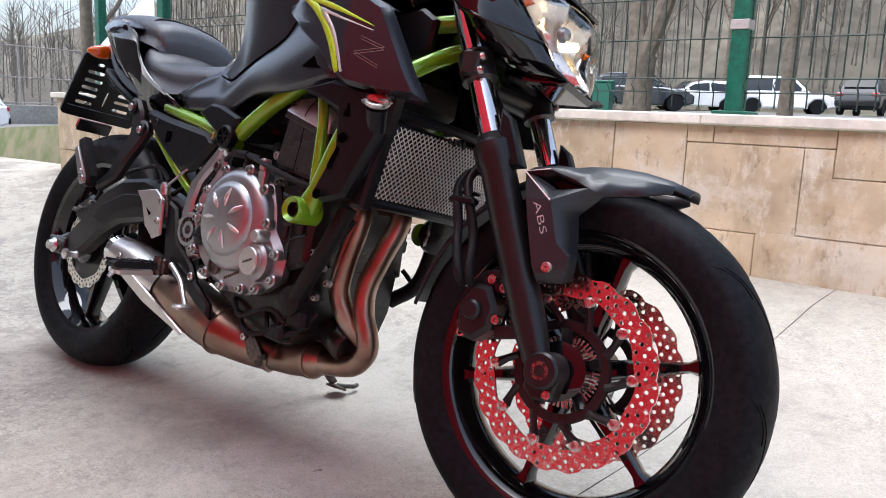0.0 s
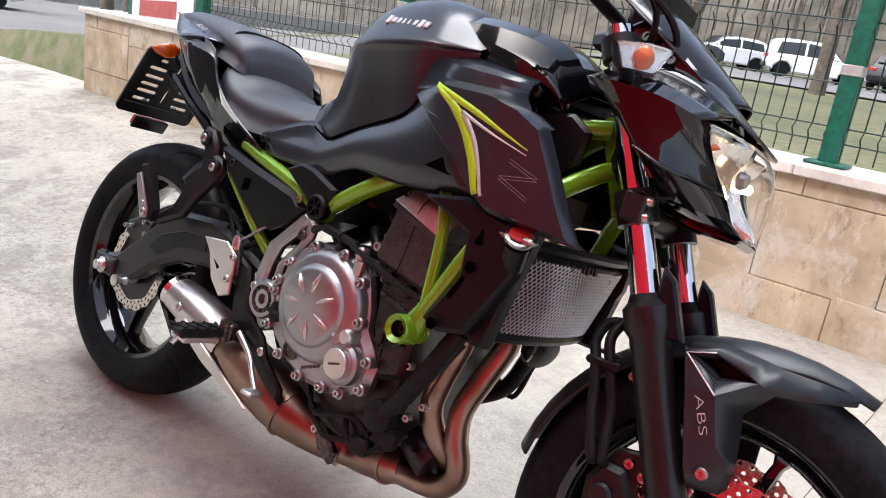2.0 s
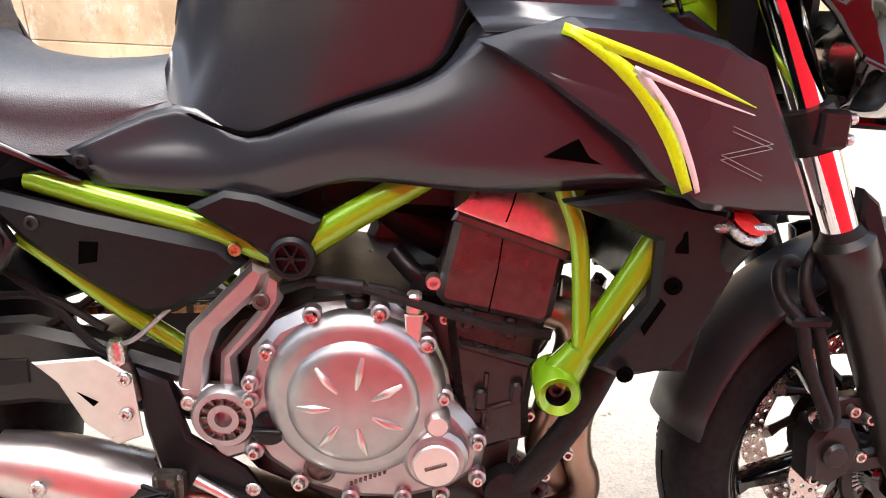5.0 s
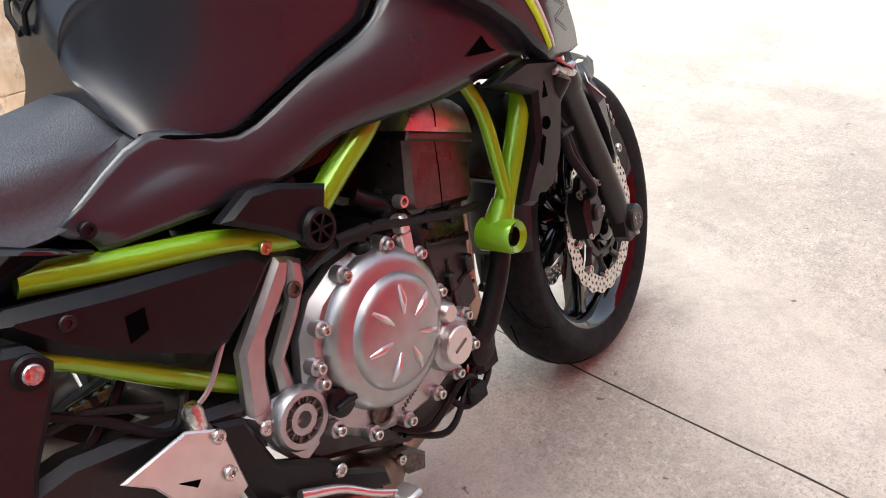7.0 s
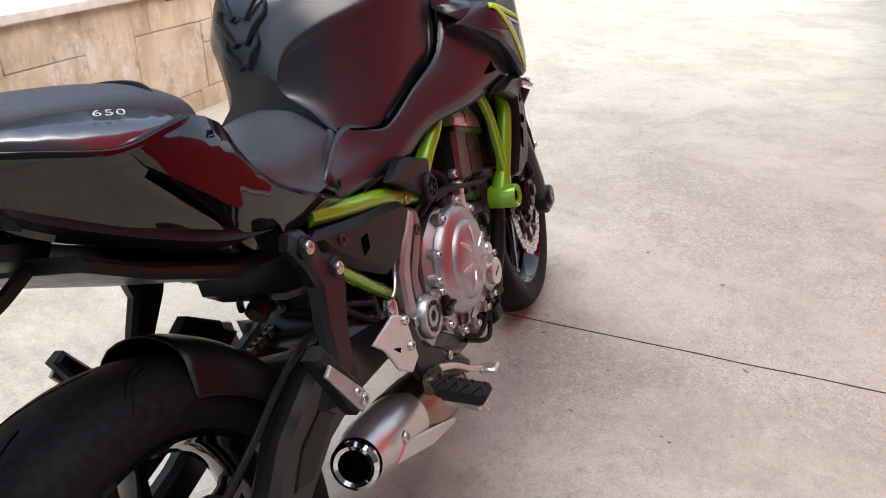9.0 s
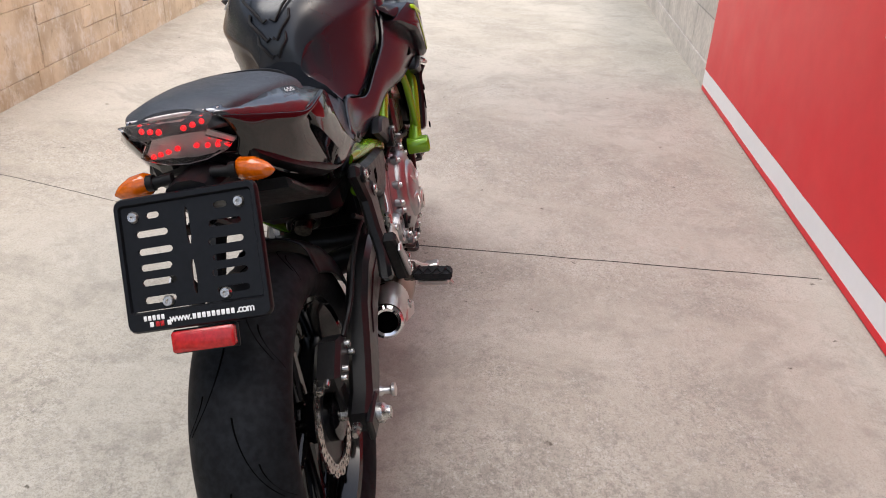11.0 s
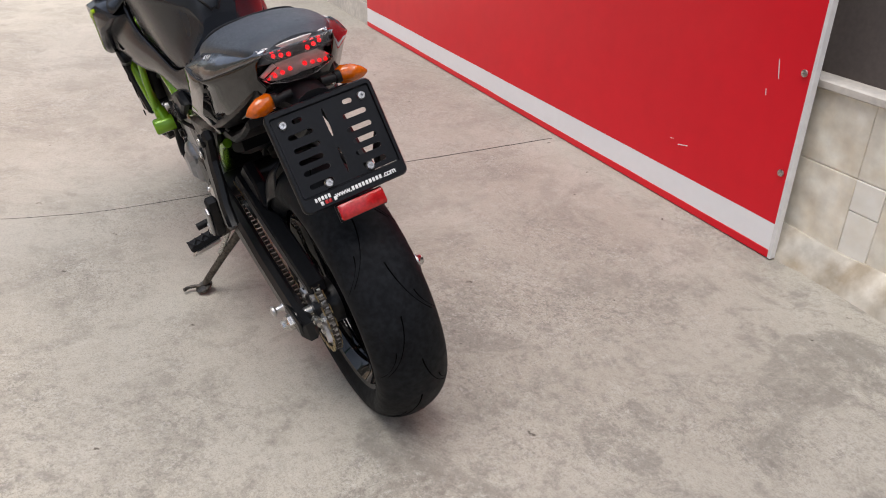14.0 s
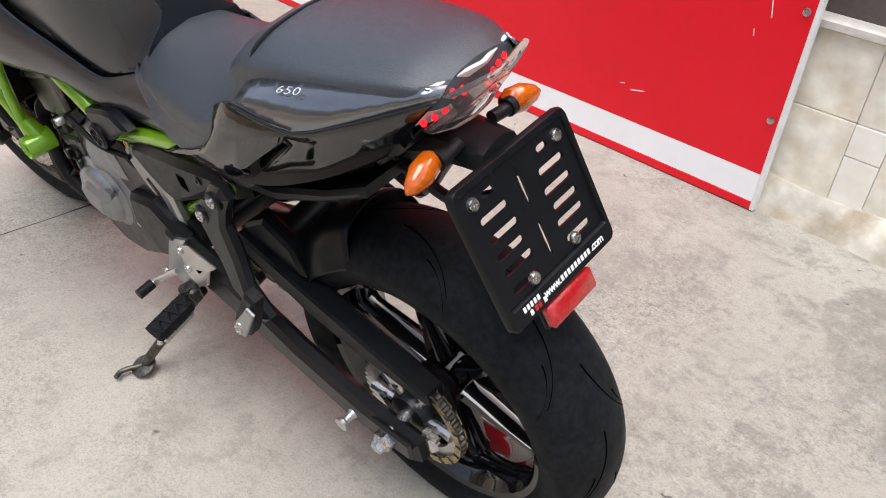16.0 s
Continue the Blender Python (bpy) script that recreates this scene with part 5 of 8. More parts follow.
tank_s.rings(dense, cap=False, closed=True)
tank_s.add(dense[0], [tuple(range(len(dense[0])))])
tank = part("fuel_tank", tank_s, SATIN, bike, "satin black fuel tank", sharp=60)
# maker's name stands as plain bars on both flanks
for sy in (-1, 1):
    for i in range(8):
        u = (i / 7) if sy < 0 else 1 - i / 7
        q = Vector((0.660 + 0.105 * u, sy * (0.1535 + 0.0205 * u) * (1.0 if sy < 0 else 0.86), 0.956 - 0.004 * u))
        h = 0.020 if i in (0, 6) else 0.014
        part("name_bar", Shape().box(q, (0.0095, 0.004, h), 0.001, Matrix.Rotation(radians(sy * 36), 4, "X")), SILVDEC, tank, "silver letter shown as a plain bar")
# rubber tank pad with angular ridges
for (x0, y0, z0), (x1, y1, z1) in (((0.545, 0.052, 0.968), (0.505, 0.012, 0.926)), ((0.516, 0.042, 0.926), (0.492, 0.010, 0.890)), ((0.496, 0.029, 0.885), (0.485, 0.007, 0.856))):
    for sy in (-1, 1):
        part("pad_ridge", Shape().tube([(x0 + 0.004, sy * y0, z0 + 0.020), (x0 - 0.008, sy * y0, z0 + 0.006), ((x0 + x1) / 2 - 0.010, sy * (y0 + y1) / 2, (z0 + z1) / 2 + 0.008), (x1 - 0.004, sy * y1, z1 + 0.003), (x1 - 0.004, sy * y1 * 0.3, z1 + 0.009)], 0.0032, 6, 1), HOSE, tank)

part("airbox_cover", Shape().prism([(0.60, 0.735), (0.70, 0.765), (0.79, 0.81), (0.86, 0.885), (0.95, 0.885), (0.98, 0.76), (0.86, 0.705), (0.66, 0.695)], -0.150, 0.126, 0.012), PLAST, bike, "black airbox cover between tank and shrouds")

# gloss faceted cover ahead of the tank
rows = [[(0.790, 0.0, 1.012), (0.87, 0.0, 1.006), (0.961, 0.0, 0.988), (1.005, 0.0, 0.955), (1.035, 0.0, 0.915)],
        [(0.785, -0.088, 1.000), (0.87, -0.082, 0.998), (0.961, -0.066, 0.982), (1.004, -0.058, 0.950), (1.033, -0.055, 0.910)],
        [(0.786, -0.132, 0.978), (0.87, -0.126, 0.978), (0.961, -0.108, 0.963), (1.000, -0.102, 0.925), (1.025, -0.098, 0.886)],
        [(0.800, -0.150, 0.930), (0.872, -0.139, 0.920), (0.961, -0.143, 0.908), (1.010, -0.132, 0.894), (1.030, -0.118, 0.868)]]
tcv = facets(rows, 3, 2)
tcv.mirror()
part("top_cover", tcv, GLOSS, bike, "gloss black faceted cover behind the steering head", solid=0.004, weld=True, sharp=16)
part("fuel_cap", Shape().lathe([(0.040, 0), (0.042, 0.004), (0.036, 0.007), (0.0, 0.008)], (0.68, 0, 1.022), (0, 0, 1), 32), STEEL, tank, "metal fuel cap")

for sy in (-1, 1):
    # side cover under the tank seam
    top = [(0.386, -0.133, 0.696), (0.505, -0.116, 0.750), (0.587, -0.142, 0.724), (0.68, -0.158, 0.762), (0.775, -0.171, 0.800), (0.83, -0.178, 0.870)]
    mid = [(0.396, -0.136, 0.686), (0.508, -0.124, 0.716), (0.59, -0.150, 0.702), (0.68, -0.170, 0.734), (0.79, -0.192, 0.770), (0.90, -0.208, 0.815)]
    m2 = [(0.41, -0.134, 0.680), (0.52, -0.138, 0.690), (0.60, -0.153, 0.686), (0.70, -0.174, 0.713), (0.82, -0.204, 0.728), (0.955, -0.224, 0.760)]
    bot = [(0.42, -0.132, 0.664), (0.53, -0.138, 0.660), (0.61, -0.150, 0.660), (0.70, -0.168, 0.691), (0.84, -0.198, 0.692), (1.0, -0.222, 0.712)]
    sc = Shape().grid([top, mid, m2, bot], 4, 3)
    if sy > 0:
        sc.mirror(False)
    cov = part("side_cover", sc, SATIN, bike, "satin black side cover", solid=0.005, off=-1.0 if sy < 0 else -1.0)
    # added black tube that draws the shaded gap between tank and cover
    part("seam", Shape().tube([(x, sy * q, z) for x, q, z in ((0.500, 0.116, 0.748), (0.545, 0.130, 0.734), (0.587, 0.145, 0.7265), (0.63, 0.154, 0.743), (0.68, 0.162, 0.764), (0.775, 0.175, 0.803), (0.805, 0.175, 0.850), (0.835, 0.163, 0.890))], 0.0034, 8, 3), RECESS_SHADE, cov, "black line painted as the shaded gap under the tank")
    bolt(cov, (0.411, sy * 0.144, 0.690), (0, sy, 0), 0.008, 0.004, PLAST)
    # ear over the round frame plug
    ear = Shape().prism([(0.525, 0.652), (0.565, 0.672), (0.600, 0.668), (0.665, 0.645), (0.655, 0.618), (0.612, 0.598), (0.585, 0.618)], sy * 0.146, sy * 0.172, 0.006)
    part("ear", ear, PLAST, cov)
    pl = part("frame_plug", Shape().lathe([(0.024, 0), (0.024, sy * 0.016), (0.020, sy * 0.020), (0.0165, sy * 0.020), (0.0155, sy * 0.012), (0.005, sy * 0.012), (0.004, sy * 0.018)], (0.635, sy * 0.160, 0.604), (0, 1, 0), 28), PLAST, bike, "round black plastic frame plug")
    for k in range(6):
        a = k * math.pi / 3
        part("rib", Shape().box((0.635 + 0.010 * math.cos(a), sy * 0.176, 0.604 + 0.010 * math.sin(a)), (0.013, 0.006, 0.003), 0.0005, Matrix.Rotation(-a, 4, "Y")), PLAST, pl)

    dp = facets([[(0.80, -0.152, 0.930), (0.876, -0.141, 0.918), (0.94, -0.142, 0.910), (0.990, -0.143, 0.903)], [(0.80, -0.176, 0.902), (0.876, -0.184, 0.895), (0.94, -0.178, 0.892), (0.992, -0.165, 0.890)], [(0.80, -0.180, 0.872), (0.876, -0.188, 0.872), (0.94, -0.182, 0.872), (0.992, -0.168, 0.872)], [(0.82, -0.215, 0.845), (0.90, -0.235, 0.850), (0.97, -0.232, 0.848), (1.04, -0.205, 0.836)]], 1, 2, sy > 0)
    duct = part("duct_panel", dp, SATIN, bike, "satin black air duct panel", solid=0.004, sharp=20, weld=True)
    bolt(duct, (0.987, sy * 0.141, 0.886), (0.1, sy, 0.3), 0.009, 0.006, ENGB)

    part("inner_panel", Shape().prism([(0.79, 0.76), (0.88, 0.865), (0.985, 0.865), (0.995, 0.76), (0.95, 0.735), (0.86, 0.71), (0.80, 0.72)], sy * 0.118, sy * 0.124, 0.002), PLAST, bike, "black inner panel behind the shroud")
    # black wedge on the cover, painting the dark inside of a vent
    vt = Shape().prism([(0.884, 0.732), (0.950, 0.726), (0.914, 0.752)], sy * 0.205, sy * 0.2235, 0.001)
    part("vent_hole", vt, RECESS_SHADE, cov)
    # tank shroud with the decal
    def shroud_y(x, z):
        return -0.257 + 0.48 * max(0, 0.90 - x) + 0.28 * max(0, x - 1.02) + 0.35 * max(0, z - 0.848) + 0.16 * max(0, 0.72 - z)
    ol = [(0.813, 0.836), (0.895, 0.861), (0.985, 0.859), (1.040, 0.846), (1.078, 0.826), (1.106, 0.778), (1.136, 0.725), (1.162, 0.681), (1.10, 0.684), (1.030, 0.694), (0.985, 0.722), (0.955, 0.752), (0.877, 0.803)]
    # sheet with a soft field: outline rings drawn in towards a middle line
    cx, cz = 1.01, 0.775
    rings = []
    for k in (1.0, 0.90, 0.75, 0.5, 0.25, 0.06):
        ring = []
        for i in range(len(ol) * 3):
            a, b = ol[i // 3], ol[(i // 3 + 1) % len(ol)]
            t = (i % 3) / 3
            x, z = a[0] + (b[0] - a[0]) * t, a[1] + (b[1] - a[1]) * t
            x, z = cx + (x - cx) * k, cz + (z - cz) * k
            y = shroud_y(x, z) + ((0.026 if z > 0.83 and x > 0.9 else 0.014 if x > 1.07 else 0.007) if k == 1.0 else 0.0)
            ring.append(Vector((x, y, z)))
        rings.append(ring)
    back = [Vector((p.x, p.y + (0.008 if p.x > 1.07 else 0.03), p.z)) for p in rings[0]]
    sh = Shape().rings([back] + rings, cap=False)
    sh.add(rings[-1], [tuple(range(len(rings[-1])))])
    if sy > 0:
        sh.mirror(False)
    shroud = part("shroud", sh, SATIN, bike, "satin black tank shroud with lime and silver stripes", sharp=32)

    def ribbon(pts, widths, n=8):
        P = curve_pts([(x, 0, z) for x, z in pts], n)
        L = []
        for i, p in enumerate(P):
            d = (P[min(i + 1, len(P) - 1)] - P[max(i - 1, 0)]).normalized()
            nn = Vector((-d.z, 0, d.x))
            k = i / (len(P) - 1) * (len(widths) - 1)
            j = min(int(k), len(widths) - 2)
            w = (widths[j] + (widths[j + 1] - widths[j]) * (k - j)) / 2
            L.append([Vector((q.x, shroud_y(q.x, q.z) - 0.0012, q.z)) for q in (p + nn * w, p - nn * w)])
        s = Shape().rings(L, cap=False, closed=False)
        return s.mirror(False) if sy > 0 else s
    part("lime_stripe", ribbon([(0.888, 0.850), (0.945, 0.816), (0.985, 0.768), (1.012, 0.712)], [0.004, 0.015, 0.014, 0.010]), LIMEDEC, shroud, solid=0.0006)
    part("lime_stripe", ribbon([(0.886, 0.851), (0.98, 0.822), (1.068, 0.790)], [0.010, 0.009, 0.001]), LIMEDEC, shroud, solid=0.0006)
    part("silver_stripe", ribbon([(0.955, 0.817), (0.987, 0.782), (1.008, 0.745), (1.022, 0.712)], [0.010, 0.008, 0.006, 0.005]), SILVDEC, shroud, solid=0.0006)
    part("silver_stripe", ribbon([(0.950, 0.820), (1.00, 0.803), (1.068, 0.783)], [0.006, 0.004, 0.001]), SILVDEC, shroud, solid=0.0006)
    zz = [(1.048, 0.773), (1.092, 0.757), (1.040, 0.747), (1.086, 0.727)]
    for off in (0.0, 0.0045):
        for i in range(3):
            a, b = zz[i], zz[i + 1]
            part("emblem_line", ribbon([(a[0], a[1] - off), ((a[0] + b[0]) / 2, (a[1] + b[1]) / 2 - off), (b[0], b[1] - off)], [0.0006, 0.0006], 2), GREYPR, shroud, solid=0.0004)

    # radiator side shield
    sd = Shape().prism([(0.905, 0.690), (0.984, 0.706), (1.066, 0.690), (1.086, 0.662), (1.088, 0.619), (1.060, 0.555), (1.036, 0.513), (0.985, 0.500), (0.955, 0.512), (1.003, 0.590), (1.000, 0.655), (0.945, 0.677)], sy * 0.196, sy * 0.226, 0.007, warp=lambda p: Vector((p.x, p.y + sy * (-0.45 * max(0, p.x - 1.055) + 0.10 * (p.z - 0.6)), p.z)))
    shd = part("radiator_shield", sd, PLAST, bike, "black plastic radiator side shield")
    # bolts and slots blackened to paint the shade of recessed holes
    for p in ((0.945, 0.688), (1.022, 0.610), (0.985, 0.512)):
        bolt(shd, (p[0], sy * 0.226, p[1]), (0, sy, 0), 0.009, 0.003, RECESS_SHADE)
    slot = Shape().prism([(1.018, 0.645), (1.032, 0.645), (1.028, 0.668), (1.016, 0.664)], sy * 0.2275, sy * 0.2295, 0.0005)
    part("slot", Shape().prism([(1.0, 0.555), (1.018, 0.59), (1.012, 0.596), (0.996, 0.562)], sy * 0.2235, sy * 0.2265, 0.0005), RECESS_SHADE, shd)
    part("slot", slot, RECESS_SHADE, shd)

# ---- frame ----
for sy in (-1, 1):
    fr = Shape().tube([(0.938, sy * 0.190, 0.505), (1.008, sy * 0.198, 0.648), (1.040, sy * 0.168, 0.712), (1.070, sy * 0.128, 0.755), (1.098, sy * 0.065, 0.800), (1.110, sy * 0.02, 0.812)], 0.0155, 16)
    fr.tube([(0.943, sy * 0.196, 0.53), (0.932, sy * 0.192, 0.637), (0.912, sy * 0.185, 0.692), (0.88, sy * 0.165, 0.76)], 0.0098, 12)
    fr.tube([(0.650, sy * 0.150, 0.615), (0.70, sy * 0.152, 0.650), (0.762, sy * 0.152, 0.689), (0.88, sy * 0.125, 0.765), (1.00, sy * 0.07, 0.845), (1.07, sy * 0.03, 0.868)], 0.0165, 16)
    fr.tube([(0.640, sy * 0.144, 0.594), (0.596, sy * 0.140, 0.604), (0.526, sy * 0.137, 0.627), (0.42, sy * 0.132, 0.650), (0.345, sy * 0.124, 0.667)], 0.0150, 14)
    fr.tube([(0.33, sy * 0.130, 0.602), (0.36, sy * 0.135, 0.585), (0.44, sy * 0.130, 0.52), (0.52, sy * 0.12, 0.46)], 0.0115, 12)
    tr = part("frame_side", fr, GREEN, bike, "lime green steel trellis frame")
    lug = Shape().lathe([(0.0135, sy * 0.216), (0.0215, sy * 0.222), (0.024, sy * 0.218), (0.024, sy * 0.165), (0.0, sy * 0.160)], (0.921, 0, 0.480), (0, 1, 0), 28, cap=False)
    lug.tube([(0.926, sy * 0.185, 0.486), (0.945, sy * 0.19, 0.522)], [0.023, 0.0165], 14, 1)
    lg = part("engine_lug", lug, GREEN, tr)
    part("bore", Shape().lathe([(0.0, sy * 0.196), (0.0215, sy * 0.196), (0.0215, sy * 0.215), (0.0140, sy * 0.2155), (0.0140, sy * 0.2)], (0.921, 0, 0.480), (0, 1, 0), 24, cap=False), ENGB, lg)
    bolt(lg, (0.921, sy * 0.196, 0.480), (0, sy, 0), 0.010, 0.010, ENGB)
    bolt(tr, (0.572, sy * 0.158, 0.606), (0, sy, 0), 0.0075, 0.004, BRASS)
for sy in (-1, 1):
    part("steering_cover", Shape().prism([(0.95, 0.80), (0.97, 0.86), (1.04, 0.872), (1.075, 0.850), (1.07, 0.80), (1.04, 0.778)], sy * 0.088, sy * 0.108, 0.006), PLAST, bike, "black cover beside the steering head")
part("steering_head", Shape().tube([(1.065, 0, 0.89), (1.13, 0, 0.75)], 0.030, 20, 1), GREEN, bike, "lime green steering head tube")

# ---- engine ----
eng = part("crankcase", Shape().prism([(0.50, 0.44), (0.56, 0.52), (0.66, 0.555), (0.80, 0.545), (0.87, 0.47), (0.90, 0.40), (0.895, 0.31), (0.875, 0.25), (0.83, 0.225), (0.74, 0.235), (0.66, 0.275), (0.58, 0.31), (0.53, 0.37)], -0.125, 0.125, 0.012), ENGB, bike, "black engine crankcase")
cyl = Shape().prism([(0.797, 0.560), (0.815, 0.445), (0.835, 0.36), (0.905, 0.385), (0.902, 0.43), (0.913, 0.542)], -0.150, 0.128, 0.010)
cyl.prism([(0.815, 0.500), (0.900, 0.478), (0.903, 0.490), (0.815, 0.512)], -0.156, 0.134, 0.004)
part("cylinder", cyl, ENGB, eng)
hd = Shape().prism([(0.788, 0.566), (0.796, 0.556), (0.905, 0.536), (0.916, 0.545), (0.926, 0.622), (0.806, 0.661)], -0.166, 0.132, 0.008)
hd.prism([(0.800, 0.652), (0.806, 0.663), (0.929, 0.625), (0.926, 0.612)], -0.172, 0.138, 0.003)
part("cylinder_head", hd, HEADS, eng, "black metallic cylinder head")
hc = Shape()
along, up_ = Vector((0.952, 0, -0.304)), Vector((0.304, 0, 0.952))
rings_ = []
for y, k in ((-0.171, 0.0), (-0.1685, 0.45), (-0.158, 0.90), (-0.135, 1.0), (0.100, 1.0), (0.112, 0.92), (0.130, 0.35), (0.134, 0.0)):
    rings_.append([Vector((0.803, y, 0.664)) + along * a + up_ * h * (0.12 + 0.88 * k) for a, h in ((0, 0), (0.130, 0), (0.124, 0.036), (0.100, 0.046), (0.042, 0.046), (0.010, 0.030))])
hc.rings(rings_)
vc = part("valve_cover", hc, HEADM, eng, "dark metallic valve cover")
# hair-thin black tubes paint the shade in the casting joints
part("cover_seam", Shape().tube([Vector((0.803, y, 0.664)) + along * 0.055 + up_ * h for y, h in ((-0.1712, 0.006), (-0.1690, 0.024), (-0.1585, 0.042), (-0.135, 0.0462))], 0.0009, 6, 1), RECESS_SHADE, vc)
part("head_seam", Shape().tube([(0.856, -0.166, 0.640), (0.853, -0.1662, 0.600), (0.846, -0.166, 0.550)], 0.0008, 6, 1), RECESS_SHADE, eng)
for sy in (-1, 1):
    yf = 0.151 if sy < 0 else 0.131
    for p, q in (((0.84, 0.42), (0.895, 0.44)), ((0.85, 0.38), (0.85, 0.47))):
        part("rib", Shape().tube([(p[0], sy * yf, p[1]), (q[0], sy * yf, q[1])], 0.0032, 6, 1), ENGB, eng)
    for p in ((0.825, 0.538), (0.872, 0.528), (0.845, 0.44), (0.885, 0.45)):
        part("lug", Shape().box((p[0], sy * yf, p[1]), (0.014, 0.022, 0.026), 0.003), ENGB, eng)
for p in ((0.775, 0.530), (0.80, 0.528), (0.905, 0.41), (0.935, 0.385), (0.895, 0.345), (0.90, 0.30), (0.865, 0.27), (0.93, 0.33), (0.955, 0.36)):
    bolt(eng, (p[0], -0.128, p[1]), (0, -1, 0), 0.007, 0.012)
# intake stubs, sensors and clutter between cylinder and frame
ab = part("airbox", Shape().box((0.74, 0, 0.68), (0.20, 0.20, 0.10), 0.02).box((0.62, 0, 0.665), (0.16, 0.19, 0.11), 0.02), PLAST, bike, "black airbox")
for sy in (-1, 1):
    part("intake_stub", Shape().tube([(0.83, sy * 0.06, 0.585), (0.76, sy * 0.06, 0.62), (0.71, sy * 0.06, 0.66)], 0.026, 14), HOSE, ab)
    part("injector", Shape().tube([(0.80, sy * 0.11, 0.56), (0.77, sy * 0.135, 0.575), (0.74, sy * 0.12, 0.60)], 0.012, 10).box((0.775, sy * 0.13, 0.573), (0.03, 0.03, 0.026), 0.004), PLAST, ab)
part("battery_box", Shape().box((0.42, 0, 0.62), (0.20, 0.19, 0.14), 0.02), PLAST, bike, "black battery box")
part("wiring_cover", Shape().box((0.95, 0, 0.73), (0.16, 0.16, 0.10), 0.03), PLAST, bike, "black wiring cover")
for sy in (-1, 1):
    bolt(eng, (0.785, sy * 0.147, 0.578), (0, sy, 0), 0.009, 0.014, ALUP, "sensor")
wires = [
    [(0.62, -0.15, 0.56), (0.66, -0.16, 0.575), (0.72, -0.168, 0.57), (0.79, -0.174, 0.553), (0.86, -0.172, 0.535), (0.915, -0.165, 0.525)],
    [(0.80, -0.13, 0.28), (0.84, -0.145, 0.24), (0.90, -0.14, 0.26), (0.93, -0.12, 0.30)],
    [(0.72, -0.13, 0.265), (0.78, -0.15, 0.235), (0.84, -0.14, 0.255), (0.90, -0.14, 0.32)],
    [(0.88, -0.135, 0.30), (0.92, -0.155, 0.34), (0.955, -0.15, 0.40), (0.99, -0.13, 0.48)],
    [(0.70, -0.13, 0.29), (0.75, -0.15, 0.262), (0.83, -0.15, 0.29), (0.87, -0.14, 0.27)],
    [(0.60, 0.13, 0.56), (0.66, 0.15, 0.575), (0.74, 0.15, 0.60)],
    [(0.90, 0.13, 0.40), (0.95, 0.15, 0.36), (0.98, 0.14, 0.44)],
    [(0.44, -0.10, 0.56), (0.36, -0.12, 0.50), (0.28, -0.13, 0.46), (0.20, -0.12, 0.45)],
    [(0.46, -0.12, 0.50), (0.42, -0.14, 0.47), (0.36, -0.13, 0.52), (0.30, -0.12, 0.56)],
]
for i, w in enumerate(wires):
    part("cable", Shape().tube(w, 0.0052 if i else 0.0058, 8), HOSE, eng)
part("cable_end", Shape().tube([(0.66, -0.162, 0.575), (0.71, -0.166, 0.572)], 0.0085, 10, 1).tube([(0.715, -0.166, 0.572), (0.745, -0.164, 0.567)], 0.0065, 10, 1), HOSE, eng)
part("cable_bracket", Shape().box((0.765, -0.165, 0.557), (0.016, 0.02, 0.024), 0.003).prism([(0.755, 0.545), (0.776, 0.545), (0.772, 0.50), (0.76, 0.50)], -0.172, -0.160, 0.002), ALUP, eng, "bright cable bracket")
# lower front clutter: oil filter, water pump, hoses
part("oil_filter", Shape().lathe([(0.034, 0), (0.036, 0.01), (0.036, 0.06), (0.030, 0.068)], (0.885, -0.02, 0.262), (0.85, -0.2, -0.30), 24), ENGB, eng)
part("coolant_hose", Shape().tube([(0.985, 0.12, 0.49), (0.94, 0.14, 0.38), (0.88, 0.13, 0.33)], 0.016, 12), HOSE, eng)
part("coolant_hose", Shape().tube([(0.99, -0.15, 0.50), (0.955, -0.155, 0.42), (0.91, -0.15, 0.345), (0.87, -0.14, 0.30)], 0.016, 12), HOSE, eng)
clut = Shape()
clut.box((0.90, -0.135, 0.285), (0.05, 0.03, 0.04), 0.008).box((0.86, -0.14, 0.25), (0.04, 0.03, 0.03), 0.006).lathe([(0.03, 0), (0.028, -0.02), (0.015, -0.026)], (0.885, -0.135, 0.315), (0, 1, 0), 20)
part("water_pump", clut, HOSE, eng, "black water pump body")

# clutch cover
oc = [(0.655, 0.546), (0.700, 0.553), (0.745, 0.549), (0.785, 0.520), (0.806, 0.472), (0.812, 0.438), (0.836, 0.412), (0.855, 0.385), (0.850, 0.345), (0.805, 0.317), (0.760, 0.303), (0.700, 0.302), (0.645, 0.318), (0.600, 0.350), (0.578, 0.385), (0.574, 0.440), (0.585, 0.487), (0.612, 0.523)]
clc = part("clutch_cover", Shape().prism(oc, -0.124, -0.163, 0.012), ALU, eng, "silver cast clutch cover")
DC = (0.703, 0, 0.443)
part("dome", Shape().lathe([(0.103, -0.154), (0.1015, -0.166), (0.097, -0.174), (0.090, -0.1795), (0.083, -0.182), (0.077, -0.1825), (0.0735, -0.1835), (0.0715, -0.187), (0.068, -0.1915), (0.060, -0.1945), (0.045, -0.197), (0.022, -0.1985), (0.0, -0.199)], DC, (0, 1, 0), 72, cap=False), ALU, clc)
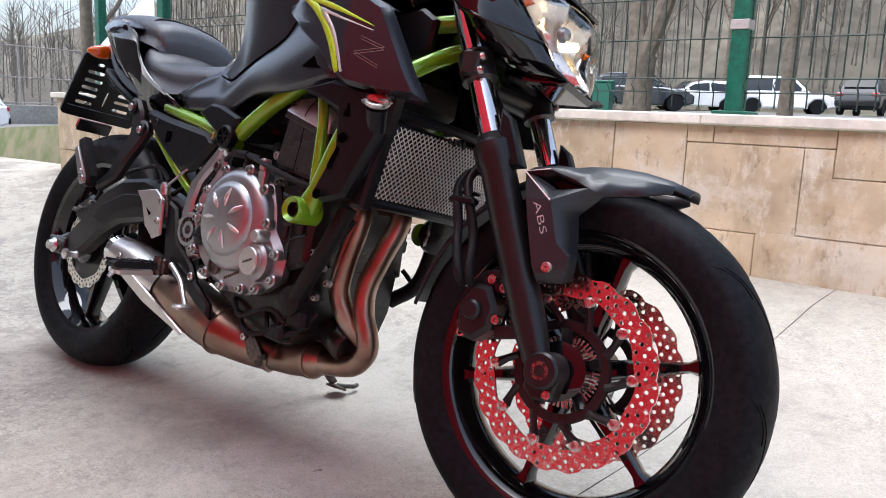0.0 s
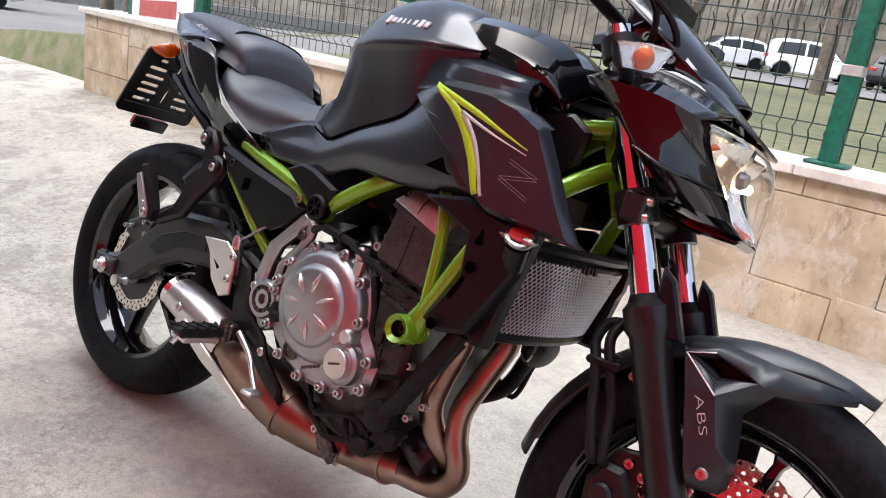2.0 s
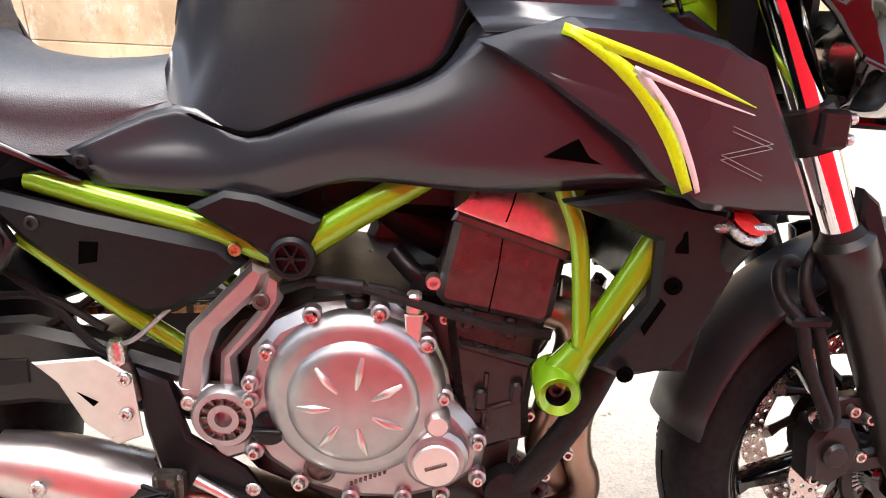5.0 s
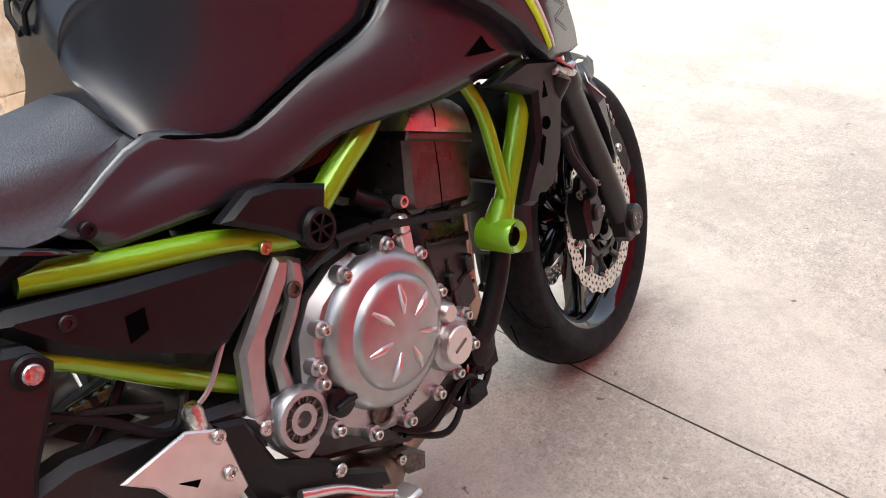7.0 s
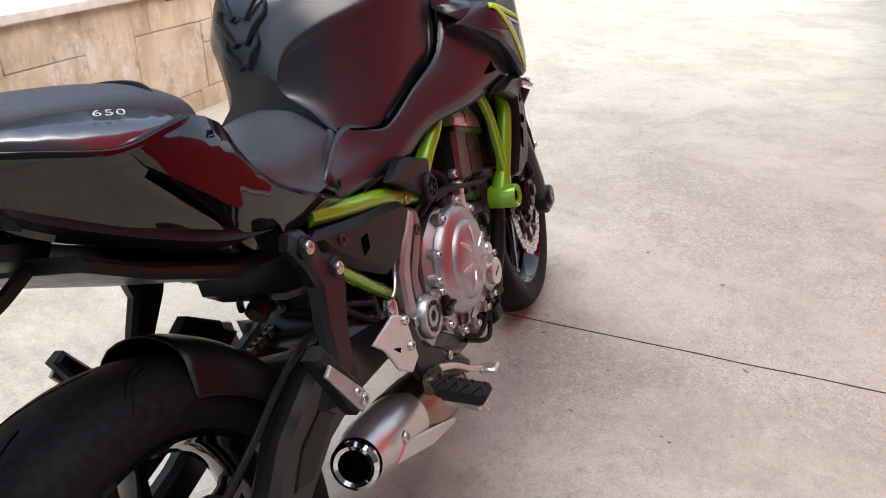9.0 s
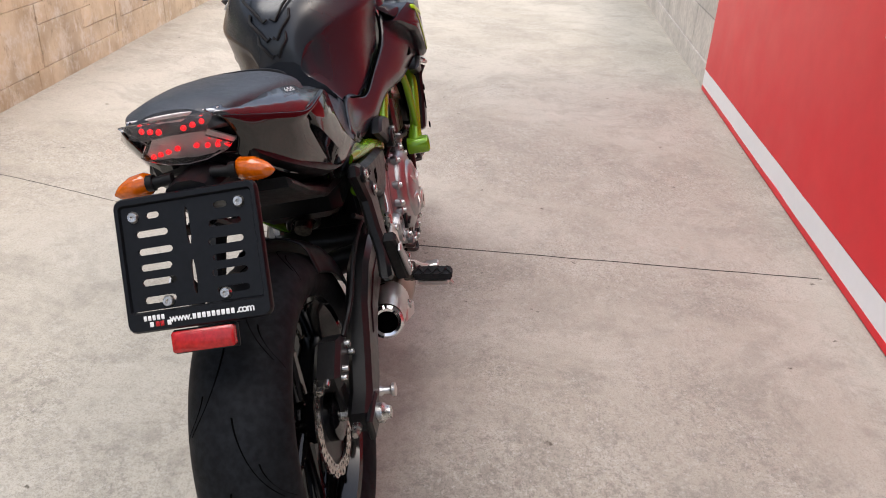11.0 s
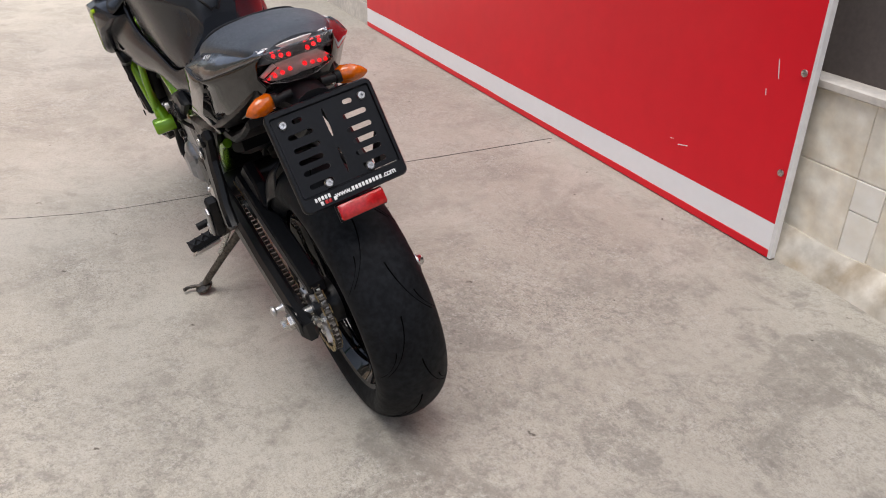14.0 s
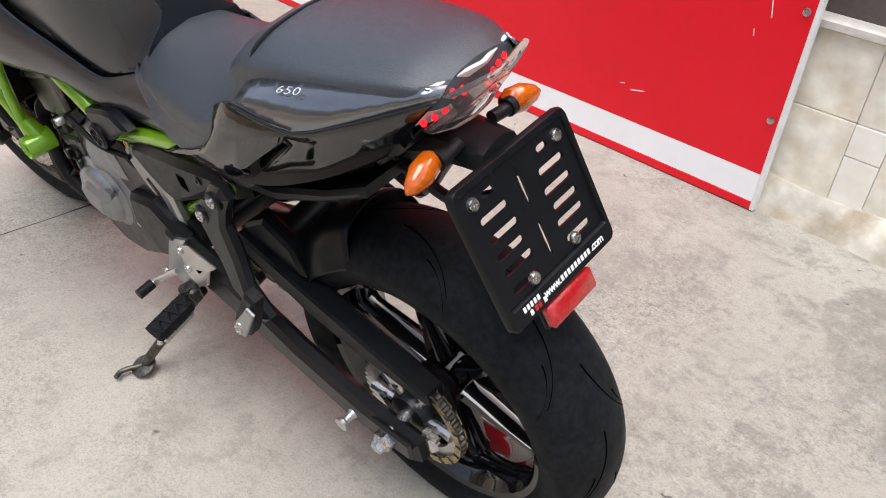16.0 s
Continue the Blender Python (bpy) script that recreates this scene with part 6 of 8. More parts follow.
for k in range(7):
    a = 2 * math.pi * k / 7 + 0.5
    q = Vector((math.cos(a), 0, math.sin(a)))
    part("rib", Shape().tube([Vector(DC) + q * 0.024 + Vector((0, -0.1975, 0)), Vector(DC) + q * 0.042 + Vector((0, -0.1985, 0)), Vector(DC) + q * 0.060 + Vector((0, -0.1935, 0))], [0.002, 0.0048, 0.0026], 8, 3), ALUP, clc)
for p in [(0.655, 0.538), (0.606, 0.4925), (0.587, 0.454), (0.5865, 0.434), (0.729, 0.5445), (0.7815, 0.510), (0.803, 0.447), (0.8435, 0.392), (0.846, 0.345), (0.805, 0.322), (0.761, 0.315), (0.700, 0.312), (0.641, 0.330), (0.590, 0.369)]:
    b = Shape().lathe([(0.0105, 0), (0.0105, 0.014), (0.008, 0.016)], (p[0], -0.156, p[1]), (0, -1, 0), 14)
    boss = part("boss", b, ALU, clc)
    bolt(boss, (p[0], -0.172, p[1]), (0, -1, 0), 0.007, 0.007)
FC = (0.797, 0, 0.373)
part("filler_boss", Shape().lathe([(0.040, -0.150), (0.037, -0.178), (0.032, -0.183)], FC, (0, 1, 0), 36), ALU, clc)
cap_ = part("filler_cap", Shape().lathe([(0.0, -0.194), (0.0245, -0.194), (0.0265, -0.192), (0.0265, -0.180)], FC, (0, 1, 0), 32, cap=False), ALUP, clc, "polished oil filler cap")
part("slot", Shape().box((FC[0], -0.1945, FC[2]), (0.026, 0.002, 0.004), 0.0005, Matrix.Rotation(radians(-20), 4, "Y")), DARKST, cap_)
part("plug", Shape().lathe([(0.0145, -0.150), (0.0145, -0.184), (0.011, -0.189), (0.0, -0.189)], (0.797, 0, 0.420), (0, 1, 0), 20, cap=False), ALUP, clc)
part("sight_glass", Shape().lathe([(0.019, -0.158), (0.019, -0.168), (0.0145, -0.169), (0.014, -0.165), (0.0, -0.165)], (0.664, 0, 0.347), (0, 1, 0), 24, cap=False), DARKST, clc, "round oil sight glass")
part("black_plug", Shape().lathe([(0.0195, -0.155), (0.0195, -0.172), (0.016, -0.174), (0.0, -0.174)], (0.607, 0, 0.398), (0, 1, 0), 20, cap=False).box((0.607, -0.176, 0.398), (0.032, 0.008, 0.007), 0.001), PLAST, clc)
nm = Shape()
for i in range(8):
    nm.box((0.700 + 0.0055 * i, -0.1635, 0.327 + 0.0025 * i), (0.0036, 0.002, 0.006), 0.0005)
part("name_bars", nm, DARKST, clc)
part("cover_sensor", Shape().lathe([(0.014, 0), (0.014, 0.012), (0.010, 0.015), (0.010, 0.024)], (0.703, -0.150, 0.548), (0, -0.3, 1), 18), PLAST, clc)
# alternator cover on the other flank
gc = Shape().lathe([(0.090, 0.12), (0.088, 0.140), (0.082, 0.152), (0.066, 0.158), (0.060, 0.170), (0.048, 0.176), (0.0, 0.178)], (0.80, 0, 0.385), (0, 1, 0), 40, cap=False)
gc.prism([(0.66, 0.42), (0.72, 0.50), (0.80, 0.49), (0.80, 0.36), (0.70, 0.33)], 0.12, 0.150, 0.010)
gc.prism([(0.69, 0.50), (0.725, 0.555), (0.79, 0.560), (0.835, 0.48), (0.84, 0.42), (0.72, 0.42)], 0.11, 0.142, 0.010)
gc.lathe([(0.094, 0.118), (0.094, 0.134), (0.090, 0.138), (0.080, 0.138)], (0.80, 0, 0.385), (0, 1, 0), 40, cap=False)
gc.prism([(0.735, 0.420), (0.800, 0.436), (0.850, 0.405), (0.835, 0.352), (0.765, 0.340)], 0.145, 0.186, 0.016)
gc.prism([(0.66, 0.47), (0.70, 0.58), (0.745, 0.585), (0.80, 0.50), (0.80, 0.44)], 0.118, 0.156, 0.012)
alt = part("alternator_cover", gc, ALUD, eng, "silver cast alternator cover")
sc2 = Shape().prism([(0.48, 0.44), (0.56, 0.49), (0.64, 0.47), (0.66, 0.40), (0.60, 0.34), (0.51, 0.36)], 0.115, 0.150, 0.010)
part("sprocket_cover", sc2, PLAST, eng)
for p in ((0.712, 0.555), (0.700, 0.535), (0.70, 0.475), (0.775, 0.455), (0.70, 0.35), (0.80, 0.31), (0.88, 0.385)):
    bolt(alt, (p[0], 0.146, p[1]), (0, 1, 0), 0.007, 0.010)
for k in range(7):
    bolt(alt, (0.80 + 0.089 * math.cos(k * 0.9), 0.136, 0.385 + 0.089 * math.sin(k * 0.9)), (0, 1, 0), 0.0065, 0.010)
alt.location.y = -0.024

# ---- exhaust ----
part("header_pipe", Shape().tube([(0.950, -0.018, 0.520), (0.985, -0.022, 0.518), (1.010, -0.030, 0.492), (0.996, -0.048, 0.425), (0.979, -0.056, 0.362), (0.984, -0.056, 0.312), (0.998, -0.052, 0.276), (0.998, -0.046, 0.244), (0.966, -0.040, 0.212), (0.90, -0.035, 0.198), (0.84, -0.030, 0.193)], 0.0205, 20), PIPE, bike, "heat-tinted steel exhaust header")
part("header_pipe", Shape().tube([(0.925, -0.075, 0.520), (0.948, -0.080, 0.512), (0.957, -0.082, 0.478), (0.940, -0.082, 0.405), (0.931, -0.076, 0.345), (0.945, -0.058, 0.298), (0.966, -0.028, 0.262), (0.960, -0.002, 0.234), (0.91, 0.006, 0.216), (0.84, -0.018, 0.204)], 0.0205, 20), PIPE, bike, "heat-tinted steel exhaust header")
co = Shape().tube([(0.885, -0.028, 0.204), (0.85, -0.028, 0.198), (0.80, -0.032, 0.188), (0.765, -0.038, 0.183), (0.735, -0.052, 0.186)], [0.028, 0.037, 0.034, 0.030, 0.032], 24, 4)
part("collector", co, PIPE, bike, "welded exhaust collector")
cat = part("silencer", Shape().tube([(0.75, -0.046, 0.183), (0.70, -0.070, 0.195), (0.645, -0.094, 0.212), (0.60, -0.100, 0.225), (0.52, -0.104, 0.248), (0.44, -0.108, 0.272)], [0.033, 0.042, 0.052, 0.056, 0.056, 0.050], 28, 4), PIPE, bike, "underslung steel silencer")
for c0, c1, r in (((0.645, -0.094, 0.212), (0.637, -0.095, 0.2145), 0.0565), ((0.852, -0.028, 0.198), (0.844, -0.028, 0.197), 0.0395), ((0.755, -0.044, 0.182), (0.747, -0.047, 0.184), 0.036)):
    part("band", Shape().tube([c0, c1], r, 28, 1), PIPE, cat)
part("clamp", Shape().prism([(0.70, 0.235), (0.74, 0.225), (0.775, 0.19), (0.768, 0.165), (0.735, 0.178)], -0.105, -0.085, 0.005), DARKST, cat)
bolt(cat, (0.722, -0.106, 0.215), (0, -1, 0), 0.008, 0.006)
tipc = Shape().tube([(0.45, -0.112, 0.268), (0.40, -0.118, 0.285), (0.33, -0.128, 0.308), (0.275, -0.138, 0.322)], [0.050, 0.049, 0.045, 0.037], 28, 4, cap=False)
tc = part("tail_cap", tipc, ALUP, cat, "brushed silver silencer end cover")
part("outlet", Shape().lathe([(0.034, -0.01), (0.036, 0.012), (0.030, 0.016), (0.024, 0.014), (0.022, -0.02), (0.0, -0.022)], (0.272, -0.139, 0.323), (-0.93, -0.22, 0.26), 26, cap=False), CHROME, cat)
# black disc just inside the lip, painting the darkness of the bore
part("outlet_bore", Shape().lathe([(0.023, -0.012), (0.0, -0.012)], (0.272, -0.139, 0.323), (-0.93, -0.22, 0.26), 20, cap=False), RECESS_SHADE, cat)
part("heat_fin", Shape().prism([(0.325, 0.282), (0.355, 0.298), (0.45, 0.256), (0.575, 0.190), (0.565, 0.185), (0.44, 0.232)], -0.172, -0.166, 0.002, warp=lambda p: Vector((p.x, p.y + 0.16 * max(0, p.x - 0.42), p.z))), ALUP, cat, "thin polished heat shield fin")
bolt(tc, (0.345, -0.180, 0.315), (0, -1, 0.1), 0.010, 0.006)

# ---- radiator ----
def rad_x(y, z):
    return 1.062 + 0.28 * (z - 0.52) - 0.9 * y * y


rad = Shape()
rows = [[Vector((rad_x(y, z) - 0.012, y, z)) for y in np.linspace(-0.165, 0.165, 9)] for z in (0.520, 0.655)]
rad.rings(rows, cap=False, closed=False)
rd = part("radiator", rad, ENGB, bike, "black radiator behind a silver mesh guard", solid=0.028, off=0)
fr = Shape()
for z in (0.514, 0.668):
    fr.tube([(rad_x(y, z), y, z) for y in np.linspace(-0.172, 0.172, 9)], 0.009, 8, 2)
for sy in (-1, 1):
    fr.tube([(rad_x(0.172, 0.514), sy * 0.172, 0.514), (rad_x(0.172, 0.668), sy * 0.172, 0.668)], 0.009, 8, 1)
    fr.prism([(1.03, 0.50), (1.062, 0.50), (1.095, 0.69), (1.045, 0.69)], sy * 0.165, sy * 0.196, 0.006)
part("guard_frame", fr, PLAST, rd)
ms = Shape()
cell_y, cell_z = 0.0095, 0.0062
ny, nz = int(0.31 / cell_y), int(0.130 / cell_z)
for sgn in (-1, 1):
    for k in range(-nz, ny + nz):
        pts = []
        for j in range(0, nz + 1):
            y = -0.155 + (k + sgn * j * 0.5 + (nz * 0.5 if sgn < 0 else 0)) * cell_y
            z = 0.523 + j * cell_z
            if -0.162 <= y <= 0.162:
                pts.append((y, z))
        if len(pts) > 2:
            for (y0, z0), (y1, z1) in ((pts[0], pts[len(pts) // 2]), (pts[len(pts) // 2], pts[-1])):
                ms.tube([(rad_x(y0, z0) + 0.006, y0, z0), (rad_x(y1, z1) + 0.006, y1, z1)], 0.0011, 4, 1)
part("mesh", ms, ALUP, rd, "silver expanded-metal mesh")
em = Shape()
for i in range(4):
    em.box((rad_x(-0.03, 0.648) + 0.012, -0.052 + 0.014 * i, 0.648), (0.004, 0.008, 0.014 if i % 2 else 0.010), 0.001)
part("name_bars", em, PLAST, rd)
rc = part("radiator_cap", Shape().lathe([(0.020, 0), (0.022, 0.003), (0.022, 0.008), (0.010, 0.011), (0.0, 0.011)], (1.083, -0.222, 0.668), (0.3, -0.45, 0.85), 20, cap=False).box((1.083, -0.224, 0.672), (0.060, 0.018, 0.009), 0.004), STEEL, rd, "metal radiator cap with a red warning sticker")
part("sticker", Shape().lathe([(0.017, 0.012), (0.0, 0.0125)], (1.083, -0.222, 0.668), (0.3, -0.45, 0.85), 18, cap=False), REDPLAST, rc)
part("cap_neck", Shape().tube([(1.05, -0.19, 0.56), (1.07, -0.20, 0.62), (1.083, -0.22, 0.662)], [0.014, 0.016, 0.018], 14), PLAST, rd)
hn = part("horn", Shape().lathe([(0.036, -0.008), (0.038, 0.0), (0.034, 0.010), (0.028, 0.012), (0.010, 0.018), (0.0, 0.018)], (1.010, 0.085, 0.480), (0.85, -0.35, -0.3), 28), ENGB, bike, "round black horn")
part("bracket", Shape().tube([(1.0, 0.07, 0.47), (1.01, 0.05, 0.46), (1.02, 0.045, 0.485), (1.01, 0.06, 0.515)], 0.0035, 6), STEEL, hn)

# ---- seat and tail ----
def body(stn, n=5, closed=True):
    """Sections (x, half width, top, bottom, crown) lofted along x."""
    rings = []
    for x, w, zt, zb, cr in stn:
        zm = min(zb + (zt - zb) * 0.62, zt - cr * 0.85)
        half = [(0, zt), (0.5, zt - cr * 0.16), (0.82, zt - cr * 0.55), (0.98, zm), (1.0, zb + (zt - zb) * 0.3), (0.94, zb)]
        r = [Vector((x, -u * w, z)) for u, z in half]
        rings.append(r + [Vector((p.x, -p.y, p.z)) for p in r[::-1][:-1]])
    cols = [curve_pts([r[i] for r in rings], n) for i in range(len(rings[0]))]
    dense = [[c[j] for c in cols] for j in range(len(cols[0]))]
    dd = []
    for r in dense:
        h = curve_pts(r + [r[0]], 3)[:-1]
        dd.append(h)
    return Shape().rings(dd)


part("rider_seat", body([(0.540, 0.066, 0.806, 0.745, 0.055), (0.505, 0.096, 0.802, 0.738, 0.060), (0.47, 0.110, 0.796, 0.722, 0.056), (0.42, 0.122, 0.789, 0.692, 0.046), (0.35, 0.133, 0.786, 0.690, 0.036), (0.27, 0.142, 0.797, 0.720, 0.035), (0.215, 0.132, 0.835, 0.73, 0.035), (0.19, 0.11, 0.85, 0.75, 0.03)]), VINYL, bike, "black leather-grained vinyl rider seat", sharp=70)
pil = part("pillion_seat", body([(0.238, 0.094, 0.845, 0.80, 0.02), (0.212, 0.112, 0.890, 0.81, 0.03), (0.13, 0.118, 0.914, 0.83, 0.03), (0.03, 0.106, 0.926, 0.855, 0.03), (-0.05, 0.086, 0.931, 0.875, 0.025), (-0.094, 0.060, 0.922, 0.888, 0.02)]), VINYL, bike, "black vinyl pillion seat", sharp=70)
part("seam", Shape().tube([(0.17, -0.116, 0.850), (0.175, -0.088, 0.893), (0.18, 0, 0.902), (0.175, 0.088, 0.893), (0.17, 0.116, 0.850)], 0.0030, 6), HOSE, pil)
A_ = [(0.176, -0.112, 0.858), (0.140, -0.118, 0.874), (0.068, -0.112, 0.890), (0.0, -0.098, 0.900), (-0.05, -0.080, 0.908), (-0.100, -0.056, 0.917)]
B_ = [(0.152, -0.158, 0.857), (0.110, -0.158, 0.855), (0.055, -0.151, 0.852), (0.0, -0.126, 0.869), (-0.05, -0.096, 0.887), (-0.098, -0.068, 0.906)]
C_ = [(0.082, -0.138, 0.815), (0.062, -0.138, 0.828), (0.030, -0.130, 0.840), (-0.01, -0.112, 0.855), (-0.05, -0.092, 0.872), (-0.084, -0.072, 0.893)]
D_ = [(0.172, -0.130, 0.732), (0.120, -0.126, 0.756), (0.070, -0.118, 0.776), (0.02, -0.100, 0.803), (-0.025, -0.084, 0.830), (-0.058, -0.072, 0.862)]
E_ = [(0.212, -0.114, 0.678), (0.135, -0.108, 0.722), (0.075, -0.100, 0.748), (0.02, -0.086, 0.776), (-0.020, -0.072, 0.804), (-0.045, -0.060, 0.836)]
F_ = [(x, y * 0.55, z + 0.004) for x, y, z in E_]
# forward side panel: upper, ridge and lower edges from its tongue to the crest corner
G_ = [(0.410, -0.146, 0.672), (0.305, -0.150, 0.722), (0.250, -0.152, 0.760), (0.218, -0.154, 0.800), (0.198, -0.156, 0.836), (0.152, -0.158, 0.857), (0.110, -0.158, 0.856), (0.056, -0.151, 0.853)]
I_ = [(0.405, -0.146, 0.665), (0.345, -0.150, 0.652), (0.300, -0.151, 0.651), (0.254, -0.151, 0.661), (0.220, -0.150, 0.676), (0.196, -0.150, 0.704), (0.165, -0.150, 0.742), (0.090, -0.148, 0.815)]
H_ = [(0.408, -0.147, 0.669), (0.325, -0.154, 0.703), (0.282, -0.158, 0.725), (0.245, -0.160, 0.745), (0.216, -0.158, 0.745), (0.186, -0.155, 0.740), (0.150, -0.154, 0.768), (0.080, -0.150, 0.827)]
I_ = [(x, y + 0.024, z) for x, y, z in I_]
J_ = [(x + 0.004, y + 0.016, z - 0.002) for x, y, z in I_]


def densify(r, n=6):
    return curve_pts(r, n)


part("tail_core", body([(0.36, 0.125, 0.74, 0.668, 0.02), (0.20, 0.125, 0.80, 0.690, 0.03), (0.08, 0.112, 0.845, 0.742, 0.03), (-0.02, 0.085, 0.882, 0.806, 0.025), (-0.040, 0.066, 0.888, 0.838, 0.02)]), PLAST, bike, "black tail section under the seats", sharp=60)
for sy in (-1, 1):
    s = Shape()
    for r0, r1 in ((B_, C_), (C_, D_), (D_, E_), (E_, F_)):
        q0, q1 = densify(r0), densify(r1)
        s.rings([q0, [a.lerp(b, 0.5) for a, b in zip(q0, q1)], q1], cap=False, closed=False)
    s2 = Shape().rings([densify(A_, 2), densify(B_, 2)], cap=False, closed=False)
    s3 = Shape()
    for r0, r1 in ((G_, H_), (H_, I_), (I_, J_)):
        q0, q1 = densify(r0, 2), densify(r1, 2)
        s3.rings([q0, [a.lerp(b, 0.5) for a, b in zip(q0, q1)], q1], cap=False, closed=False)
    if sy > 0:
        s.mirror(False), s2.mirror(False), s3.mirror(False)
    flank = part("tail_flank", s, GLOSS, bike, "gloss black tail cowl flank", solid=0.004, sharp=20, weld=True)
    part("top_facet", s2, METBLK, flank, "metallic black upper facet", solid=0.004)
    part("side_panel", s3, GLOSS, flank, "gloss black side panel", solid=0.004, sharp=30, weld=True)
    cu = bpy.data.curves.new("size_text", "FONT")
    cu.body, cu.size, cu.extrude, cu.space_character, cu.shear, cu.offset = "650", 0.0135, 0.0004, 1.1, 0.25, -0.0003
    cu.align_x, cu.align_y = "CENTER", "CENTER"
    tx = new("lettering", cu)
    tx.data.materials.append(WHITE)
    tx.parent = flank
    lo, hi = Vector(B_[1]).lerp(Vector(B_[2]), 0.75), Vector(A_[1]).lerp(Vector(A_[2]), 0.75)
    e1, up = (Vector(A_[1]) - Vector(A_[2])).normalized(), (hi - lo)
    cen = (lo + hi) / 2 + up * 0.28
    if sy > 0:
        e1, up, cen = Vector((-e1.x, e1.y, -e1.z)), Vector((up.x, -up.y, up.z)), Vector((cen.x, -cen.y, cen.z))
    e3 = e1.cross(up).normalized()
    e2 = e3.cross(e1).normalized()
    tx.matrix_basis = Matrix.Translation(cen + e3 * 0.0035) @ Matrix((e1 * 1.9, e2, e3)).transposed().to_4x4()
# tail lamp
TLO = [(-0.070, 0.912), (0.0, 0.918), (0.070, 0.912), (0.052, 0.892), (0.044, 0.880), (0.070, 0.856), (0.060, 0.848), (0.030, 0.840), (0.0, 0.838), (-0.030, 0.840), (-0.060, 0.848), (-0.070, 0.856), (-0.044, 0.880), (-0.052, 0.892)]


def lamp_x(y, z):
    return -0.101 - (z - 0.875) * 0.60 + 3.6 * y * y


tl = part("tail_lamp", Shape().prism(TLO, 0.0, 0.010, 0.002, plane="yz", warp=lambda p: Vector((lamp_x(p.y, p.z) + p.x - 0.006, p.y, p.z))), SMOKE, bike, "clear grey tail lamp with red cells")
tl.visible_shadow = False
part("lamp_back", Shape().prism([(y * 0.98, z) for y, z in TLO], 0.022, 0.028, 0.001, plane="yz", warp=lambda p: Vector((lamp_x(p.y, p.z) + p.x, p.y, p.z))), LAMPBK, tl)
for z, ys in ((0.903, (-0.056, -0.044, -0.031, -0.018, 0.018, 0.031, 0.044, 0.056)), (0.853, (-0.056, -0.043, -0.029, -0.014, 0.014, 0.029, 0.043, 0.056))):
    for y in ys:
        part("led_cell", Shape().lathe([(0.0042, 0), (0.0038, -0.003), (0.0, -0.004)], (lamp_x(y, z) + 0.018, y, z - 0.010 * (1 - abs(y) / 0.06) * (1 if z > 0.88 else -1)), (1, 0, 0), 10), LED, tl)
part("under_tail", Shape().prism([(0.32, 0.668), (0.20, 0.70), (0.05, 0.76), (-0.035, 0.812), (-0.04, 0.840), (0.0, 0.82), (0.30, 0.70)], -0.085, 0.085, 0.008), PLAST, bike, "black inner tail panel")

part("under_tray", Shape().prism([(0.33, 0.655), (0.20, 0.672), (0.08, 0.724), (0.0, 0.768), (0.0, 0.750), (0.08, 0.704), (0.20, 0.648), (0.33, 0.626)], -0.112, 0.112, 0.006), PLAST, bike, "black tray under the tail")

# number plate carrier
pb = Shape().tube([(0.03, 0, 0.775), (-0.05, 0, 0.80), (-0.12, 0, 0.805)], [0.03, 0.026, 0.022], 10, 4, flat=1.6)
pb.tube([(0.02, 0.035, 0.765), (-0.07, 0.035, 0.735), (-0.135, 0.03, 0.77)], 0.008, 8)
pb.tube([(0.02, -0.035, 0.765), (-0.07, -0.035, 0.735), (-0.135, -0.03, 0.77)], 0.008, 8)
part("plate_carrier", pb, PLAST, bike, "black plate carrier arm")
PA, PB_ = Vector((-0.128, 0, 0.812)), Vector((-0.212, 0, 0.652))
down = (PB_ - PA).normalized()
HP = (PB_ - PA).length
outw = Vector((down.z, 0, -down.x)).normalized()
if outw.x > 0:
    outw = -outw


def on_plate(u, v, w=0.0):
    """u across to the left, v down the plate, w out of it."""
    return PA + Vector((0, u, 0)) + down * v + outw * w


def plate_box(s, u0, u1, v0, v1, w0, w1, bev=0.0012):
    M = Matrix((Vector((0, 1, 0)), down, outw)).transposed().to_4x4()
    s.box(on_plate((u0 + u1) / 2, (v0 + v1) / 2, (w0 + w1) / 2), (abs(u1 - u0), abs(v1 - v0), abs(w1 - w0)), bev, M)


W = 0.104
ph = Shape()


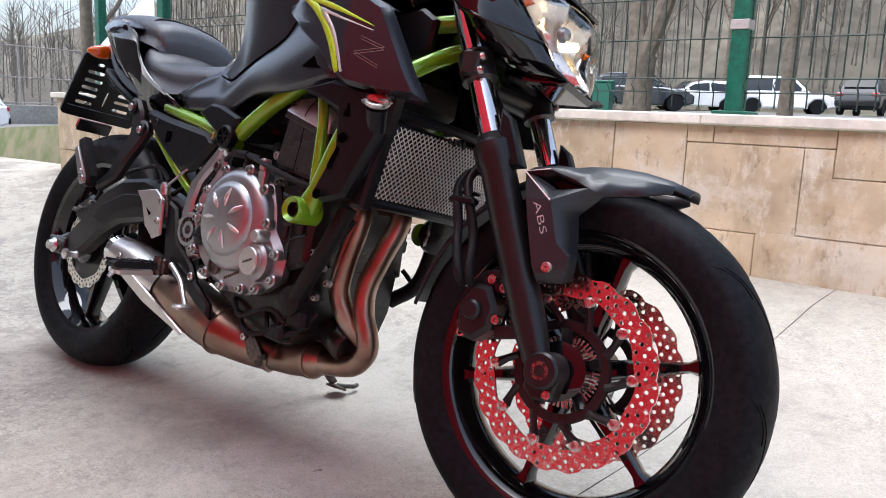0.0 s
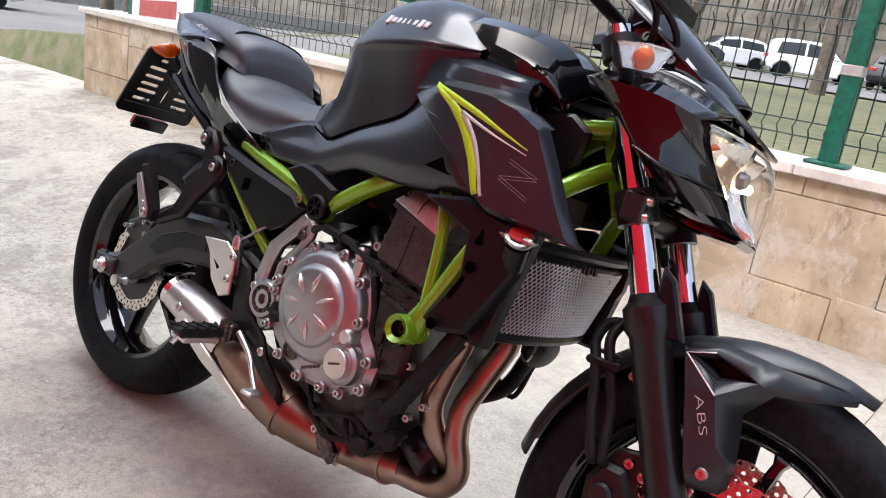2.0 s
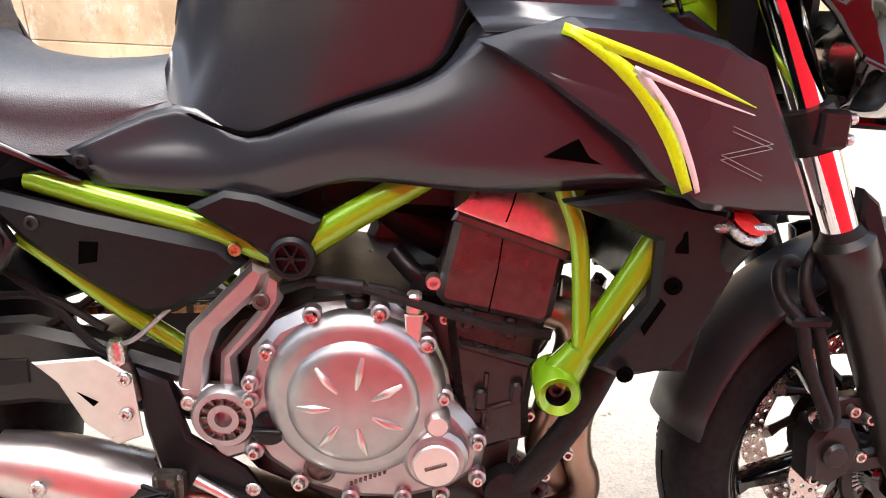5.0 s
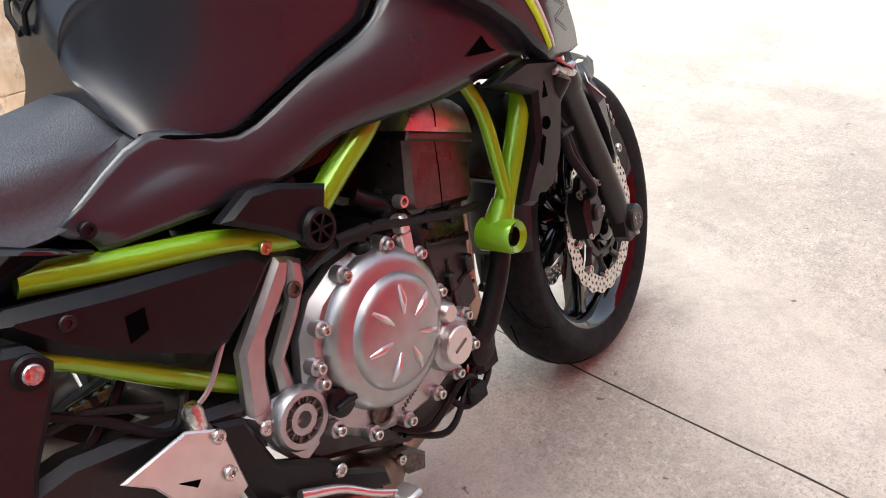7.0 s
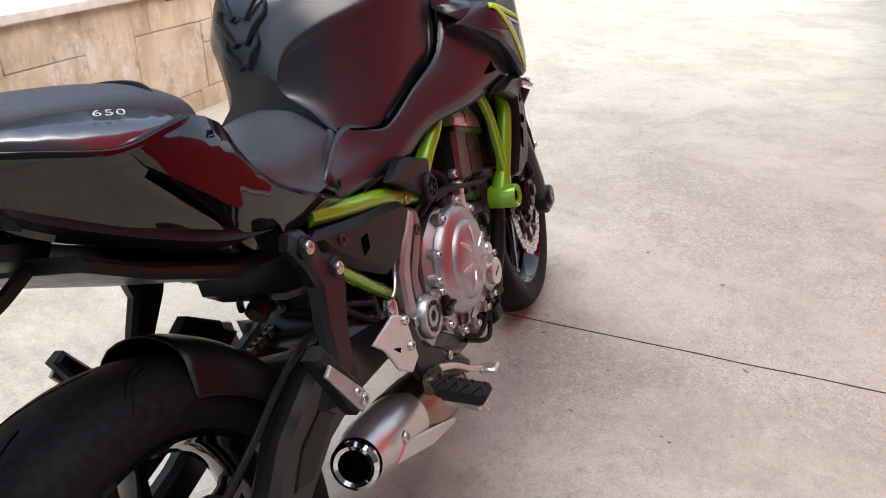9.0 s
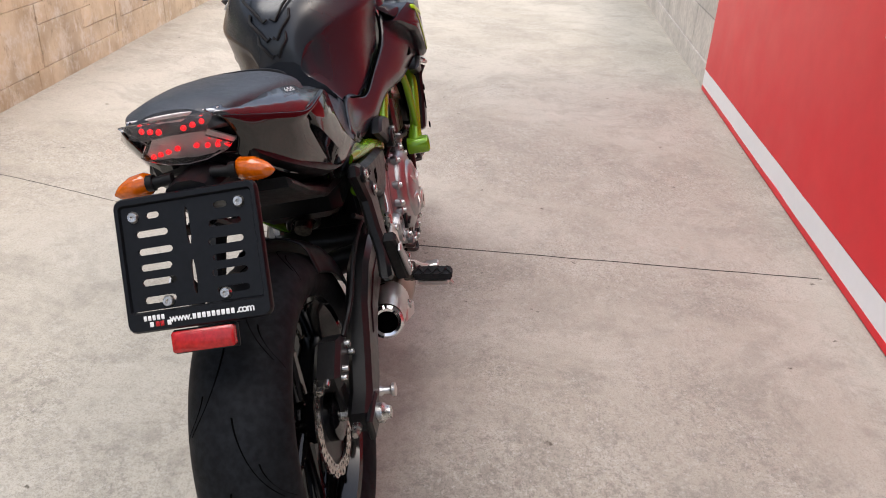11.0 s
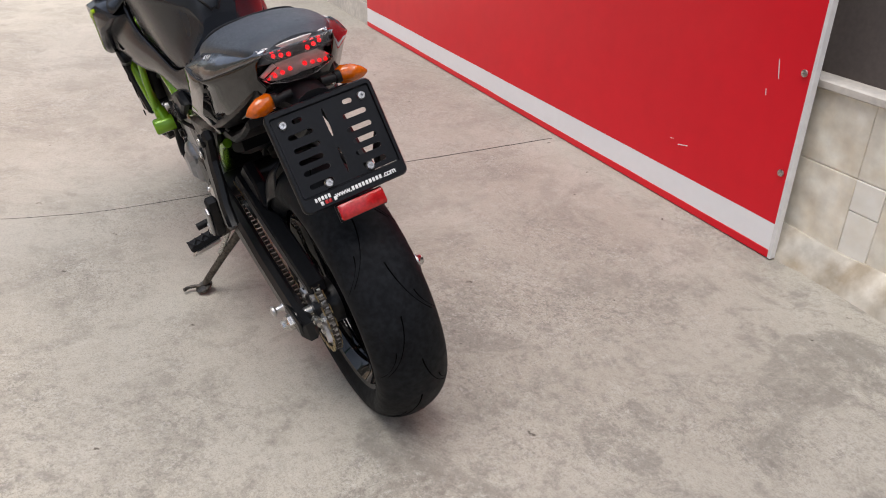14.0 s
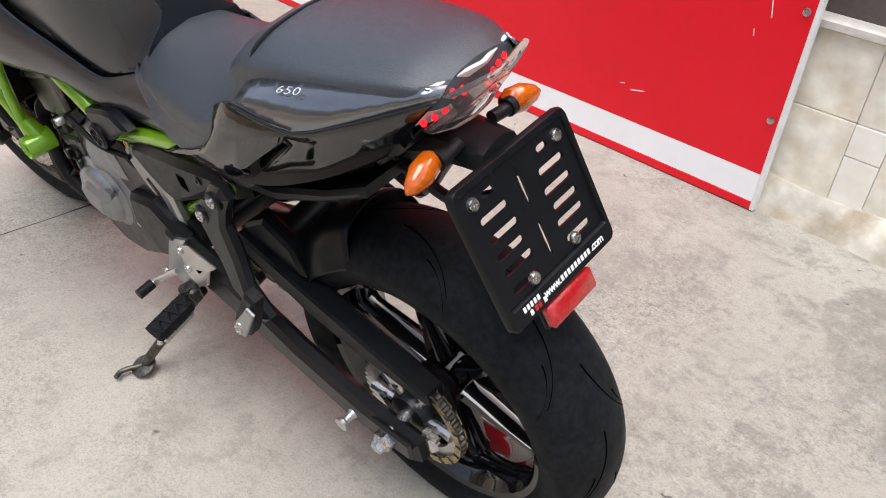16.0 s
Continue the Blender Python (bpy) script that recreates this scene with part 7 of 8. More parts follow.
def plate_tile(s, u0, u1, v0, v1, slot=None):
    """A patch of the holder, with a round-ended slot through it if one is given."""
    pu, pv = (0, 0.25, 0.5, 0.75, 1, 1, 1, 0.75, 0.5, 0.25, 0, 0), (0, 0, 0, 0, 0, 0.5, 1, 1, 1, 1, 1, 0.5)
    out = [(u0 + (u1 - u0) * a, v0 + (v1 - v0) * b) for a, b in zip(pu, pv)]
    o = [on_plate(*q, 0.003) for q in out] + [on_plate(*q, -0.001) for q in out]
    if not slot:
        return s.add(o, [tuple(range(12)), tuple(range(23, 11, -1))])
    a0, a1, b0, b1 = slot
    r = min((b1 - b0) / 2, abs(a1 - a0) / 3) * (1 if a1 > a0 else -1)
    m = (b0 + b1) / 2
    hole = [(a0 + r * 0.3, b0 + (b1 - b0) * 0.15), (a0 + r, b0), ((a0 + a1) / 2, b0), (a1 - r, b0), (a1 - r * 0.3, b0 + (b1 - b0) * 0.15), (a1, m), (a1 - r * 0.3, b1 - (b1 - b0) * 0.15), (a1 - r, b1), ((a0 + a1) / 2, b1), (a0 + r, b1), (a0 + r * 0.3, b1 - (b1 - b0) * 0.15), (a0, m)]
    v = o + [on_plate(*q, 0.003) for q in hole] + [on_plate(*q, -0.001) for q in hole]
    f = []
    for k in range(12):
        q = (k + 1) % 12
        f += [(k, q, 24 + q, 24 + k), (12 + k, 36 + k, 36 + q, 12 + q), (24 + k, 24 + q, 36 + q, 36 + k)]
    return s.add(v, f)


VS = [0.009, 0.036, 0.062, 0.086, 0.107, 0.128, HP - 0.024]
for sg in (-1, 1):
    for k in range(6):
        sl_v = (VS[k] + VS[k + 1]) / 2
        if k == 0:
            slot = (sg * 0.040, sg * 0.060, sl_v - 0.003, sl_v + 0.006)
        else:
            slot = (sg * (0.026 + 0.004 * (k % 2)), sg * 0.078, sl_v - 0.0048, sl_v + 0.0048)
        plate_tile(ph, sg * 0.012, sg * (W - 0.008), VS[k], VS[k + 1], slot)
plate_tile(ph, -0.012, 0.012, VS[0], VS[3], (-0.0032, 0.0032, 0.020, 0.072))
plate_tile(ph, -0.012, 0.012, VS[3], VS[6], (-0.0032, 0.0032, 0.094, 0.142))
plate = part("plate_holder", ph, PLAST, bike, "empty slotted black number plate holder", weld=True)
rim = Shape()


def rounded(w, v0, v1, r):
    o = []
    for cu_, cv, a0 in ((w - r, v0 + r, -90), (w - r, v1 - r, 0), (-w + r, v1 - r, 90), (-w + r, v0 + r, 180)):
        o += [(cu_ + r * math.cos(radians(a0 + d)), cv + r * math.sin(radians(a0 + d))) for d in (0, 30, 60, 90)]
    return o


ro, ri = rounded(W + 0.002, -0.004, HP + 0.006, 0.013), rounded(W - 0.008, 0.009, HP - 0.023, 0.004)
rim.rings([[on_plate(*q, w_) for q in o] for o, w_ in ((ri, -0.002), (ro, -0.003), (ro, 0.004), (rounded(W - 0.0005, -0.0015, HP + 0.0035, 0.011), 0.0075), (rounded(W - 0.006, 0.006, HP - 0.020, 0.005), 0.0075), (ri, 0.003))], loop=True)
part("rim", rim, PLAST, plate)
for u, v in ((0.078, 0.024), (-0.078, 0.024), (0.042, 0.147), (-0.042, 0.147)):
    part("screw", Shape().lathe([(0.0085, 0.002), (0.0085, 0.005), (0.0065, 0.008), (0.003, 0.008), (0.0028, 0.004)], on_plate(u, v), outw, 16), STEEL, plate, "bright domed screw")
for i in range(9):
    wb = Shape()
    plate_box(wb, 0.0085 - 0.0070 * i, 0.0035 - 0.0070 * i, HP - 0.0120, HP - 0.0045, 0.0072, 0.0080, 0.0004)
    part("print_bar", wb, WHITE, plate, "white letter shown as a plain bar")
for word, u in (("www.", 0.0420), (".com", -0.0555)):
    cu = bpy.data.curves.new("web_text", "FONT")
    cu.body, cu.size, cu.extrude, cu.space_character, cu.offset = word, 0.0150, 0.0003, 0.85, 0.0003
    tx = new("lettering", cu)
    tx.data.materials.append(WHITE)
    tx.parent = plate
    tx.matrix_basis = Matrix.Translation(on_plate(u, HP - 0.0045, 0.0078)) @ Matrix((Vector((0, -1, 0)), -down, outw)).transposed().to_4x4()
lb = Shape()
for i in range(5):
    plate_box(lb, 0.080 - 0.0065 * i, 0.0755 - 0.0065 * i, HP - 0.017, HP - 0.010, 0.0072, 0.0082, 0.0004)
    if i in (0, 4):
        plate_box(lb, 0.072 - 0.0065 * i, 0.0665 - 0.0065 * i, HP - 0.008, HP - 0.001, 0.0072, 0.0082, 0.0004)
part("maker_mark", lb, WHITE, plate, "white and red maker's mark as plain shapes")
lr = Shape()
for i in (1, 2):
    plate_box(lr, 0.070 - 0.0068 * i, 0.0645 - 0.0068 * i, HP - 0.008, HP - 0.001, 0.0072, 0.0082, 0.0004)
part("mark_red", lr, REDLENS, plate)
rf = Shape()
plate_box(rf, -0.046, 0.046, HP + 0.010, HP + 0.040, -0.008, 0.006, 0.003)
part("reflector", rf, REDLENS, plate, "red rear reflector")
rfb = Shape()
plate_box(rfb, -0.048, 0.048, HP + 0.008, HP + 0.042, -0.013, -0.006, 0.002)
part("reflector_back", rfb, PLAST, plate)
for sy in (-1, 1):
    stem = part("indicator_stem", Shape().tube([(-0.085, sy * 0.030, 0.822), (-0.087, sy * 0.066, 0.819)], 0.0085, 12, 1).lathe([(0.012, 0), (0.012, 0.01)], (-0.086, sy * 0.058, 0.820), (0, sy, 0), 14), HOSE, bike, "rubber indicator stem")
    lens = Shape().tube([(-0.074, sy * 0.062, 0.819), (-0.078, sy * 0.072, 0.818), (-0.082, sy * 0.092, 0.815), (-0.086, sy * 0.112, 0.812), (-0.088, sy * 0.122, 0.811)], [0.009, 0.0175, 0.0185, 0.011, 0.002], 16, 3, flat=0.85)
    part("indicator", lens, ORANGE, stem, "amber teardrop rear indicator")

# ---- swingarm, rear suspension, hugger ----
sw = Shape().prism([(-0.035, 0.285), (-0.030, 0.322), (0.02, 0.338), (0.075, 0.385), (0.145, 0.452), (0.23, 0.490), (0.325, 0.500), (0.40, 0.485), (0.52, 0.45), (0.54, 0.38), (0.43, 0.395), (0.33, 0.40), (0.235, 0.385), (0.165, 0.350), (0.10, 0.300), (0.03, 0.275)], -0.142, -0.098, 0.010)
swing = part("swingarm", sw, FORKB, bike, "satin black swingarm")
part("web", Shape().prism([(0.13, 0.385), (0.17, 0.425), (0.25, 0.455), (0.33, 0.46), (0.33, 0.43), (0.24, 0.415), (0.17, 0.375)], -0.1445, -0.141, 0.002), PLAST, swing)
sl_ = Shape().prism([(-0.066, 0.272), (-0.060, 0.314), (0.05, 0.318), (0.20, 0.352), (0.36, 0.415), (0.53, 0.452), (0.55, 0.375), (0.36, 0.330), (0.20, 0.290), (0.09, 0.262), (-0.02, 0.262)], 0.120, 0.156, 0.010)
sl_.tube([(0.50, -0.12, 0.42), (0.50, 0.12, 0.42)], 0.035, 16, 1).tube([(0.36, -0.11, 0.445), (0.36, 0.11, 0.40)], 0.028, 14, 1)
part("arm", sl_, FORKB, swing)
for sy in (-1, 1):
    ad = part("axle_block", Shape().prism([(-0.055, 0.280), (-0.055, 0.320), (0.03, 0.322), (0.03, 0.276)], sy * (0.150 if sy > 0 else 0.135), sy * (0.160 if sy > 0 else 0.148), 0.004), FORKB, swing)
    part("axle_nut", Shape().lathe([(0.019, 0), (0.019, 0.012), (0.013, 0.018), (0.011, 0.026), (0.0, 0.026)], (RW.x, sy * (0.159 if sy > 0 else 0.147), 0.298), (0, sy, 0), 6 if sy > 0 else 18), STEEL, ad)
    part("adjuster", Shape().tube([(-0.055, sy * 0.12, 0.312), (-0.078, sy * 0.12, 0.312)], 0.0065, 6, 1).tube([(-0.052, sy * 0.12, 0.312), (-0.062, sy * 0.12, 0.312)], 0.010, 6, 1), STEEL, swing)
    part("stand_bobbin", Shape().lathe([(0.010, 0), (0.010, 0.004), (0.007, 0.008), (0.007, 0.022), (0.013, 0.026), (0.013, 0.032), (0.006, 0.034)], (0.078, sy * (0.152 if sy > 0 else 0.138), 0.286), (0, sy, 0), 20), ALUP, swing, "bright stand bobbin")
# rear caliper on its bracket
rcs = Shape().prism([(-0.035, 0.405), (0.03, 0.44), (0.075, 0.425), (0.075, 0.385), (0.02, 0.36), (-0.03, 0.375)], -0.106, -0.058, 0.008).prism([(-0.01, 0.37), (0.03, 0.37), (0.03, 0.31), (-0.01, 0.31)], -0.095, -0.080, 0.004)
rcal = part("rear_caliper", rcs, FORKB, bike, "black rear brake caliper")
for p in ((-0.02, 0.395), (0.05, 0.42), (0.06, 0.395), (0.0, 0.40)):
    bolt(rcal, (p[0], -0.107, p[1]), (0, -1, 0), 0.006, 0.010)
bolt(rcal, (-0.034, -0.085, 0.40), (-1, 0, 0), 0.006, 0.014)
bolt(rcal, (-0.032, -0.070, 0.385), (-1, 0, 0), 0.006, 0.014)
part("hose", Shape().tube([(0.06, -0.105, 0.43), (0.12, -0.12, 0.47), (0.22, -0.12, 0.51), (0.34, -0.125, 0.53), (0.42, -0.14, 0.50)], 0.005, 8), HOSE, rcal)
# hugger over the tyre and chain guard
rows = []
for i in range(9):
    a = radians(22 + 45 * i / 8)
    row = []
    for u in (-1, -0.94, -0.7, 0, 0.7, 0.94, 1):
        r = 0.336 - 0.075 * abs(u) ** 4
        row.append(Vector((RW.x + r * math.cos(a), u * (0.094 - 0.012 * smooth01((i - 5) / 3)), RW.z + r * math.sin(a))))
    rows.append(row)
part("hugger", Shape().grid(rows, 3, 2), PLAST, bike, "black plastic rear hugger", solid=0.003)
cg = Shape().prism([(-0.062, 0.380), (-0.058, 0.402), (0.05, 0.430), (0.20, 0.470), (0.34, 0.512), (0.37, 0.485), (0.20, 0.418), (0.08, 0.392)], 0.074, 0.116, 0.005)
cg.prism([(0.20, 0.475), (0.22, 0.53), (0.28, 0.56), (0.34, 0.52), (0.34, 0.49)], 0.07, 0.100, 0.006)
part("chain_guard", cg, PLAST, bike, "black plastic chain guard")
# shock absorber
sk = Shape().tube([(0.33, 0.0, 0.53), (0.52, -0.01, 0.62)], 0.018, 14, 1)
coil = [Vector((0.34, 0, 0.535)).lerp(Vector((0.51, -0.01, 0.615)), k / 72) + (Vector((0, 1, 0)) * math.cos(k * 0.55) + Vector((-0.42, 0, 0.9)) * math.sin(k * 0.55)) * 0.030 for k in range(73)]
shock = part("shock_absorber", sk, DARKST, bike, "rear shock absorber with black coil spring")
part("spring", Shape().tube(coil, 0.0055, 8, 2), FORKB, shock)

# ---- foot controls ----
hg = Shape().prism([(0.587, 0.588), (0.606, 0.580), (0.594, 0.554), (0.548, 0.506), (0.536, 0.470), (0.531, 0.425), (0.498, 0.432), (0.512, 0.507)], -0.152, -0.130, 0.006)
hg.prism([(0.602, 0.583), (0.621, 0.571), (0.619, 0.545), (0.598, 0.512), (0.566, 0.474), (0.570, 0.425), (0.546, 0.425), (0.549, 0.478), (0.592, 0.532)], -0.1508, -0.131, 0.006)
hg.prism([(0.494, 0.440), (0.566, 0.438), (0.588, 0.405), (0.578, 0.352), (0.548, 0.340), (0.520, 0.380)], -0.1514, -0.1305, 0.006)
hp = part("pivot_plate", hg, ALU, bike, "silver cast pivot plate")
part("pivot_cap", Shape().lathe([(0.038, -0.150), (0.038, -0.160), (0.034, -0.166), (0.027, -0.166), (0.026, -0.158), (0.019, -0.158), (0.018, -0.165), (0.010, -0.165), (0.009, -0.150)], (0.554, 0, 0.405), (0, 1, 0), 36, cap=False), ALU, hp)
ribp = Shape()
for k in range(12):
    a = k * math.pi / 6
    ribp.box((0.554 + 0.0225 * math.cos(a), -0.162, 0.405 + 0.0225 * math.sin(a)), (0.009, 0.005, 0.003), 0.0005, Matrix.Rotation(-a, 4, "Y"))
part("cap_rib", ribp, DARKST, hp)
bolt(hp, (0.597, -0.151, 0.545), (0, -1, 0), 0.010, 0.004, DARKST)
bolt(hp, (0.512, -0.152, 0.418), (0, -1, 0), 0.009, 0.005)
hl_s = Shape()
hl_s.v, hl_s.f = list(hg.v), list(hg.f)
part("pivot_plate", hl_s.mirror(False), ALU, bike, "silver cast pivot plate")
for sy in (-1, 1):
    if sy < 0:
        hb = Shape().prism([(0.455, 0.460), (0.49, 0.445), (0.512, 0.375), (0.575, 0.335), (0.60, 0.30), (0.655, 0.265), (0.66, 0.235), (0.60, 0.262), (0.54, 0.30), (0.50, 0.30), (0.475, 0.33), (0.462, 0.385)], -0.158, -0.142, 0.005)
    else:
        hb = Shape().prism([(0.455, 0.460), (0.52, 0.43), (0.56, 0.36), (0.58, 0.32), (0.50, 0.30), (0.465, 0.36)], 0.142, 0.158, 0.005)
    rs = part("foot_bracket", hb, PLAST if sy < 0 else ALU, bike, "footrest bracket")
    hgp = Shape().prism([(0.347, 0.468), (0.420, 0.478), (0.456, 0.458), (0.464, 0.382), (0.435, 0.370), (0.400, 0.395), (0.374, 0.444)], sy * 0.164, sy * 0.170, 0.002)
    gd = part("heel_guard", hgp, ALUP, rs, "bright aluminium heel guard")
    # raised black mark that paints the shade of a notch
    part("notch", Shape().prism([(0.395, 0.435), (0.418, 0.424), (0.412, 0.418)], sy * 0.1695, sy * 0.1708, 0.0003), RECESS_SHADE, gd)
    for p in ((0.449, 0.454), (0.448, 0.410)):
        bolt(gd, (p[0], sy * 0.170, p[1]), (0, sy, 0), 0.008, 0.005)
    bolt(rs, (0.585, sy * 0.158, 0.312), (0, sy, 0), 0.009, 0.005)
    # folding footrest
    peg = part("footrest", Shape().prism([(0.460, 0.310), (0.504, 0.310), (0.502, 0.324), (0.463, 0.324)], sy * 0.180, sy * 0.272, 0.005, warp=lambda p: Vector((p.x - 0.16 * (abs(p.y) - 0.175), p.y, p.z - 0.06 * (abs(p.y) - 0.175)))), HOSE, rs, "rubber-topped folding footrest")
    tr_ = Shape()
    for k in range(8):
        tr_.box((0.481 - 0.16 * (0.012 * k + 0.008), sy * (0.188 + 0.0108 * k), 0.3240 - 0.0007 * k), (0.038, 0.005, 0.006), 0.001, Matrix.Rotation(radians(25 * (1 if k % 2 else -1)), 4, "Z"))
    part("tread_bar", tr_, HOSE, peg)
    part("metal_base", Shape().prism([(0.462, 0.296), (0.502, 0.296), (0.505, 0.307), (0.458, 0.307)], sy * 0.190, sy * 0.262, 0.003, warp=lambda p: Vector((p.x - 0.16 * (abs(p.y) - 0.175), p.y, p.z - 0.06 * (abs(p.y) - 0.175)))).tube([(0.468, sy * 0.256, 0.30), (0.466, sy * 0.268, 0.283)], 0.005, 8, 1), ALUP, peg)
    part("hinge", Shape().box((0.490, sy * 0.166, 0.318), (0.036, 0.022, 0.034), 0.004).lathe([(0.012, -0.02), (0.012, 0.02)], (0.490, sy * 0.176, 0.318), (0, 0, 1), 14), DARKST, rs)
    # pillion hanger and folded rest
    ha = Shape().prism([(0.240, 0.662), (0.252, 0.680), (0.278, 0.676), (0.300, 0.650), (0.306, 0.630), (0.324, 0.624), (0.338, 0.602), (0.328, 0.578), (0.292, 0.528), (0.272, 0.486), (0.240, 0.470), (0.205, 0.452), (0.188, 0.468), (0.235, 0.503), (0.248, 0.550), (0.270, 0.598), (0.262, 0.628)], sy * 0.140, sy * 0.166, 0.007, warp=lambda p: Vector((p.x, p.y + sy * 0.16 * max(0, 0.62 - p.z), p.z)))
    han = part("pillion_hanger", ha, FORKB, bike, "satin black pillion footrest hanger")
    for p, yy in (((0.266, 0.655), 0.164), ((0.316, 0.604), 0.164)):
        bolt(han, (p[0], sy * yy, p[1]), (0, sy, 0), 0.0165, 0.008, PLAST, "collar", socket=False)
        bolt(han, (p[0], sy * (yy + 0.007), p[1]), (0, sy, 0), 0.0092, 0.005)
    pr = part("pillion_rest", Shape().prism([(0.148, 0.563), (0.17, 0.570), (0.225, 0.483), (0.22, 0.458), (0.198, 0.456), (0.185, 0.478)], sy * 0.196, sy * 0.222, 0.005), HOSE, han, "folded pillion footrest")
    part("metal_base", Shape().prism([(0.150, 0.540), (0.164, 0.548), (0.216, 0.482), (0.220, 0.464), (0.200, 0.460), (0.190, 0.474)], sy * 0.221, sy * 0.228, 0.002), ALU, pr, "bright metal plate of the folded rest")
    bolt(pr, (0.198, sy * 0.226, 0.490), (0, sy, 0), 0.006, 0.005)
    bolt(pr, (0.208, sy * 0.226, 0.473), (0, sy, 0), 0.009, 0.005)
# brake pedal, rear master cylinder
part("brake_pedal", Shape().tube([(0.52, -0.165, 0.325), (0.57, -0.172, 0.300), (0.605, -0.182, 0.272), (0.632, -0.192, 0.256)], [0.007, 0.0055, 0.005, 0.005], 10), ALUP, bike, "bright brake pedal")
part("pedal_tip", Shape().box((0.638, -0.203, 0.254), (0.028, 0.034, 0.010), 0.003), ALUP, bike, "ribbed brake pedal pad")
mc = part("master_cylinder", Shape().tube([(0.452, -0.150, 0.42), (0.440, -0.156, 0.468)], 0.011, 14, 1), DARKST, bike, "rear brake master cylinder")
part("banjo", Shape().lathe([(0.011, 0), (0.011, 0.022), (0.007, 0.03)], (0.438, -0.157, 0.466), (0, -0.1, 1), 12), STEEL, mc)
part("hose", Shape().tube([(0.438, -0.158, 0.488), (0.462, -0.160, 0.500), (0.50, -0.150, 0.535), (0.54, -0.13, 0.56)], 0.0028, 8), ALU, mc)
# gear lever and side stand on the far flank
gl = part("gear_lever", Shape().tube([(0.53, 0.160, 0.345), (0.57, 0.172, 0.315), (0.60, 0.185, 0.292)], 0.0065, 10).tube([(0.60, 0.180, 0.292), (0.598, 0.222, 0.290)], 0.0085, 12, 1), ALUP, bike, "gear lever with rubber toe peg")
part("toe_rubber", Shape().tube([(0.60, 0.190, 0.292), (0.598, 0.224, 0.290)], 0.0105, 12, 1), HOSE, gl)
sst = part("side_stand", Shape().tube([(0.545, 0.125, 0.255), (0.585, 0.185, 0.185), (0.628, 0.252, 0.105), (0.636, 0.262, 0.090)], [0.013, 0.011, 0.010, 0.010], 12, 3), DARKST, bike, "black steel side stand, folded out")
part("stand_foot", Shape().lathe([(0.004, 0), (0.026, 0.001), (0.026, 0.006), (0.012, 0.010)], (0.640, 0.268, 0.0775), (0, 0.225, 0.974), 20).tube([(0.64, 0.27, 0.085), (0.66, 0.305, 0.086), (0.655, 0.325, 0.088)], 0.0055, 8), DARKST, sst)
part("stand_spring", Shape().tube([(0.54, 0.14, 0.29), (0.59, 0.195, 0.19)], 0.007, 8, 1), STEEL, sst)

# under-seat side panel
for sy in (-1, 1):
    pn = Shape().prism([(0.300, 0.648), (0.322, 0.656), (0.412, 0.637), (0.556, 0.613), (0.583, 0.590), (0.545, 0.555), (0.503, 0.528), (0.471, 0.522), (0.402, 0.562), (0.345, 0.602)], sy * 0.128, sy * 0.160, 0.011)
    p_ = part("lower_side_panel", pn, PLAST, bike, "textured black lower side panel")
    # flat patch on the panel; black colour stands for a recess in shade
    part("recess", Shape().prism([(0.405, 0.582), (0.425, 0.586), (0.428, 0.608), (0.408, 0.608)], sy * 0.1598, sy * 0.1612, 0.0004), RECESS_SHADE, p_)
    bolt(p_, (0.360, sy * 0.159, 0.626), (0, sy, 0), 0.008, 0.004, ENGB)

# ---- headlamp cowl, screen, bars ----
COWL = [
    [(1.085, -0.118, 0.948), (1.140, -0.122, 0.950), (1.200, -0.116, 0.938), (1.268, -0.100, 0.912)],
    [(1.085, -0.200, 0.905), (1.129, -0.212, 0.903), (1.190, -0.202, 0.898), (1.246, -0.182, 0.884)],
    [(1.135, -0.196, 0.868), (1.185, -0.196, 0.860), (1.228, -0.175, 0.852), (1.258, -0.138, 0.852)],
    [(1.175, -0.192, 0.828), (1.220, -0.188, 0.812), (1.258, -0.142, 0.808), (1.284, -0.094, 0.806)],
    [(1.210, -0.125, 0.780), (1.245, -0.125, 0.775), (1.280, -0.105, 0.774), (1.302, -0.082, 0.774)],
    [(1.232, -0.050, 0.762), (1.260, -0.054, 0.756), (1.300, -0.054, 0.754), (1.322, -0.048, 0.755)],
]
for sy in (-1, 1):
    s = facets(COWL, 4, 2, sy > 0)
    cw = part("cowl_side", s, GLOSS, bike, "gloss black headlamp cowl", solid=0.004, weld=True, sharp=26)
    cw.matrix_basis = STEER
    ed = Shape().tube([(1.175, sy * 0.194, 0.828), (1.220, sy * 0.190, 0.812), (1.258, sy * 0.144, 0.808), (1.284, sy * 0.096, 0.806)], 0.003, 8)
    part("trim_edge", ed, GLOSS, cw)
brow_mid = [(1.085, 0, 0.968), (1.140, 0, 0.972), (1.220, 0, 0.950), (1.318, 0, 0.886)]
rows = [COWL[0], [(x - 0.004, -0.06, z + 0.012) for x, _, z in brow_mid[:3]] + [(1.300, -0.06, 0.895)], brow_mid, [(x - 0.004, 0.06, z + 0.012) for x, _, z in brow_mid[:3]] + [(1.300, 0.06, 0.895)], [(x, -y, z) for x, y, z in COWL[0]]]
part("brow", Shape().grid(rows, 4, 3), GLOSS, bike, "gloss black headlamp brow", solid=0.004).matrix_basis = STEER
lens_rows = []
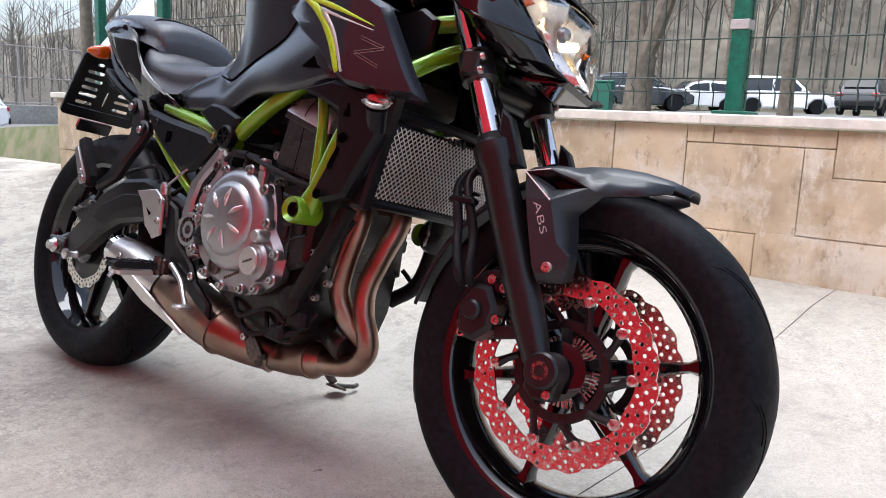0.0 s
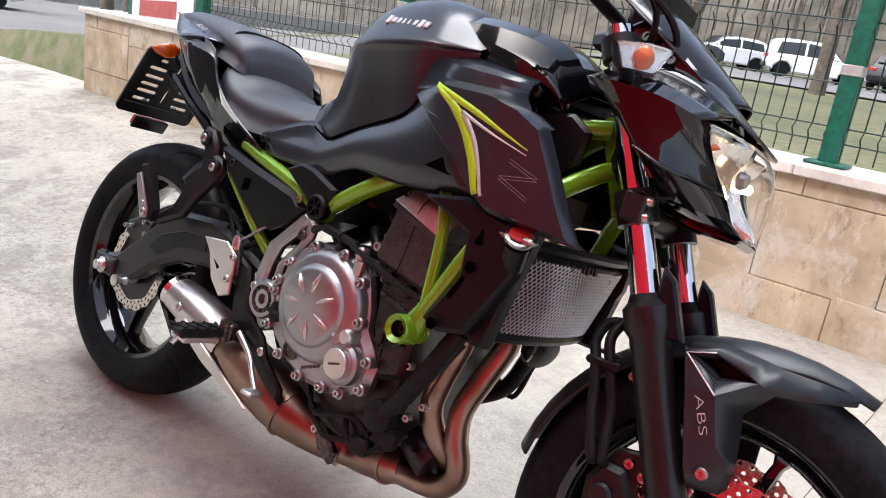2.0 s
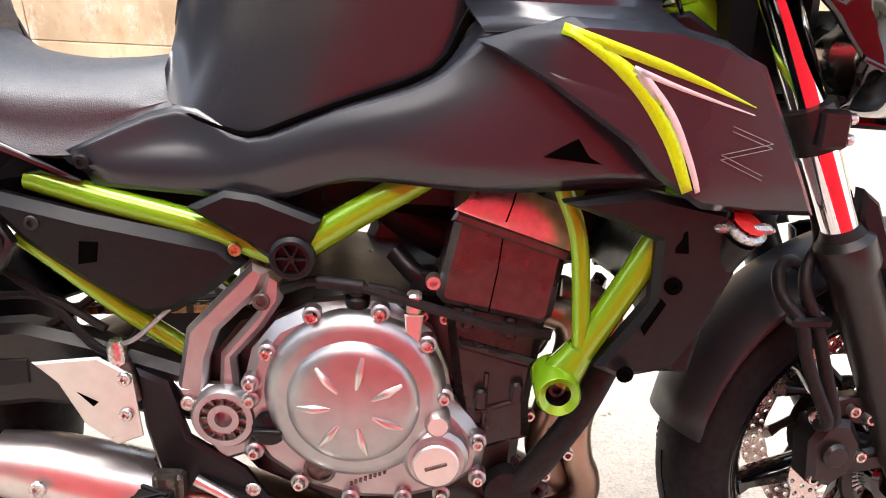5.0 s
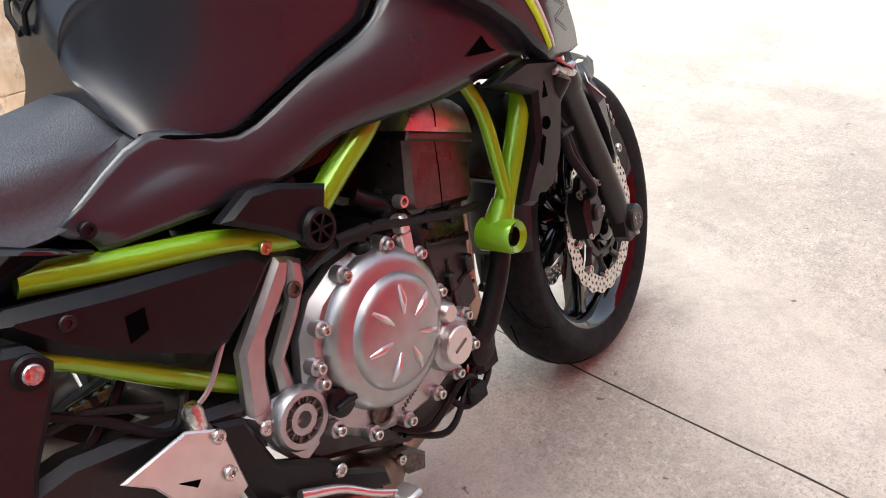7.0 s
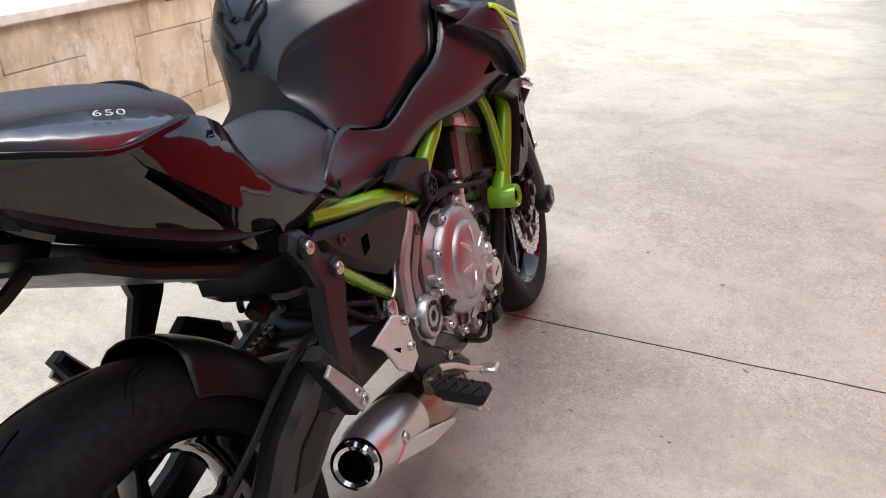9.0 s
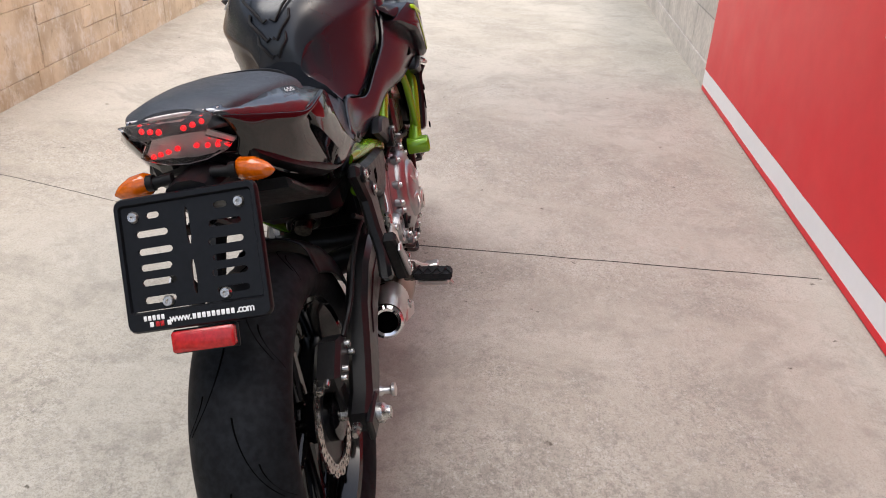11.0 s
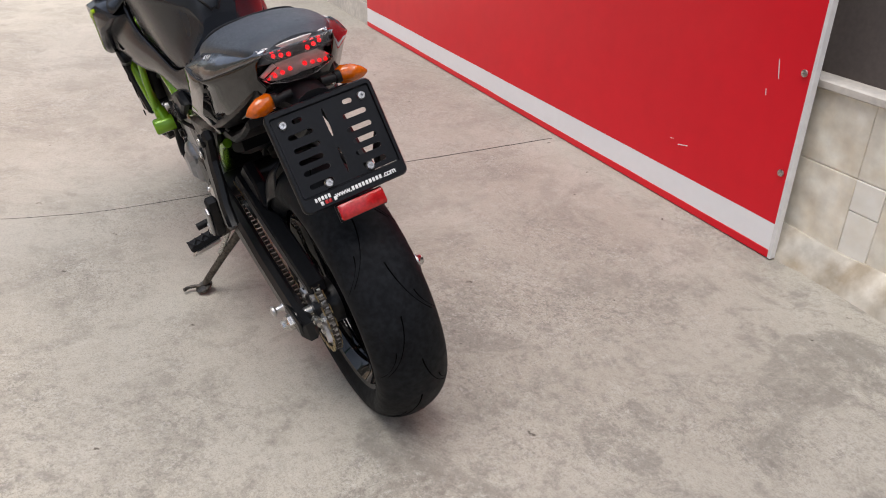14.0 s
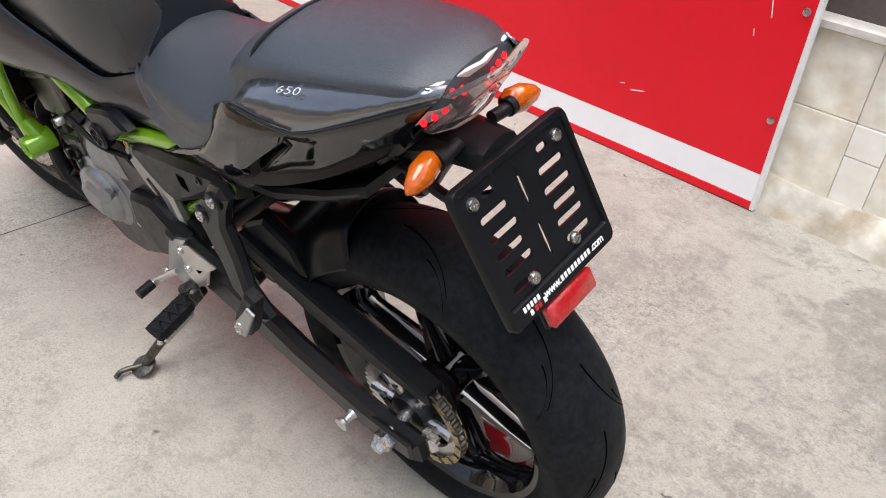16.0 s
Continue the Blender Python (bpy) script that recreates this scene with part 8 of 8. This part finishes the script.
for z, xc, xe, w in ((0.886, 1.304, 1.246, 0.178), (0.866, 1.318, 1.252, 0.158), (0.845, 1.326, 1.260, 0.132), (0.825, 1.330, 1.270, 0.112), (0.800, 1.331, 1.286, 0.094), (0.776, 1.328, 1.299, 0.082), (0.757, 1.322, 1.312, 0.056)):
    lens_rows.append([(xc - (xc - xe) * abs(u) ** 2, u * w, z) for u in (-1, -0.66, -0.33, 0, 0.33, 0.66, 1)])
hlm = part("headlamp", Shape().grid(lens_rows, 3, 3), CLEAR, bike, "clear headlamp with a lit halogen bulb", solid=0.002)
hlm.visible_shadow = False
hlm.matrix_basis = STEER
bowl = []
for k, (z, xc, xe, w) in enumerate(((0.884, 1.284, 1.238, 0.170), (0.864, 1.276, 1.244, 0.150), (0.844, 1.262, 1.252, 0.125), (0.822, 1.262, 1.262, 0.105), (0.796, 1.282, 1.280, 0.088), (0.774, 1.302, 1.292, 0.076), (0.760, 1.312, 1.304, 0.054))):
    bowl.append([(xc + (xe - xc) * abs(u) ** 2 + (0.016 if 0.25 < abs(u) < 0.4 else 0.0) - (0.012 if abs(u) < 0.2 and 1 < k < 5 else 0), u * w, z) for u in (-1, -0.8, -0.6, -0.45, -0.33, -0.15, 0, 0.15, 0.33, 0.45, 0.6, 0.8, 1)])
part("reflector_bowl", Shape().grid(bowl, 2, 3), REFL, hlm, solid=0.002)
part("bulb", Shape().lathe([(0.006, -0.016), (0.008, 0.0), (0.007, 0.020), (0.0, 0.024)], (1.276, 0.0, 0.834), (1, 0, 0), 16), BULB, hlm, "lit warm bulb")
part("bulb_shield", Shape().lathe([(0.013, 0.0), (0.014, 0.004), (0.010, 0.012), (0.0, 0.015)], (1.286, -0.046, 0.838), (1, -0.2, 0), 18), ALUD, hlm, "grey bulb shield")
for sy in (-1, 1):
    sl = Shape().prism([(1.228, 0.886), (1.246, 0.878), (1.272, 0.862), (1.262, 0.856), (1.240, 0.858), (1.230, 0.870)], sy * 0.128, sy * 0.136, 0.003, warp=lambda p: Vector((p.x - 0.004, p.y - sy * 0.5 * (p.x - 1.250), p.z)))
    part("side_lamp", sl, ORANGE, hlm, "amber side lamp")
part("chin", Shape().prism([(1.20, 0.762), (1.25, 0.750), (1.312, 0.748), (1.320, 0.756), (1.26, 0.764), (1.20, 0.785)], -0.060, 0.060, 0.004), GLOSS, bike, "gloss black lip under the headlamp").matrix_basis = STEER
rows = []
for t in range(6):
    k = t / 5
    x, z = 1.262 - 0.150 * k - 0.02 * k * k, 0.948 + 0.135 * k
    rows.append([(x - 0.05 * abs(u) ** 2 * (0.6 + 0.5 * k), u * (0.060 + 0.050 * math.sin(k * 2.2)), z - 0.02 * abs(u) ** 2) for u in (-1, -0.6, 0, 0.6, 1)])
scr = part("fly_screen", Shape().grid(rows, 4, 3), SCREEN, bike, "small smoked fly screen", solid=0.003)
scr.matrix_basis = STEER
for u in (-1, 1):
    ck = Shape().prism([(1.075, 0.955), (1.15, 0.960), (1.215, 0.950), (1.17, 0.985), (1.09, 1.03), (1.06, 1.01)], u * 0.072, u * 0.090, 0.005)
    ck_ = part("screen_cheek", ck, GLOSS, scr)
    bolt(ck_, (1.150, u * 0.090, 0.975), (0, u, 0.2), 0.009, 0.005, ENGB)
    bolt(ck_, (1.105, u * 0.090, 1.002), (0, u, 0.2), 0.009, 0.005, ENGB)
part("instrument", Shape().box((1.08, 0, 1.055), (0.06, 0.13, 0.09), 0.012), PLAST, bike, "black instrument pod")
part("lamp_stay", Shape().box((1.15, 0, 0.86), (0.10, 0.16, 0.15), 0.02), PLAST, bike, "black lamp stay and wiring").matrix_basis = STEER
for sy in (-1, 1):
    st = part("indicator_stem", Shape().tube([(1.12, sy * 0.12, 0.90), (1.135, sy * 0.19, 0.915), (1.140, sy * 0.225, 0.925)], 0.011, 12), HOSE, bike, "rubber indicator stem")
    st.matrix_basis = STEER
    F = Vector((0.80, sy * 0.60, 0)).normalized()
    E = Vector((F.y * -sy, F.x * sy, 0)) * -1.0
    cen = Vector((1.172, sy * 0.255, 0.928))
    tri = [(-0.038, 0.022), (0.0, 0.018), (0.042, 0.006), (0.024, -0.021), (-0.022, -0.013)]
    put = lambda k, d: [cen + E * (-a * k) * sy * sy + Vector((0, 0, b * k)) + F * d for a, b in tri]
    part("indicator_body", Shape().rings([put(0.35, -0.050), put(0.85, -0.022), put(1.06, -0.004), put(1.06, 0.0)]), PLAST, st)
    part("indicator_reflector", Shape().rings([put(0.95, 0.0005), put(0.95, 0.002)]), REFL, st)
    part("amber_bulb", Shape().lathe([(0.014, 0), (0.014, 0.004), (0.008, 0.010), (0, 0.012)], cen + F * 0.002, F, 14), ORANGE, st)
    le = part("indicator_lens", Shape().rings([put(1.02, 0.001), put(0.98, 0.010), put(0.75, 0.016)]), SMOKE, st, "clear pointed indicator lens over an amber bulb")
    le.visible_shadow = False
bar = Shape().tube([(0.86, -0.385, 1.020), (0.92, -0.29, 1.045), (0.985, -0.18, 1.055), (1.02, -0.07, 1.04), (1.02, 0.07, 1.04), (0.985, 0.18, 1.055), (0.92, 0.29, 1.045), (0.86, 0.385, 1.020)], 0.011, 14)
hb_ = part("handlebar", bar, FORKB, bike, "black tubular handlebar")
hb_.matrix_basis = STEER
for sy in (-1, 1):
    part("grip", Shape().tube([(0.862, sy * 0.382, 1.021), (0.90, sy * 0.32, 1.038), (0.925, sy * 0.28, 1.047)], [0.0165, 0.0155, 0.017], 16), HOSE, hb_, "black rubber grip")
    part("bar_end", Shape().lathe([(0.014, 0), (0.017, 0.006), (0.014, 0.018), (0.008, 0.020)], (0.861, sy * 0.384, 1.0205), (-0.52, sy * 0.84, -0.15), 18), FORKB, hb_)
    part("lever", Shape().tube([(0.985, sy * 0.22, 1.045), (1.0, sy * 0.26, 1.04), (0.975, sy * 0.32, 1.03), (0.935, sy * 0.385, 1.015)], [0.010, 0.008, 0.007, 0.008], 10, 5, flat=1.3), FORKB, hb_, "black control lever")
    part("switch_pod", Shape().box((0.945, sy * 0.245, 1.048), (0.05, 0.05, 0.06), 0.010), PLAST, hb_)
    part("cable", Shape().tube([(0.99, sy * 0.20, 1.045), (1.10, sy * 0.16, 1.05), (1.15, sy * 0.09, 1.0), (1.10, sy * 0.05, 0.92)], 0.0055, 8), HOSE, hb_)
    part("cable", Shape().tube([(0.97, sy * 0.22, 1.05), (1.06, sy * 0.22, 1.06), (1.12, sy * 0.13, 1.03), (1.09, sy * 0.06, 0.93)], 0.0050, 8), HOSE, hb_)
part("top_yoke", Shape().prism([(-0.13, 0.03), (0.13, 0.03), (0.10, -0.03), (-0.10, -0.03)], 0.0, 0.024, 0.005, plane="xy", warp=lambda p: Vector((1.06 + p.y, p.x, 0.975 + p.z))), FORKB, bike, "black top yoke")

# the far flank of the bodywork sits a little closer to the middle
for ob in bike.children:
    if ob.name.split(".")[0] in ("frame_side", "side_cover", "duct_panel", "shroud", "radiator_shield", "inner_panel", "frame_plug", "lower_side_panel", "steering_cover", "pivot_plate"):
        if sum(v.co.y for v in ob.data.vertices) > 0:
            ob.location.y = -0.024
